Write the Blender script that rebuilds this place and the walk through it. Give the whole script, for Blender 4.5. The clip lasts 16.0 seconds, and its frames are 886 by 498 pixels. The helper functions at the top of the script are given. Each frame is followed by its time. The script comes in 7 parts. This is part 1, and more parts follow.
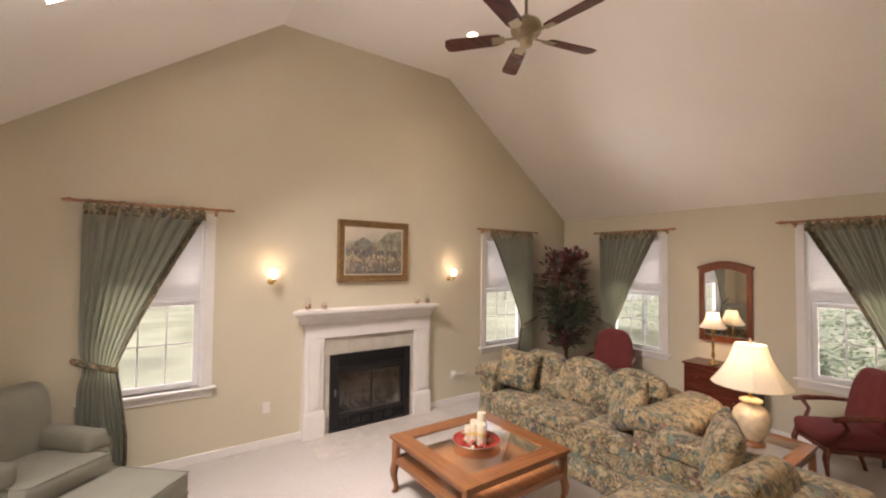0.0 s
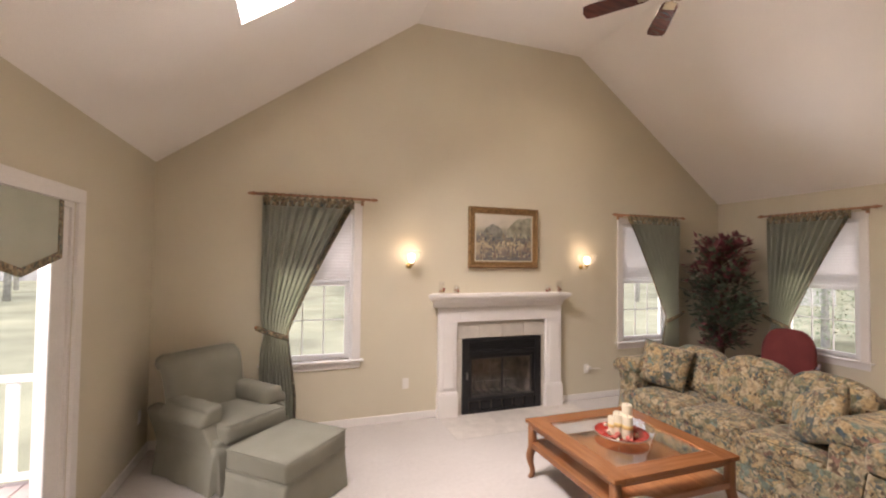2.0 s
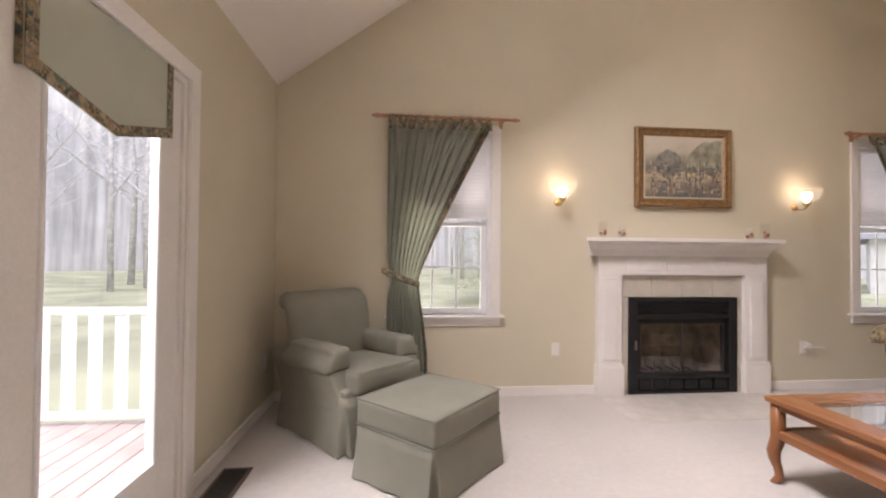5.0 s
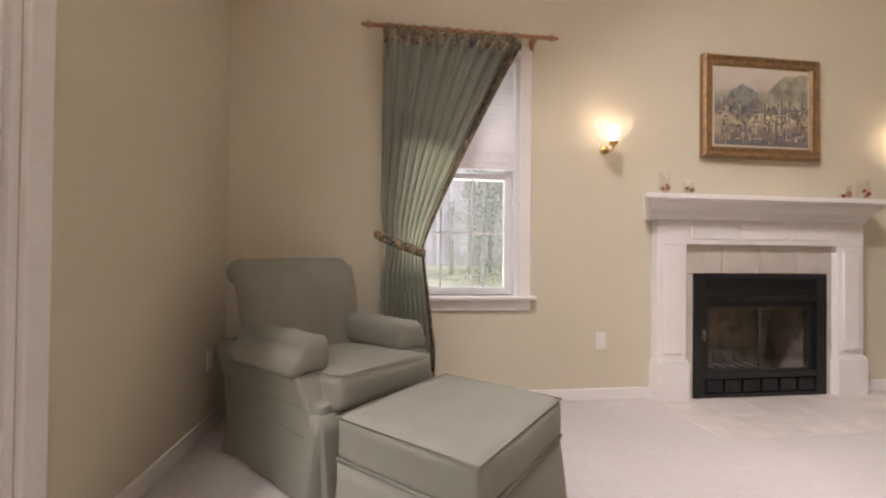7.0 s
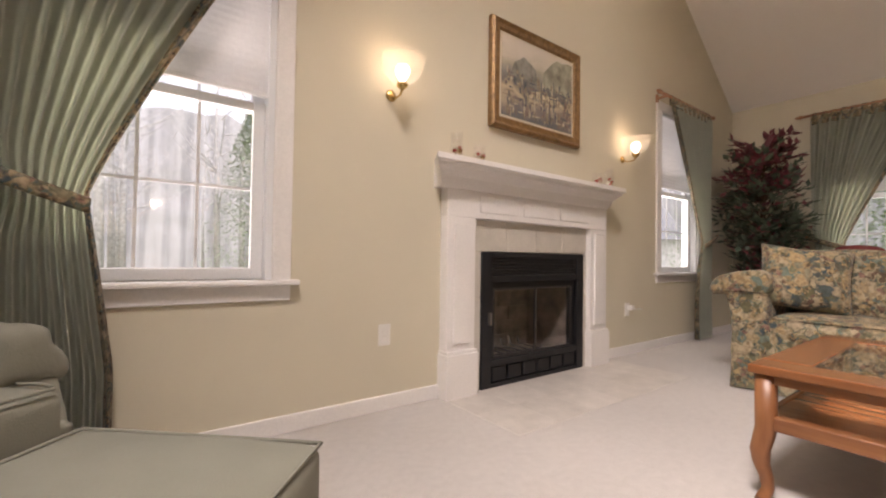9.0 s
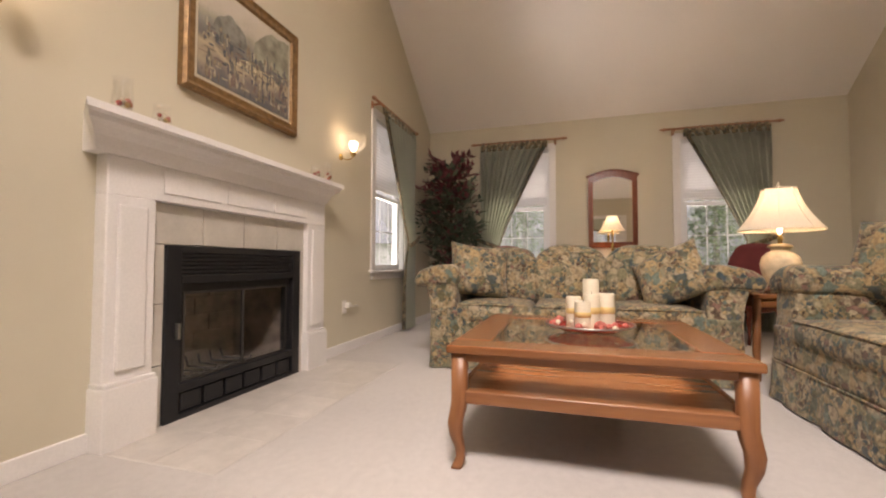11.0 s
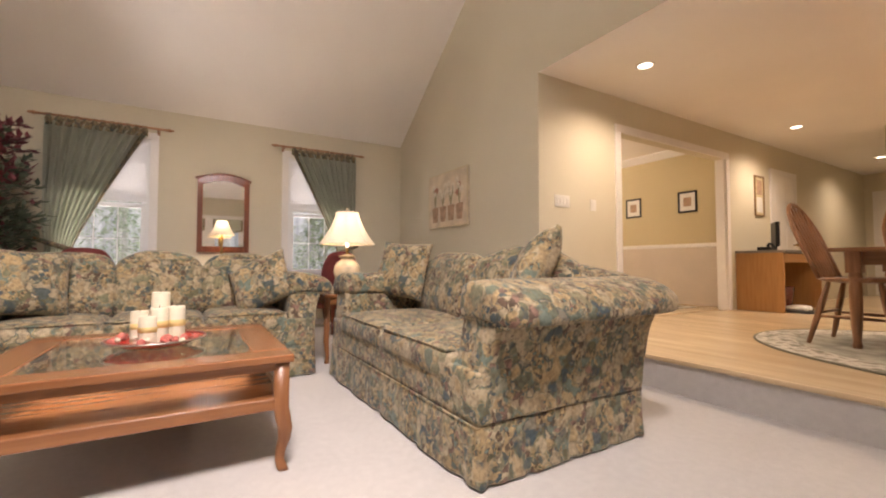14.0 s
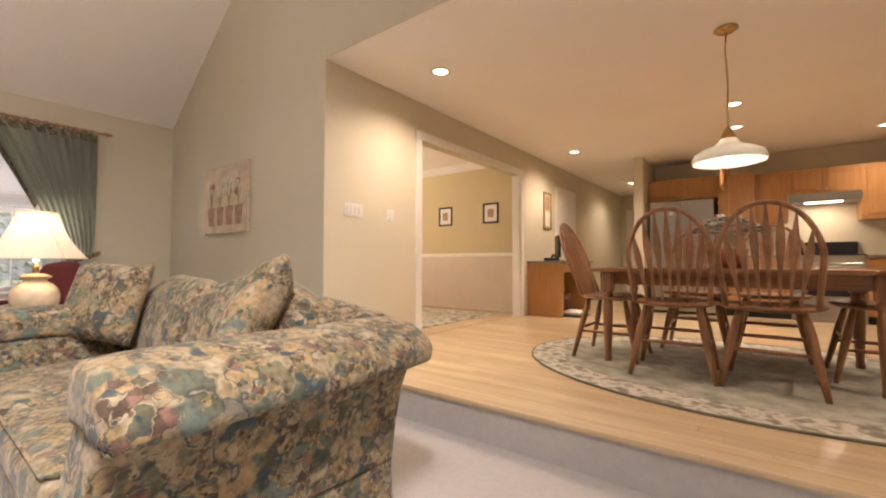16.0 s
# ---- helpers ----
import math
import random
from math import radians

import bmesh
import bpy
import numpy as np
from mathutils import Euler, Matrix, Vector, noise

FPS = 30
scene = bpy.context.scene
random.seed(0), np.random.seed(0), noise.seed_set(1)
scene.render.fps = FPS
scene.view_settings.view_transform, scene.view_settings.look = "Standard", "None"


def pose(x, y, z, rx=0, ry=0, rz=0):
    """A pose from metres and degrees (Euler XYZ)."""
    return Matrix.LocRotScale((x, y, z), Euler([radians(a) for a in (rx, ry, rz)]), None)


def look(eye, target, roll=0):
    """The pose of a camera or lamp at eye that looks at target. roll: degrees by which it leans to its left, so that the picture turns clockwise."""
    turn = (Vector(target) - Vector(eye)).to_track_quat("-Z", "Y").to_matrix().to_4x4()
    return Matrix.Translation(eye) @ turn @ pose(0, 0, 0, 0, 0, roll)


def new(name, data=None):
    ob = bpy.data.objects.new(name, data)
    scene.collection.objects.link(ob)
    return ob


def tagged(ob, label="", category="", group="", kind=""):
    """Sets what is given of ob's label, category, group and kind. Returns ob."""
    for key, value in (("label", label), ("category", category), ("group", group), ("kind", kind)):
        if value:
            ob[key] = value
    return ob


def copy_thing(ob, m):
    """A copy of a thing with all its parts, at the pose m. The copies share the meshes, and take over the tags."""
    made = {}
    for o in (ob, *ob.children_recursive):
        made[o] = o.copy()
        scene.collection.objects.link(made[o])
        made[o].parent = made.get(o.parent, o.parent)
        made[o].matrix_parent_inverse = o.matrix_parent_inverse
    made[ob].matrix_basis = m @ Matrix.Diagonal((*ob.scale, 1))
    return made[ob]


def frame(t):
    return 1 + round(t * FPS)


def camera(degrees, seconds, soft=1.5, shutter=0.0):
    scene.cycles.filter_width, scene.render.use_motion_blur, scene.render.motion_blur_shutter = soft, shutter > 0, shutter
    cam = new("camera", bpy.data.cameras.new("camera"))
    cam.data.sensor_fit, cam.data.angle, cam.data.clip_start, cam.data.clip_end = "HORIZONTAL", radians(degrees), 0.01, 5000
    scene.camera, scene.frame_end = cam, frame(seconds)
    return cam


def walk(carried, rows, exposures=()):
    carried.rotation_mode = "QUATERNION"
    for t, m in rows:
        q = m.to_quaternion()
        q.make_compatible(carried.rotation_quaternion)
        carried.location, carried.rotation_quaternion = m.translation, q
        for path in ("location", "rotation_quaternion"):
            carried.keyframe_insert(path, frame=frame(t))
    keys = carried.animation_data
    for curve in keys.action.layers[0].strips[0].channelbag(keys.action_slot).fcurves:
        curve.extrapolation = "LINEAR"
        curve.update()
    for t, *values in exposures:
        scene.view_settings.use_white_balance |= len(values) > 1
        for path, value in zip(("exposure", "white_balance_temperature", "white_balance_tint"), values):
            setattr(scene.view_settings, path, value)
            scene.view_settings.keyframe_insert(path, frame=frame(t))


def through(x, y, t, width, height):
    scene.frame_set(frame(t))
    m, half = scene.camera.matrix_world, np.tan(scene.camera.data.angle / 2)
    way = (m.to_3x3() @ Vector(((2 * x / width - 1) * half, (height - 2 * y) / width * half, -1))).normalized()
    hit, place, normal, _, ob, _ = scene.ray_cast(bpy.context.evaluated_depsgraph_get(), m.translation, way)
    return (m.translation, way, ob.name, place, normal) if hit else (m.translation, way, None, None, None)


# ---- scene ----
cam = camera(93.5, 16.0, soft=2.1)
PATH = [
    (0, (0.189, 0.304, 1.999), (1.346, 1.934, 2.064), 0.6),
    (0.5, (0.149, 0.32, 1.988), (1.172, 2.037, 2.05), 0.6),
    (1, (0.104, 0.351, 1.963), (0.993, 2.142, 2.021), 0.6),
    (1.5, (0.081, 0.371, 1.907), (0.843, 2.22, 1.965), 0.6),
    (2, (0.087, 0.387, 1.835), (0.741, 2.276, 1.892), 0.7),
    (2.5, (0.068, 0.476, 1.758), (0.624, 2.397, 1.811), 0.5),
    (3, (0.028, 0.608, 1.667), (0.487, 2.554, 1.715), 0.4),
    (3.5, (0.009, 0.764, 1.559), (0.382, 2.729, 1.599), 0.5),
    (4, (0.028, 0.971, 1.442), (0.299, 2.952, 1.472), 0.5),
    (4.5, (-0.037, 1.161, 1.351), (0.146, 3.152, 1.384), 0.5),
    (6.8, (-0.229, 2.173, 1.05), (-0.04, 4.164, 1.07), 0.5),
    (7, (-0.202, 2.295, 1.027), (0.044, 4.279, 1.048), 0.6),
    (7.5, (-0.148, 2.546, 0.983), (0.288, 4.498, 1.005), 0.7),
    (8, (-0.059, 2.717, 0.968), (0.593, 4.608, 0.982), 0.7),
    (8.5, (0.045, 2.893, 0.907), (0.968, 4.667, 0.932), 0.9),
    (10.8, (0.38, 3.125, 0.802), (2.248, 3.835, 0.876), -0.0),
    (11, (0.368, 3.12, 0.807), (2.281, 3.699, 0.878), 0.1),
    (11.5, (0.335, 3.099, 0.813), (2.316, 3.364, 0.885), -0.0),
    (12, (0.3, 3.084, 0.812), (2.298, 3.061, 0.883), -0.0),
    (12.5, (0.258, 3.05, 0.821), (2.237, 2.766, 0.891), -0.0),
    (13, (0.203, 3.006, 0.829), (2.13, 2.474, 0.903), -0.1),
    (13.5, (0.148, 2.955, 0.846), (1.987, 2.173, 0.92), -0.0),
    (14, (0.105, 2.883, 0.869), (1.822, 1.861, 0.941), 0.0),
    (14.5, (0.082, 2.76, 0.895), (1.646, 1.514, 0.961), 0.0),
    (15, (0.112, 2.582, 0.931), (1.52, 1.163, 0.997), -0.1),
    (15.5, (0.155, 2.395, 0.985), (1.45, 0.873, 1.049), 0.0),
    (16, (0.207, 2.171, 1.041), (1.42, 0.582, 1.103), -0.0),
]
# seconds, exposure, white balance
STOPS = ((0.0, 0.80, 7050), (2.0, 0.80, 6850), (4.5, 0.75, 6500), (7.0, 0.70, 6550), (8.5, 0.66, 6800), (11.0, 0.70, 7300), (12.5, 0.86, 7300), (14.5, 1.02, 6850), (16.0, 1.06, 6850))
walk(cam, [(t, look(eye, target, roll)) for t, eye, target, roll in PATH], [(t, e, k, 21) for t, e, k in STOPS])

# ---- light ----
world = bpy.data.worlds.new("world")
scene.world = world
world.use_nodes = True
wn = world.node_tree
sky = wn.nodes.new("ShaderNodeTexSky")
sky.sky_type, sky.sun_disc = "NISHITA", False
sky.sun_elevation, sky.sun_rotation = radians(38), radians(200)
sky.air_density, sky.dust_density = 1.0, 6.0
mixw = wn.nodes.new("ShaderNodeMixRGB")
mixw.inputs[0].default_value = 0.75
mixw.inputs[2].default_value = (8.3, 9.1, 10.3, 1)
wn.links.new(sky.outputs[0], mixw.inputs[1])
wn.links.new(mixw.outputs[0], wn.nodes["Background"].inputs[0])
wn.nodes["Background"].inputs[1].default_value = 0.13


def lamp(name, kind, m, energy, color, size=0.1, size_y=None, angle=None):
    """A lamp at pose m."""
    d = bpy.data.lights.new(name, kind)
    d.energy, d.color = energy, color
    if kind == "AREA":
        d.size = size
        if size_y:
            d.shape, d.size_y = "RECTANGLE", size_y
    elif kind == "SUN":
        d.angle = angle
    else:
        d.shadow_soft_size = size
    ob = new(name, d)
    ob.matrix_world = m
    return ob


WARM = (1.0, 0.76, 0.50)
DAY = (1.0, 0.97, 0.94)
lamp("sun", "SUN", look((0, -20, 25), (0, 0, 0)), 1.2, (1.0, 0.97, 0.93), angle=radians(25))
# daylight at the openings: light off the bright ground through the windows, sky light through door and skylight
WINDOW_W, DOOR_W, SKY_W, KITCHEN_W = 92, 120, 215, 84
for wx in (0.25, 4.8):
    lamp("window_daylight", "AREA", look((wx, 6.25, 0.0), (wx, 3.6, 1.7)), WINDOW_W * 1.25, DAY, 1.4, 0.7)
for wy in (3.79, 1.35):
    lamp("window_daylight", "AREA", look((7.54, wy, 0.1), (4.7, wy, 1.3)), WINDOW_W * 1.2, DAY, 1.5, 0.6)
lamp("door_daylight", "AREA", look((-2.1, 2.66, 3.0), (0.6, 2.66, 1.5)), DOOR_W, DAY, 1.5, 0.7)
lamp("skylight_daylight", "AREA", look((-0.42, 2.96, 4.58), (0.40, 2.96, 3.35)), SKY_W, DAY, 1.0, 1.0)


# ---- materials ----
def nodes_of(name, rough=0.6, metal=0.0):
    m = bpy.data.materials.new(name)
    m.use_nodes = True
    t = m.node_tree
    b = t.nodes["Principled BSDF"]
    b.inputs["Roughness"].default_value, b.inputs["Metallic"].default_value = rough, metal
    return m, t, b


def link(t, a, b):
    t.links.new(a, b)


def tex(t, kind, scale, detail=4.0, stretch=None, coord="Object", rot=None):
    """A texture node on object coordinates."""
    c = t.nodes.new("ShaderNodeTexCoord")
    mp = t.nodes.new("ShaderNodeMapping")
    link(t, c.outputs[coord], mp.inputs[0])
    if stretch:
        mp.inputs["Scale"].default_value = stretch
    if rot:
        mp.inputs["Rotation"].default_value = rot
    n = t.nodes.new(kind)
    n.inputs["Scale"].default_value = scale
    if "Detail" in n.inputs:
        n.inputs["Detail"].default_value = detail
    link(t, mp.outputs[0], n.inputs["Vector"])
    return n


def ramp(t, source, stops):
    r = t.nodes.new("ShaderNodeValToRGB")
    e = r.color_ramp.elements
    while len(e) < len(stops):
        e.new(0.5)
    for k, (p, c) in zip(e, stops):
        k.position, k.color = p, (*c, 1)
    link(t, source, r.inputs[0])
    return r


def mix(t, fac, a, b, how="MIX"):
    n = t.nodes.new("ShaderNodeMixRGB")
    n.blend_type = how
    if isinstance(fac, float):
        n.inputs[0].default_value = fac
    else:
        link(t, fac, n.inputs[0])
    for k, v in ((1, a), (2, b)):
        if isinstance(v, tuple):
            n.inputs[k].default_value = (*v, 1)
        else:
            link(t, v, n.inputs[k])
    return n


def bump(t, b, height, strength, dist=0.01):
    n = t.nodes.new("ShaderNodeBump")
    n.inputs["Strength"].default_value, n.inputs["Distance"].default_value = strength, dist
    link(t, height, n.inputs["Height"])
    link(t, n.outputs[0], b.inputs["Normal"])


def plain(name, c, rough=0.5, metal=0.0, vary=0.12, scale=3.0, grain=120.0, relief=0.15, random_by=0.0):
    """A surface with large blotches, fine grain and fine relief."""
    m, t, b = nodes_of(name, rough, metal)
    big = tex(t, "ShaderNodeTexNoise", scale, 5)
    lo, hi = tuple(v * (1 - vary) for v in c), tuple(min(1, v * (1 + vary)) for v in c)
    r = ramp(t, big.outputs["Fac"], [(0.3, lo), (0.7, hi)])
    fine = tex(t, "ShaderNodeTexNoise", grain, 3)
    g = ramp(t, fine.outputs["Fac"], [(0.25, (0.86,) * 3), (0.75, (1.0,) * 3)])
    out = mix(t, 0.6, r.outputs[0], g.outputs[0], "MULTIPLY")
    if random_by:
        info = t.nodes.new("ShaderNodeObjectInfo")
        rr = ramp(t, info.outputs["Random"], [(0, (1 - random_by,) * 3), (1, (1 + random_by * 0.5,) * 3)])
        out = mix(t, 1.0, out.outputs[0], rr.outputs[0], "MULTIPLY")
    link(t, out.outputs[0], b.inputs["Base Color"])
    if relief:
        bump(t, b, fine.outputs["Fac"], relief, 0.004)
    return m


def wood(name, dark, light, rough=0.3, axis=0, scale=9.0, random_by=0.0):
    """Wood with grain along one axis."""
    m, t, b = nodes_of(name, rough)
    st = [1.0, 1.0, 1.0]
    st[axis] = 0.08
    g = tex(t, "ShaderNodeTexNoise", scale * 4, 8, tuple(st))
    big = tex(t, "ShaderNodeTexNoise", scale * 0.4, 3, tuple(st))
    r = ramp(t, g.outputs["Fac"], [(0.3, dark), (0.5, tuple((a + c) / 2 for a, c in zip(dark, light))), (0.72, light)])
    s = ramp(t, big.outputs["Fac"], [(0.3, (0.78,) * 3), (0.7, (1.0,) * 3)])
    out = mix(t, 0.8, r.outputs[0], s.outputs[0], "MULTIPLY")
    if random_by:
        info = t.nodes.new("ShaderNodeObjectInfo")
        rr = ramp(t, info.outputs["Random"], [(0, (1 - random_by,) * 3), (1, (1 + random_by * 0.4,) * 3)])
        out = mix(t, 1.0, out.outputs[0], rr.outputs[0], "MULTIPLY")
    link(t, out.outputs[0], b.inputs["Base Color"])
    bump(t, b, g.outputs["Fac"], 0.08, 0.002)
    return m


def floral(name, ground, dark=1.0, size=1.0):
    """Printed upholstery: overlapping painted leaves and blooms in sage, teal, slate, rose and cream on a tan ground."""
    m, t, b = nodes_of(name, 0.88)
    coord = t.nodes.new("ShaderNodeTexCoord")

    def moved(off, warp_scale, warp):
        """Object coordinates, shifted and bent by noise."""
        mp = t.nodes.new("ShaderNodeMapping")
        mp.inputs["Location"].default_value = (off, off * 0.7, off * 1.3)
        link(t, coord.outputs["Object"], mp.inputs[0])
        n = t.nodes.new("ShaderNodeTexNoise")
        n.inputs["Scale"].default_value, n.inputs["Detail"].default_value = warp_scale, 3.0
        link(t, mp.outputs[0], n.inputs["Vector"])
        half = t.nodes.new("ShaderNodeVectorMath")
        half.operation = "SUBTRACT"
        half.inputs[1].default_value = (0.5, 0.5, 0.5)
        link(t, n.outputs["Color"], half.inputs[0])
        sc = t.nodes.new("ShaderNodeVectorMath")
        sc.operation = "SCALE"
        sc.inputs["Scale"].default_value = warp
        link(t, half.outputs[0], sc.inputs[0])
        ad = t.nodes.new("ShaderNodeVectorMath")
        link(t, mp.outputs[0], ad.inputs[0])
        link(t, sc.outputs[0], ad.inputs[1])
        return ad.outputs[0]

    def petals(vec, scale, stops):
        """Cells of one colour each, with soft painted edges."""
        v = t.nodes.new("ShaderNodeTexVoronoi")
        v.feature = "SMOOTH_F1"
        v.inputs["Scale"].default_value, v.inputs["Smoothness"].default_value = scale, 0.4
        link(t, vec, v.inputs["Vector"])
        sep = t.nodes.new("ShaderNodeSeparateColor")
        link(t, v.outputs["Color"], sep.inputs[0])
        r = ramp(t, sep.outputs[0], stops)
        r.color_ramp.interpolation = "EASE"
        return r, v

    def cover(scale, off, lo, hi):
        n = t.nodes.new("ShaderNodeTexNoise")
        n.inputs["Scale"].default_value, n.inputs["Detail"].default_value = scale, 2.0
        link(t, moved(off, 20.0, 0.02), n.inputs["Vector"])
        return ramp(t, n.outputs["Fac"], [(lo, (0, 0, 0)), (hi, (1, 1, 1))])

    def shade(c, f):
        return tuple(min(1.0, v * f * dark) for v in c)
    cream, sage, teal, slate = (0.58, 0.475, 0.325), (0.26, 0.255, 0.155), (0.20, 0.265, 0.23), (0.07, 0.115, 0.14)
    rose, brown, olive = (0.38, 0.215, 0.165), (0.115, 0.075, 0.045), (0.16, 0.15, 0.075)
    big, v1 = petals(moved(1.7, 16.0, 0.075), 15.0 / size, [(0.0, shade(ground, 1.0)), (0.27, shade(cream, 1.0)), (0.40, shade(sage, 1.0)), (0.52, shade(ground, 1.15)), (0.66, shade(teal, 1.0)), (0.78, shade(olive, 1.0)), (0.87, shade(slate, 1.0)), (0.94, shade(cream, 0.85))])
    small, v2 = petals(moved(9.1, 30.0, 0.035), 34.0 / size, [(0.0, shade(rose, 1.0)), (0.2, shade(brown, 1.0)), (0.38, shade(cream, 1.05)), (0.58, shade(sage, 0.75)), (0.75, shade(slate, 0.9)), (0.86, shade(ground, 1.1))])
    fine_, v3 = petals(moved(21.0, 40.0, 0.02), 55.0 / size, [(0.0, shade(olive, 0.8)), (0.35, shade(ground, 1.1)), (0.7, shade(brown, 0.9)), (0.85, shade(teal, 0.8))])
    col = mix(t, cover(8.0 / size, 3.0, 0.48, 0.56).outputs[0], big.outputs[0], small.outputs[0])
    col = mix(t, cover(13.0 / size, 33.0, 0.56, 0.61).outputs[0], col.outputs[0], fine_.outputs[0])
    wash = tex(t, "ShaderNodeTexNoise", 45, 4)
    br = ramp(t, wash.outputs["Fac"], [(0.34, (0.58, 0.57, 0.54)), (0.62, (1.08, 1.08, 1.08))])
    col = mix(t, 0.85, col.outputs[0], br.outputs[0], "MULTIPLY")
    soft_in = ramp(t, v1.outputs["Distance"], [(0.15, (1.06,) * 3), (0.75, (0.80,) * 3)])
    col = mix(t, 0.7, col.outputs[0], soft_in.outputs[0], "MULTIPLY")
    weave = tex(t, "ShaderNodeTexNoise", 420, 2)
    g = ramp(t, weave.outputs["Fac"], [(0.3, (0.585, 0.57, 0.545)), (0.7, (0.79, 0.77, 0.74))])
    out = mix(t, 1.0, col.outputs[0], g.outputs[0], "MULTIPLY")
    link(t, out.outputs[0], b.inputs["Base Color"])
    b.inputs["Sheen Weight"].default_value = 0.12
    bump(t, b, weave.outputs["Fac"], 0.25, 0.003)
    return m


def glow(name, c, strength, base=(0.9, 0.9, 0.88)):
    m, t, b = nodes_of(name, 0.5)
    b.inputs["Base Color"].default_value = (*base, 1)
    b.inputs["Emission Color"].default_value = (*c, 1)
    b.inputs["Emission Strength"].default_value = strength
    return m


def glass_mat(name, rough=0.0, tint=(1, 1, 1)):
    m, t, b = nodes_of(name, rough)
    b.inputs["Transmission Weight"].default_value = 1.0
    b.inputs["Base Color"].default_value = (*tint, 1)
    b.inputs["IOR"].default_value = 1.45
    return m


def thin_glass(name, gloss=0.05):
    """A window pane: clear, with a faint reflection."""
    m, t, b = nodes_of(name)
    tr, gl, mx = t.nodes.new("ShaderNodeBsdfTransparent"), t.nodes.new("ShaderNodeBsdfGlossy"), t.nodes.new("ShaderNodeMixShader")
    gl.inputs["Roughness"].default_value = 0.02
    mx.inputs[0].default_value = gloss
    link(t, tr.outputs[0], mx.inputs[1])
    link(t, gl.outputs[0], mx.inputs[2])
    link(t, mx.outputs[0], t.nodes["Material Output"].inputs[0])
    return m


def translucent(name, c, through, rough=0.8):
    """Cloth or paper that lets light through."""
    m, t, b = nodes_of(name, rough)
    n = tex(t, "ShaderNodeTexNoise", 60, 3)
    r = ramp(t, n.outputs["Fac"], [(0.3, tuple(v * 0.94 for v in c)), (0.7, c)])
    link(t, r.outputs[0], b.inputs["Base Color"])
    tl, mx = t.nodes.new("ShaderNodeBsdfTranslucent"), t.nodes.new("ShaderNodeMixShader")
    link(t, r.outputs[0], tl.inputs[0])
    mx.inputs[0].default_value = through
    link(t, b.outputs[0], mx.inputs[1])
    link(t, tl.outputs[0], mx.inputs[2])
    link(t, mx.outputs[0], t.nodes["Material Output"].inputs[0])
    return m


def carpet_mat():
    m, t, b = nodes_of("carpet", 0.95)
    fine = tex(t, "ShaderNodeTexNoise", 260, 4)
    mid = tex(t, "ShaderNodeTexNoise", 26, 4)
    big = tex(t, "ShaderNodeTexNoise", 1.3, 3)
    r = ramp(t, fine.outputs["Fac"], [(0.25, (0.45, 0.42, 0.395)), (0.7, (0.60, 0.563, 0.53))])
    s = ramp(t, big.outputs["Fac"], [(0.35, (0.92,) * 3), (0.65, (1.0,) * 3)])
    q = ramp(t, mid.outputs["Fac"], [(0.3, (0.9,) * 3), (0.7, (1.0,) * 3)])
    o = mix(t, 1.0, r.outputs[0], s.outputs[0], "MULTIPLY")
    o = mix(t, 1.0, o.outputs[0], q.outputs[0], "MULTIPLY")
    link(t, o.outputs[0], b.inputs["Base Color"])
    b.inputs["Sheen Weight"].default_value = 0.2
    bump(t, b, fine.outputs["Fac"], 0.6, 0.006)
    return m


WALL = plain("wall_paint", (0.64, 0.583, 0.45), 0.75, vary=0.03, scale=1.2, grain=300, relief=0.08)
WALL_TAN = plain("tan_wall_paint", (0.60, 0.50, 0.30), 0.75, vary=0.03, scale=1.2, grain=300, relief=0.08)
CEIL = plain("ceiling_paint", (0.92, 0.88, 0.835), 0.85, vary=0.03, scale=1.0, grain=200, relief=0.1)
TRIM = plain("white_trim_paint", (0.83, 0.80, 0.77), 0.4, vary=0.03, scale=4, grain=80, relief=0.04)
VINYL = plain("white_vinyl", (0.82, 0.82, 0.82), 0.35, vary=0.03, relief=0.03)
WAINSCOT = plain("cream_wainscot_paint", (0.64, 0.55, 0.455), 0.5, vary=0.03, scale=4, grain=80, relief=0.04)
CARPET = carpet_mat()
TILE = plain("hearth_tile", (0.56, 0.52, 0.475), 0.35, vary=0.10, scale=8, grain=40, relief=0.06, random_by=0.06)
STONE = plain("fireplace_tile", (0.56, 0.52, 0.455), 0.3, vary=0.08, scale=8, grain=50, relief=0.05, random_by=0.02)
BLACK = plain("black_metal", (0.018, 0.018, 0.02), 0.45, 0.3, vary=0.2, relief=0.1)
SOOT = plain("sooty_firebrick", (0.27, 0.215, 0.175), 0.9, vary=0.4, scale=7, grain=60, relief=0.4, random_by=0.2)
GREY_GLASS = thin_glass("fireplace_glass")
SAGE = plain("sage_upholstery", (0.255, 0.25, 0.202), 0.9, vary=0.06, scale=5, grain=330, relief=0.6)
SAGE_CURTAIN = plain("sage_curtain_cloth", (0.46, 0.475, 0.385), 0.85, vary=0.06, scale=3, grain=500, relief=0.3)
FLORAL = floral("floral_upholstery", (0.50, 0.36, 0.19))
FLORAL_TRIM = floral("floral_trim_cloth", (0.44, 0.33, 0.19), 1.1, 0.6)
OAK_ROD = wood("rod_wood", (0.30, 0.13, 0.06), (0.48, 0.24, 0.12), 0.35, 0)
CHERRY = wood("cherry_wood", (0.13, 0.035, 0.018), (0.27, 0.085, 0.04), 0.28, 2)
MAHOG = wood("mahogany", (0.09, 0.02, 0.012), (0.20, 0.05, 0.028), 0.25, 0)
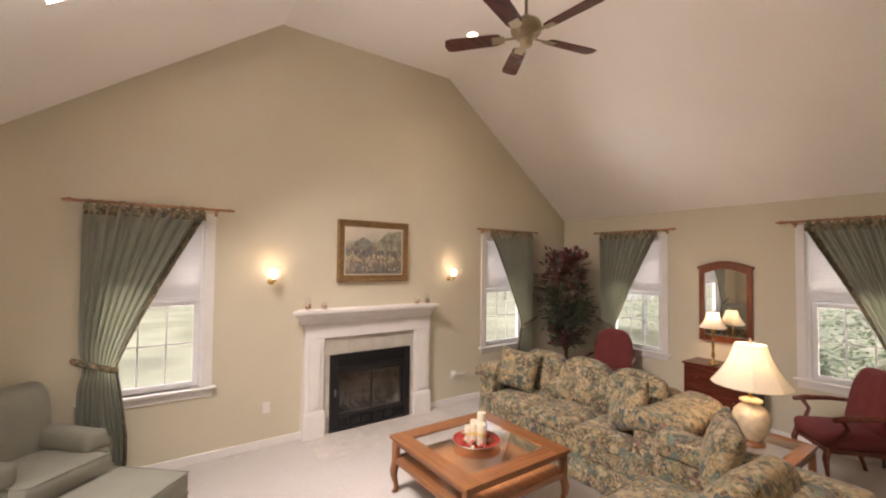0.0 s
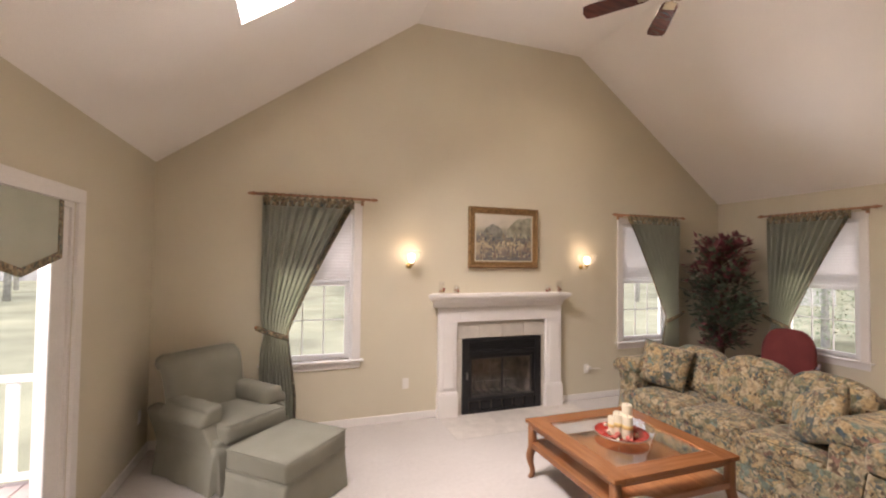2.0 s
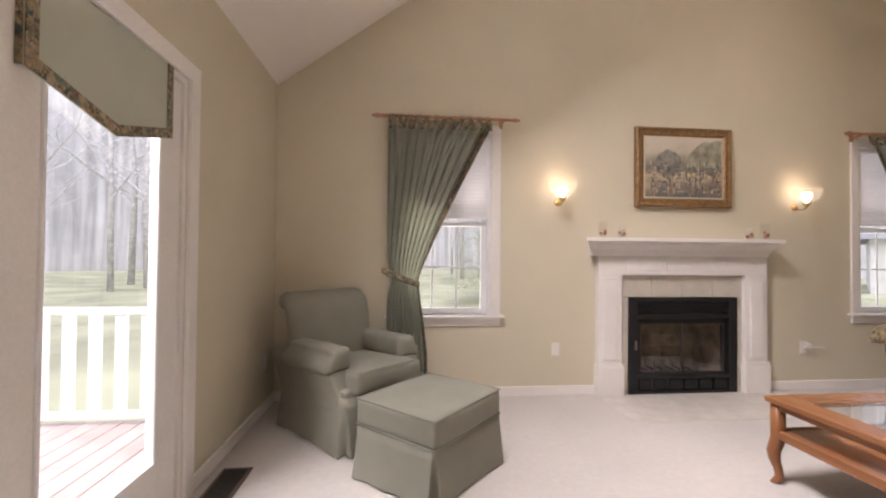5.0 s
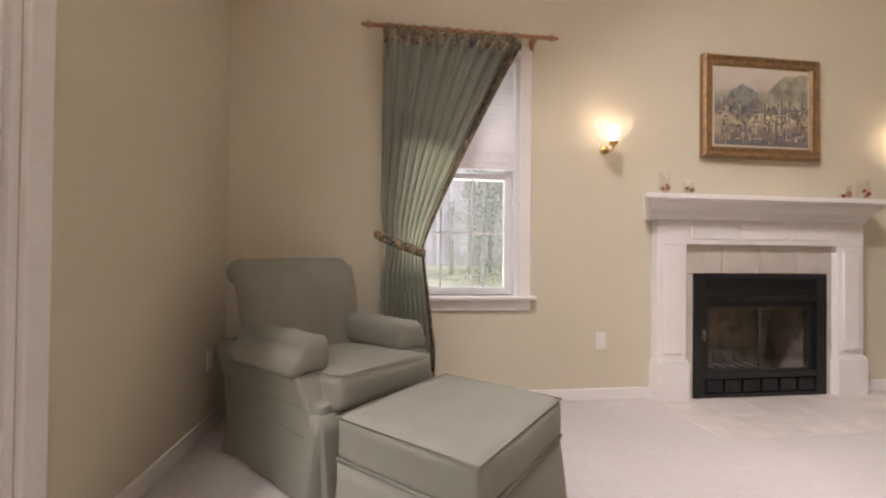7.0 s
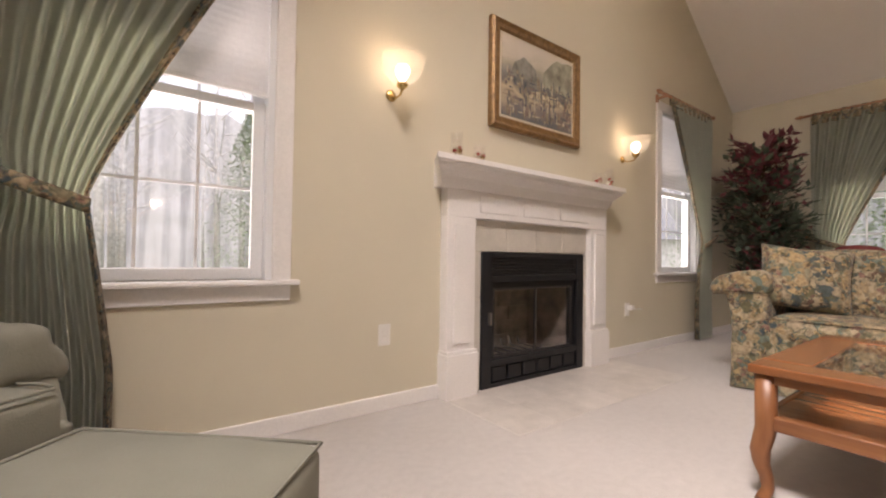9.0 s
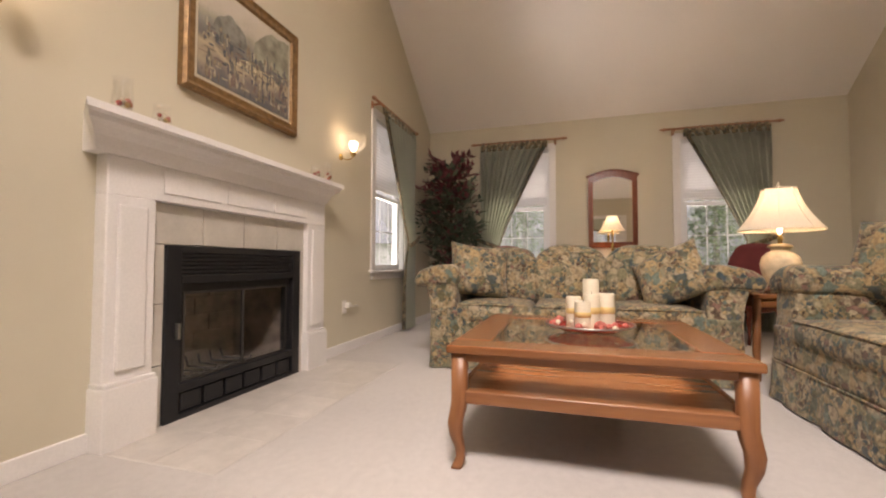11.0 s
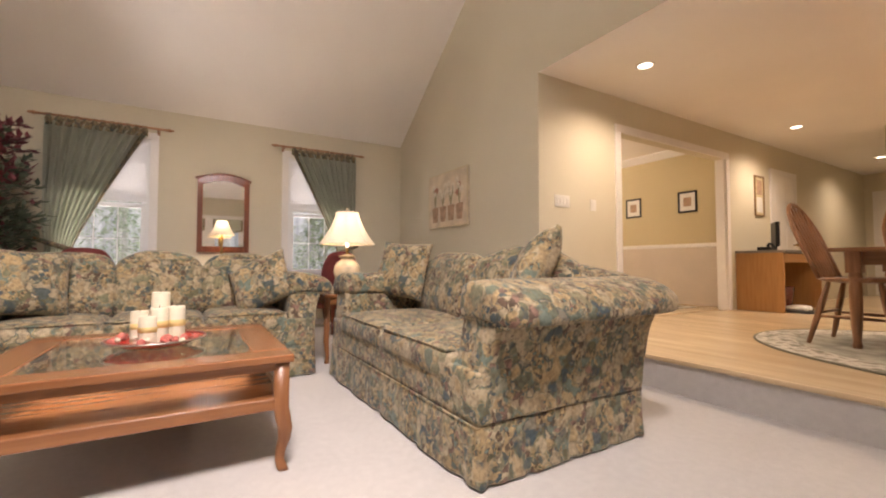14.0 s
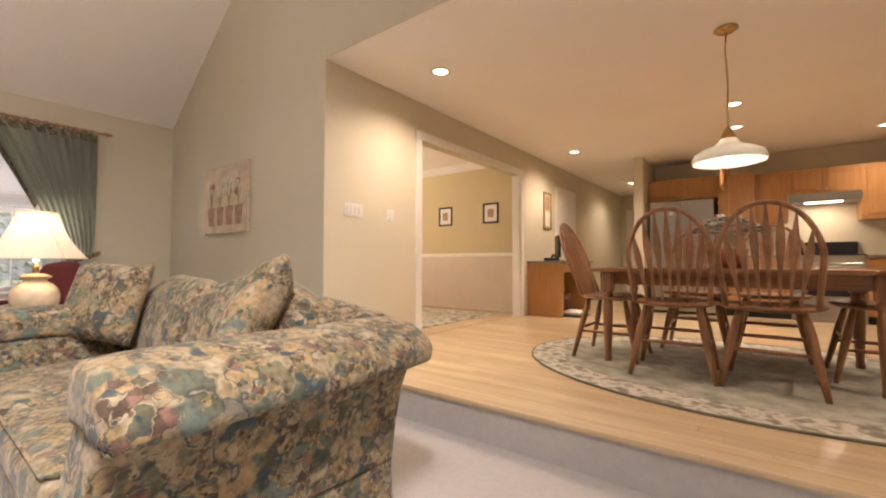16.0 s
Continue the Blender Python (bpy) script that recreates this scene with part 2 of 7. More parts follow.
TABLE_WOOD = wood("table_wood", (0.205, 0.076, 0.029), (0.30, 0.125, 0.049), 0.22, 0)
TABLE_WOOD_Y = wood("table_wood_crosswise", (0.205, 0.076, 0.029), (0.30, 0.125, 0.049), 0.22, 1)
TABLE_LEG = wood("table_leg_wood", (0.205, 0.076, 0.029), (0.30, 0.125, 0.049), 0.38, 2)
DINING_WOOD = wood("dining_wood", (0.20, 0.092, 0.045), (0.38, 0.19, 0.095), 0.3, 2)
DINING_TOP = wood("dining_top_wood", (0.17, 0.075, 0.035), (0.33, 0.16, 0.075), 0.22, 0)
CABINET = wood("cabinet_wood", (0.43, 0.205, 0.072), (0.52, 0.275, 0.105), 0.35, 2)
PLANK = wood("floor_plank_wood", (0.60, 0.445, 0.27), (0.72, 0.565, 0.37), 0.2, 0, 7.0, 0.10)
GOLD = plain("gilt_frame", (0.25, 0.145, 0.06), 0.45, 0.4, vary=0.3, scale=30, grain=90, relief=0.5)
BRASS = plain("brass", (0.62, 0.44, 0.18), 0.25, 0.9, vary=0.1, relief=0.05)
BLADE = wood("fan_blade_wood", (0.055, 0.014, 0.01), (0.12, 0.03, 0.02), 0.25, 0)
RED_CLOTH = plain("burgundy_upholstery", (0.17, 0.03, 0.03), 0.85, vary=0.15, scale=5, grain=400, relief=0.35)
CREAM_WAX = plain("cream_wax", (0.60, 0.53, 0.40), 0.5, vary=0.06, scale=20, relief=0.05)
RED_GLAZE = plain("red_glaze", (0.35, 0.03, 0.02), 0.2, vary=0.2, scale=12, relief=0.03)
POTPOURRI = plain("rose_potpourri", (0.45, 0.13, 0.10), 0.8, vary=0.5, scale=60, relief=0.4)
PANE = thin_glass("window_glass")
CLEAR = glass_mat("clear_glass")
MIRROR, _t, _b = nodes_of("mirror_glass", 0.02, 1.0)
_b.inputs["Base Color"].default_value = (0.88, 0.88, 0.86, 1)
SHADE_CELL = translucent("cellular_shade", (0.80, 0.79, 0.80), 0.16)
LAMP_SHADE = translucent("lamp_shade_cloth", (0.88, 0.79, 0.64), 0.12)
GINGER = plain("painted_ginger_jar", (0.66, 0.54, 0.37), 0.25, vary=0.22, scale=14, grain=40, relief=0.05)
PLASTIC = plain("white_plastic", (0.78, 0.75, 0.70), 0.4, vary=0.02, relief=0.02)
STEEL = plain("stainless_steel", (0.40, 0.385, 0.36), 0.28, 0.95, vary=0.08, relief=0.04)
BULB = glow("lit_bulb", (1.0, 0.88, 0.72), 3)
DOWN = glow("lit_downlight", (1.0, 0.86, 0.66), 3)


# ---- mesh helpers ----
def part(name, bm, material, parent=None, label="", smooth=False):
    me = bpy.data.meshes.new(name)
    bmesh.ops.recalc_face_normals(bm, faces=bm.faces[:])
    if smooth:
        for f in bm.faces:
            f.smooth = True
    bm.to_mesh(me)
    bm.free()
    me.materials.append(material)
    ob = new(name, me)
    if parent:
        ob.parent = parent
    if label:
        tagged(ob, label)
    return ob


def thing(name, m, label, category, group="", kind=""):
    ob = new(name)
    ob.empty_display_size = 0.1
    ob.matrix_world = m
    return tagged(ob, label, category, group, kind)


def box(x0, y0, z0, x1, y1, z1, bevel=0.0, seg=1, bm=None):
    """A box between two corners, with rounded edges if bevel is given, added to bm."""
    one = bmesh.new()
    bmesh.ops.create_cube(one, size=1)
    for v in one.verts:
        v.co = ((x0 + x1) / 2 + v.co.x * (x1 - x0), (y0 + y1) / 2 + v.co.y * (y1 - y0), (z0 + z1) / 2 + v.co.z * (z1 - z0))
    if bevel:
        bmesh.ops.bevel(one, geom=one.edges[:], offset=bevel, segments=seg, affect="EDGES", profile=0.6)
    if bm is None:
        return one
    return add(bm, one)


def add(bm, one, m=None):
    """Joins one into bm, moved by m."""
    me = bpy.data.meshes.new("tmp")
    if m is not None:
        one.transform(m)
    one.to_mesh(me)
    one.free()
    bm.from_mesh(me)
    bpy.data.meshes.remove(me)
    return bm


def lathe(profile, n=24, at=(0, 0, 0)):
    """A body of revolution round z from (radius, height) pairs."""
    bm = bmesh.new()
    rings = []
    for r, z in profile:
        if r < 1e-5:
            rings.append([bm.verts.new((at[0], at[1], at[2] + z))])
        else:
            rings.append([bm.verts.new((at[0] + r * math.cos(2 * math.pi * k / n), at[1] + r * math.sin(2 * math.pi * k / n), at[2] + z)) for k in range(n)])
    for a, b in zip(rings, rings[1:]):
        for k in range(n):
            q = [a[k % len(a)], a[(k + 1) % n % len(a)], b[(k + 1) % n % len(b)], b[k % len(b)]]
            q = list(dict.fromkeys(q))
            if len(q) > 2:
                bm.faces.new(q)
    return bm


def tube(points, radius, n=8, close=False, bm=None):
    """A round rod along points; radius is a number or one per point."""
    bm = bm or bmesh.new()
    pts = [Vector(p) for p in points]
    rad = radius if isinstance(radius, (list, tuple)) else [radius] * len(pts)
    rings = []
    side = None
    for i, p in enumerate(pts):
        a, b = pts[max(i - 1, 0)], pts[min(i + 1, len(pts) - 1)]
        if close:
            a, b = pts[i - 1], pts[(i + 1) % len(pts)]
        d = (b - a).normalized()
        if side is None:
            side = d.cross(Vector((0.31, 0.17, 0.93))).normalized()
        side = (side - d * side.dot(d)).normalized()
        up = d.cross(side)
        rings.append([bm.verts.new(p + rad[i] * (side * math.cos(2 * math.pi * k / n) + up * math.sin(2 * math.pi * k / n))) for k in range(n)])
    pairs = list(zip(rings, rings[1:])) + ([(rings[-1], rings[0])] if close else [])
    for a, b in pairs:
        for k in range(n):
            bm.faces.new((a[k], a[(k + 1) % n], b[(k + 1) % n], b[k]))
    if not close:
        bm.faces.new(rings[0])
        bm.faces.new(rings[-1])
    return bm


def prism(outline, y0, y1, bm=None):
    """An outline in (x, z) drawn out from y0 to y1."""
    bm = bm or bmesh.new()
    a = [bm.verts.new((x, y0, z)) for x, z in outline]
    b = [bm.verts.new((x, y1, z)) for x, z in outline]
    bm.faces.new(a)
    bm.faces.new(b[::-1])
    for k in range(len(a)):
        j = (k + 1) % len(a)
        bm.faces.new((a[k], a[j], b[j], b[k]))
    return bm


def soft(w, d, h, r, crown=0.0, n=10, sag=0.0, seed=0.0, wrinkle=0.0):
    """A stuffed block, w by d by h, centred, with round edges, a crowned top and slight wrinkles."""
    bm = bmesh.new()
    bmesh.ops.create_cube(bm, size=2)
    bmesh.ops.subdivide_edges(bm, edges=bm.edges[:], cuts=n, use_grid_fill=True)
    hx, hy, hz = w / 2, d / 2, h / 2
    for v in bm.verts:
        u = [math.copysign(1 - (1 - abs(c)) ** 1.5, c) for c in v.co]
        p = Vector((u[0] * hx, u[1] * hy, u[2] * hz))
        q = Vector((max(-hx + r, min(hx - r, p.x)), max(-hy + r, min(hy - r, p.y)), max(-hz + r, min(hz - r, p.z))))
        e = p - q
        if e.length > 1e-6:
            p = q + e.normalized() * r
        k = (1 - u[0] ** 2) * (1 - u[1] ** 2)
        p.z += crown * k * (1 if v.co.z > 0 else -0.35) - sag * k
        side = (1 - u[2] ** 2)
        p.y += math.copysign(crown * 0.35, p.y) * side * (1 - u[0] ** 2) * (abs(u[1]) > 0.9)
        if wrinkle:
            p += Vector((0, 0, 1)) * wrinkle * noise.noise(Vector((p.x * 5 + seed, p.y * 5, p.z * 5))) + Vector((1, 0.7, 0)) * wrinkle * 0.5 * noise.noise(Vector((p.x * 7, p.y * 7 + seed, p.z * 7)))
        v.co = p
    return bm


def pillow(w, h, thick, seed=0.0, n=14):
    """A square stuffed pillow lying in x and z, with pinched corners."""
    bm = bmesh.new()
    bmesh.ops.create_cube(bm, size=2)
    bmesh.ops.subdivide_edges(bm, edges=bm.edges[:], cuts=n, use_grid_fill=True)
    for v in bm.verts:
        a, b, c = v.co.x, v.co.z, v.co.y
        k = max(0.0, (1 - a ** 4)) ** 0.6 * max(0.0, (1 - b ** 4)) ** 0.6
        x = a * w / 2 * (1 - 0.07 * (1 - b * b))
        z = b * h / 2 * (1 - 0.07 * (1 - a * a))
        y = c * (0.012 + thick / 2 * k)
        y += 0.018 * k * noise.noise(Vector((x * 6 + seed, y * 3, z * 6)))
        v.co = (x, y, z + 0.012 * noise.noise(Vector((x * 4, seed, 0))))
    return bm


def roll(w, h, d, seed=0.0, wrinkle=0.006, n=28, m=16):
    """A padded roll along y with flat, softly rounded ends."""
    bm = bmesh.new()
    rings = []
    for i in range(m + 1):
        f = i / m
        y = -d / 2 + d * f
        e = min(y + d / 2, d / 2 - y)
        k = 1 - 0.10 * (1 - min(1, e / 0.035)) ** 2
        ring = []
        for j in range(n):
            q = 2 * math.pi * j / n
            x = math.copysign(abs(math.cos(q)) ** 0.8, math.cos(q)) * w / 2 * k
            z = math.copysign(abs(math.sin(q)) ** 0.85, math.sin(q)) * h / 2 * k
            o = wrinkle * noise.noise(Vector((x * 8 + seed, y * 6, z * 8)))
            ring.append(bm.verts.new((x + o, y, z + o - 0.012 * math.sin(math.pi * f))))
        rings.append(ring)
    for a, b in zip(rings, rings[1:]):
        for j in range(n):
            bm.faces.new((a[j], a[(j + 1) % n], b[(j + 1) % n], b[j]))
    for r in (rings[0], rings[-1]):
        c = bm.verts.new((sum(v.co.x for v in r) / n, r[0].co.y, sum(v.co.z for v in r) / n))
        for j in range(n):
            bm.faces.new((r[j], r[(j + 1) % n], c))
    return bm


# ---- structure ----
WEST, EAST, NORTH, SOUTH = -1.24, 6.24, 5.10, 0.04
EAVE, TOP, FLAT0, FLAT1 = 2.76, 4.65, 1.36, 3.67
KX, KFLOOR, KTOP, STEP = 3.07, 0.23, 2.74, 0.10
KWEST, KSOUTH, HALL = -3.2, -6.05, -9.2


def structure(name, bm, material, label="", category=""):
    return tagged(part(name, bm, material), label, category or name.split("_")[0], kind="structure")


def wall_with_holes(name, axis, at0, at1, u0, u1, z0, z1, holes, material, label):
    """An upright wall from u0 to u1 and z0 to z1, between at0 and at1 across, with rectangular openings (u, u, z, z)."""
    us = sorted({u0, u1, *(h[0] for h in holes), *(h[1] for h in holes)})
    zs = sorted({z0, z1, *(h[2] for h in holes), *(h[3] for h in holes)})
    bm = bmesh.new()
    for a, b in zip(us, us[1:]):
        for c, d in zip(zs, zs[1:]):
            if any(h[0] <= a and b <= h[1] and h[2] <= c and d <= h[3] for h in holes):
                continue
            if axis == "y":
                box(a, at0, c, b, at1, d, bm=bm)
            else:
                box(at0, a, c, at1, b, d, bm=bm)
    bmesh.ops.remove_doubles(bm, verts=bm.verts[:], dist=1e-4)
    return structure(name, bm, material, label, "wall")


def gable(name, y0, y1, z0, label):
    """The upper part of an end wall, up to the slopes and the flat of the ceiling."""
    bm = prism([(WEST, z0), (EAST, z0), (EAST, EAVE), (FLAT1, TOP), (FLAT0, TOP), (WEST, EAVE)], y0, y1)
    return structure(name, bm, WALL, label, "wall")


WIN_N = [(-0.17, 0.67), (4.38, 5.22)]
WIN_E = [(3.37, 4.21), (0.93, 1.77)]
WZ0, WZ1 = 0.74, 2.38
DOOR_Y0, DOOR_Y1, DOOR_Z = 1.58, 3.60, 2.17
wall_with_holes("wall_north", "y", NORTH, NORTH + 0.16, WEST - 0.16, EAST + 0.16, 0, EAVE,
                [(a, b, WZ0, WZ1) for a, b in WIN_N] + [(1.99, 3.02, 0.0, 0.86)], WALL, "pale beige painted wall behind the fireplace")
gable("wall_north_gable", NORTH, NORTH + 0.16, EAVE, "pale beige painted gable above the fireplace")
wall_with_holes("wall_east", "x", EAST, EAST + 0.16, SOUTH - 0.1, NORTH, 0, EAVE, [(a, b, WZ0, WZ1) for a, b in WIN_E], WALL, "pale beige painted wall with two windows")
wall_with_holes("wall_west", "x", WEST - 0.16, WEST, SOUTH, NORTH, 0, EAVE, [(DOOR_Y0, DOOR_Y1, 0.0, DOOR_Z)], WALL, "pale beige painted wall with a glazed double door")
structure("wall_south", box(KX, SOUTH - 0.12, 0, EAST, SOUTH, EAVE), WALL, "pale beige painted wall with a flower picture", "wall")
gable("wall_south_gable", SOUTH - 0.12, SOUTH, EAVE, "pale beige painted gable over the kitchen opening")
structure("wall_south_header", box(WEST, SOUTH - 0.0035, KTOP + 0.001, KX, SOUTH, EAVE), WALL, "painted wall edge over the kitchen opening", "wall")
structure("floor", box(WEST - 0.16, STEP - 0.3, -0.12, EAST + 0.16, NORTH + 0.16, 0.0), CARPET, "pale cream cut-pile carpet with soft tread marks", "floor")
structure("floor_step", box(KWEST, STEP - 0.02, 0.0, KX, STEP, KFLOOR - 0.03), CARPET, "pale carpeted riser up to the wooden floor", "step")
structure("step_nosing", box(KWEST, STEP - 0.10, KFLOOR - 0.03, KX, STEP + 0.02, KFLOOR + 0.004, 0.01, 2), PLANK, "light oak nosing along the step", "trim")


def slope(name, xa, za, xb, zb, hole=None):
    """A sloping ceiling slab between two eave lines, with an opening for the skylight."""
    d = Vector((xb - xa, 0, zb - za))
    n = Vector((-d.z, 0, d.x)).normalized() * (0.14 if d.x > 0 else -0.14)
    if n.z < 0:
        n = -n
    ys = sorted({SOUTH - 0.12, NORTH + 0.16, *(hole[2:] if hole else ())})
    ss = sorted({0.0, 1.0, *(hole[:2] if hole else ())})
    bm = bmesh.new()
    for a, b in zip(ss, ss[1:]):
        for c, e in zip(ys, ys[1:]):
            if hole and hole[0] <= a and b <= hole[1] and hole[2] <= c and e <= hole[3]:
                continue
            p = [Vector((xa, y, za)) + d * s for s, y in ((a, c), (b, c), (b, e), (a, e))]
            v = [bm.verts.new(q) for q in p] + [bm.verts.new(q + n) for q in p]
            for f in ((0, 1, 2, 3), (7, 6, 5, 4), (0, 4, 5, 1), (1, 5, 6, 2), (2, 6, 7, 3), (3, 7, 4, 0)):
                bm.faces.new([v[i] for i in f])
    bmesh.ops.remove_doubles(bm, verts=bm.verts[:], dist=1e-4)
    return structure(name, bm, CEIL, "cream painted sloping ceiling", "ceiling")


slope("ceiling_west_slope", WEST, EAVE, FLAT0, TOP, (0.355, 0.70, 2.42, 3.50))
slope("ceiling_east_slope", EAST, EAVE, FLAT1, TOP)
structure("ceiling", box(FLAT0, SOUTH - 0.12, TOP, FLAT1, NORTH + 0.16, TOP + 0.12), CEIL, "cream painted flat top of the vaulted ceiling", "ceiling")

# kitchen, hall and dining room shells
structure("kitchen_ceiling", box(KWEST - 0.12, HALL, KTOP, KX + 0.001, SOUTH - 0.004, KTOP + 0.1), CEIL, "cream painted flat kitchen ceiling", "ceiling")
OPEN_Y0, OPEN_Y1, OPEN_Z = -3.48, -1.19, 2.34
wall_with_holes("kitchen_wall_east", "x", KX, KX + 0.12, HALL, SOUTH - 0.12, KFLOOR - 0.05, KTOP + 0.1, [(OPEN_Y0, OPEN_Y1, KFLOOR - 0.05, OPEN_Z), ], WALL, "pale beige painted wall with a wide cased opening")
structure("kitchen_wall_south", box(KWEST, KSOUTH - 0.12, KFLOOR - 0.05, 1.74, KSOUTH, KTOP), WALL, "pale beige painted wall behind the kitchen cabinets", "wall")
structure("kitchen_wall_stub", box(1.70, KSOUTH, KFLOOR - 0.05, 1.84, -5.1, KTOP), WALL, "end of the painted wall beside the refrigerator", "wall")
structure("hall_wall_west", box(1.72, HALL, KFLOOR - 0.05, 1.84, KSOUTH - 0.12, KTOP), WALL, "painted hall wall", "wall")
structure("hall_wall_south", box(1.6, HALL - 0.12, KFLOOR - 0.05, KX + 0.12, HALL, KTOP), WALL, "painted end wall of the hall", "wall")
structure("kitchen_wall_west", box(KWEST - 0.12, KSOUTH, KFLOOR - 0.05, KWEST, SOUTH, KTOP + 0.1), WALL, "pale beige painted kitchen wall", "wall")
structure("kitchen_wall_north", box(KWEST - 0.12, SOUTH, -0.1, WEST - 0.16, SOUTH + 0.12, KTOP + 0.1), WALL, "short painted wall between kitchen and deck", "wall")
structure("kitchen_floor", box(KWEST - 0.12, HALL, KFLOOR - 0.12, KX + 0.14, STEP - 0.10, KFLOOR - 0.012), PLANK, "light oak strip floor", "floor")
DS = -3.86
structure("dining_floor", box(KX + 0.14, DS - 0.1, KFLOOR - 0.12, 8.6, -0.1, KFLOOR), PLANK, "light oak dining room floor", "floor")
structure("dining_wall_south", box(KX + 0.12, DS - 0.12, KFLOOR - 0.05, 8.7, DS, KTOP), WALL_TAN, "tan painted dining room wall", "wall")
structure("dining_wall_east", box(8.6, DS, KFLOOR - 0.05, 8.72, -0.1, KTOP), WALL_TAN, "tan painted dining room wall", "wall")
structure("dining_wall_north", box(KX + 0.12, -0.12, KFLOOR - 0.05, 8.6, -0.085, KTOP), WALL_TAN, "tan painted dining room wall", "wall")
structure("dining_ceiling", box(KX + 0.12, DS, KTOP, 8.72, -0.08, KTOP + 0.1), CEIL, "cream painted dining room ceiling", "ceiling")
structure("wainscot_trim", box(KX + 0.13, DS, KFLOOR, 8.6, DS + 0.012, KFLOOR + 0.9), WAINSCOT, "cream painted wainscot", "trim")
structure("chair_rail_trim", box(KX + 0.13, DS, KFLOOR + 0.9, 8.6, DS + 0.03, KFLOOR + 0.96, 0.006), TRIM, "cream painted chair rail", "trim")
structure("crown_trim", prism([(DS, KTOP), (DS, KTOP - 0.11), (DS + 0.02, KTOP - 0.10), (DS + 0.10, KTOP - 0.02), (DS + 0.10, KTOP)], 3.19, 8.6), TRIM, "cream crown moulding", "trim")
bpy.data.objects["crown_trim"].matrix_world = Matrix(((0, 1, 0, 0), (1, 0, 0, 0), (0, 0, 1, 0), (0, 0, 0, 1)))


def base_run(name, x0, y0, x1, y1, z=0.0):
    """A length of baseboard with a rounded top."""
    bm = box(min(x0, x1), min(y0, y1), z, max(x0, x1), max(y0, y1), z + 0.085, 0.005, 2)
    return structure(name, bm, TRIM, "white painted baseboard", "baseboard")


base_run("baseboard", WEST, NORTH - 0.015, 1.66, NORTH)
base_run("baseboard", 3.35, NORTH - 0.015, EAST, NORTH)
base_run("baseboard", EAST - 0.015, SOUTH + 0.015, EAST, NORTH - 0.015)
base_run("baseboard", WEST, 3.70, WEST + 0.015, NORTH - 0.015)
base_run("baseboard", WEST, 0.14, WEST + 0.015, 1.48)
base_run("baseboard", KX, SOUTH, EAST - 0.015, SOUTH + 0.015)
base_run("baseboard", KX - 0.015, -1.08, KX, SOUTH - 0.004, KFLOOR)


def casing(y0, y1, z0, z1, x, out=-1, w=0.09, name="door_casing"):
    """White moulded trim round an opening in a wall at x: two uprights and a head."""
    for a, b, c, d in ((y0 - w, y0, z0, z1), (y1, y1 + w, z0, z1), (y0 - w, y1 + w, z1, z1 + w)):
        bm = box(min(x, x + out * 0.022), a, c, max(x, x + out * 0.022), b, d, 0.006, 2)
        structure(name, bm, TRIM, "white painted door casing", "trim")


casing(OPEN_Y0, OPEN_Y1, KFLOOR, OPEN_Z, KX)
for q in (OPEN_Y0, OPEN_Y1 - 0.02):
    structure("door_jamb", box(KX + 0.001, q, KFLOOR, KX + 0.119, q + 0.02, OPEN_Z), TRIM, "white painted jamb", "trim")
casing(DOOR_Y0, DOOR_Y1, 0.0, DOOR_Z, WEST, 1)


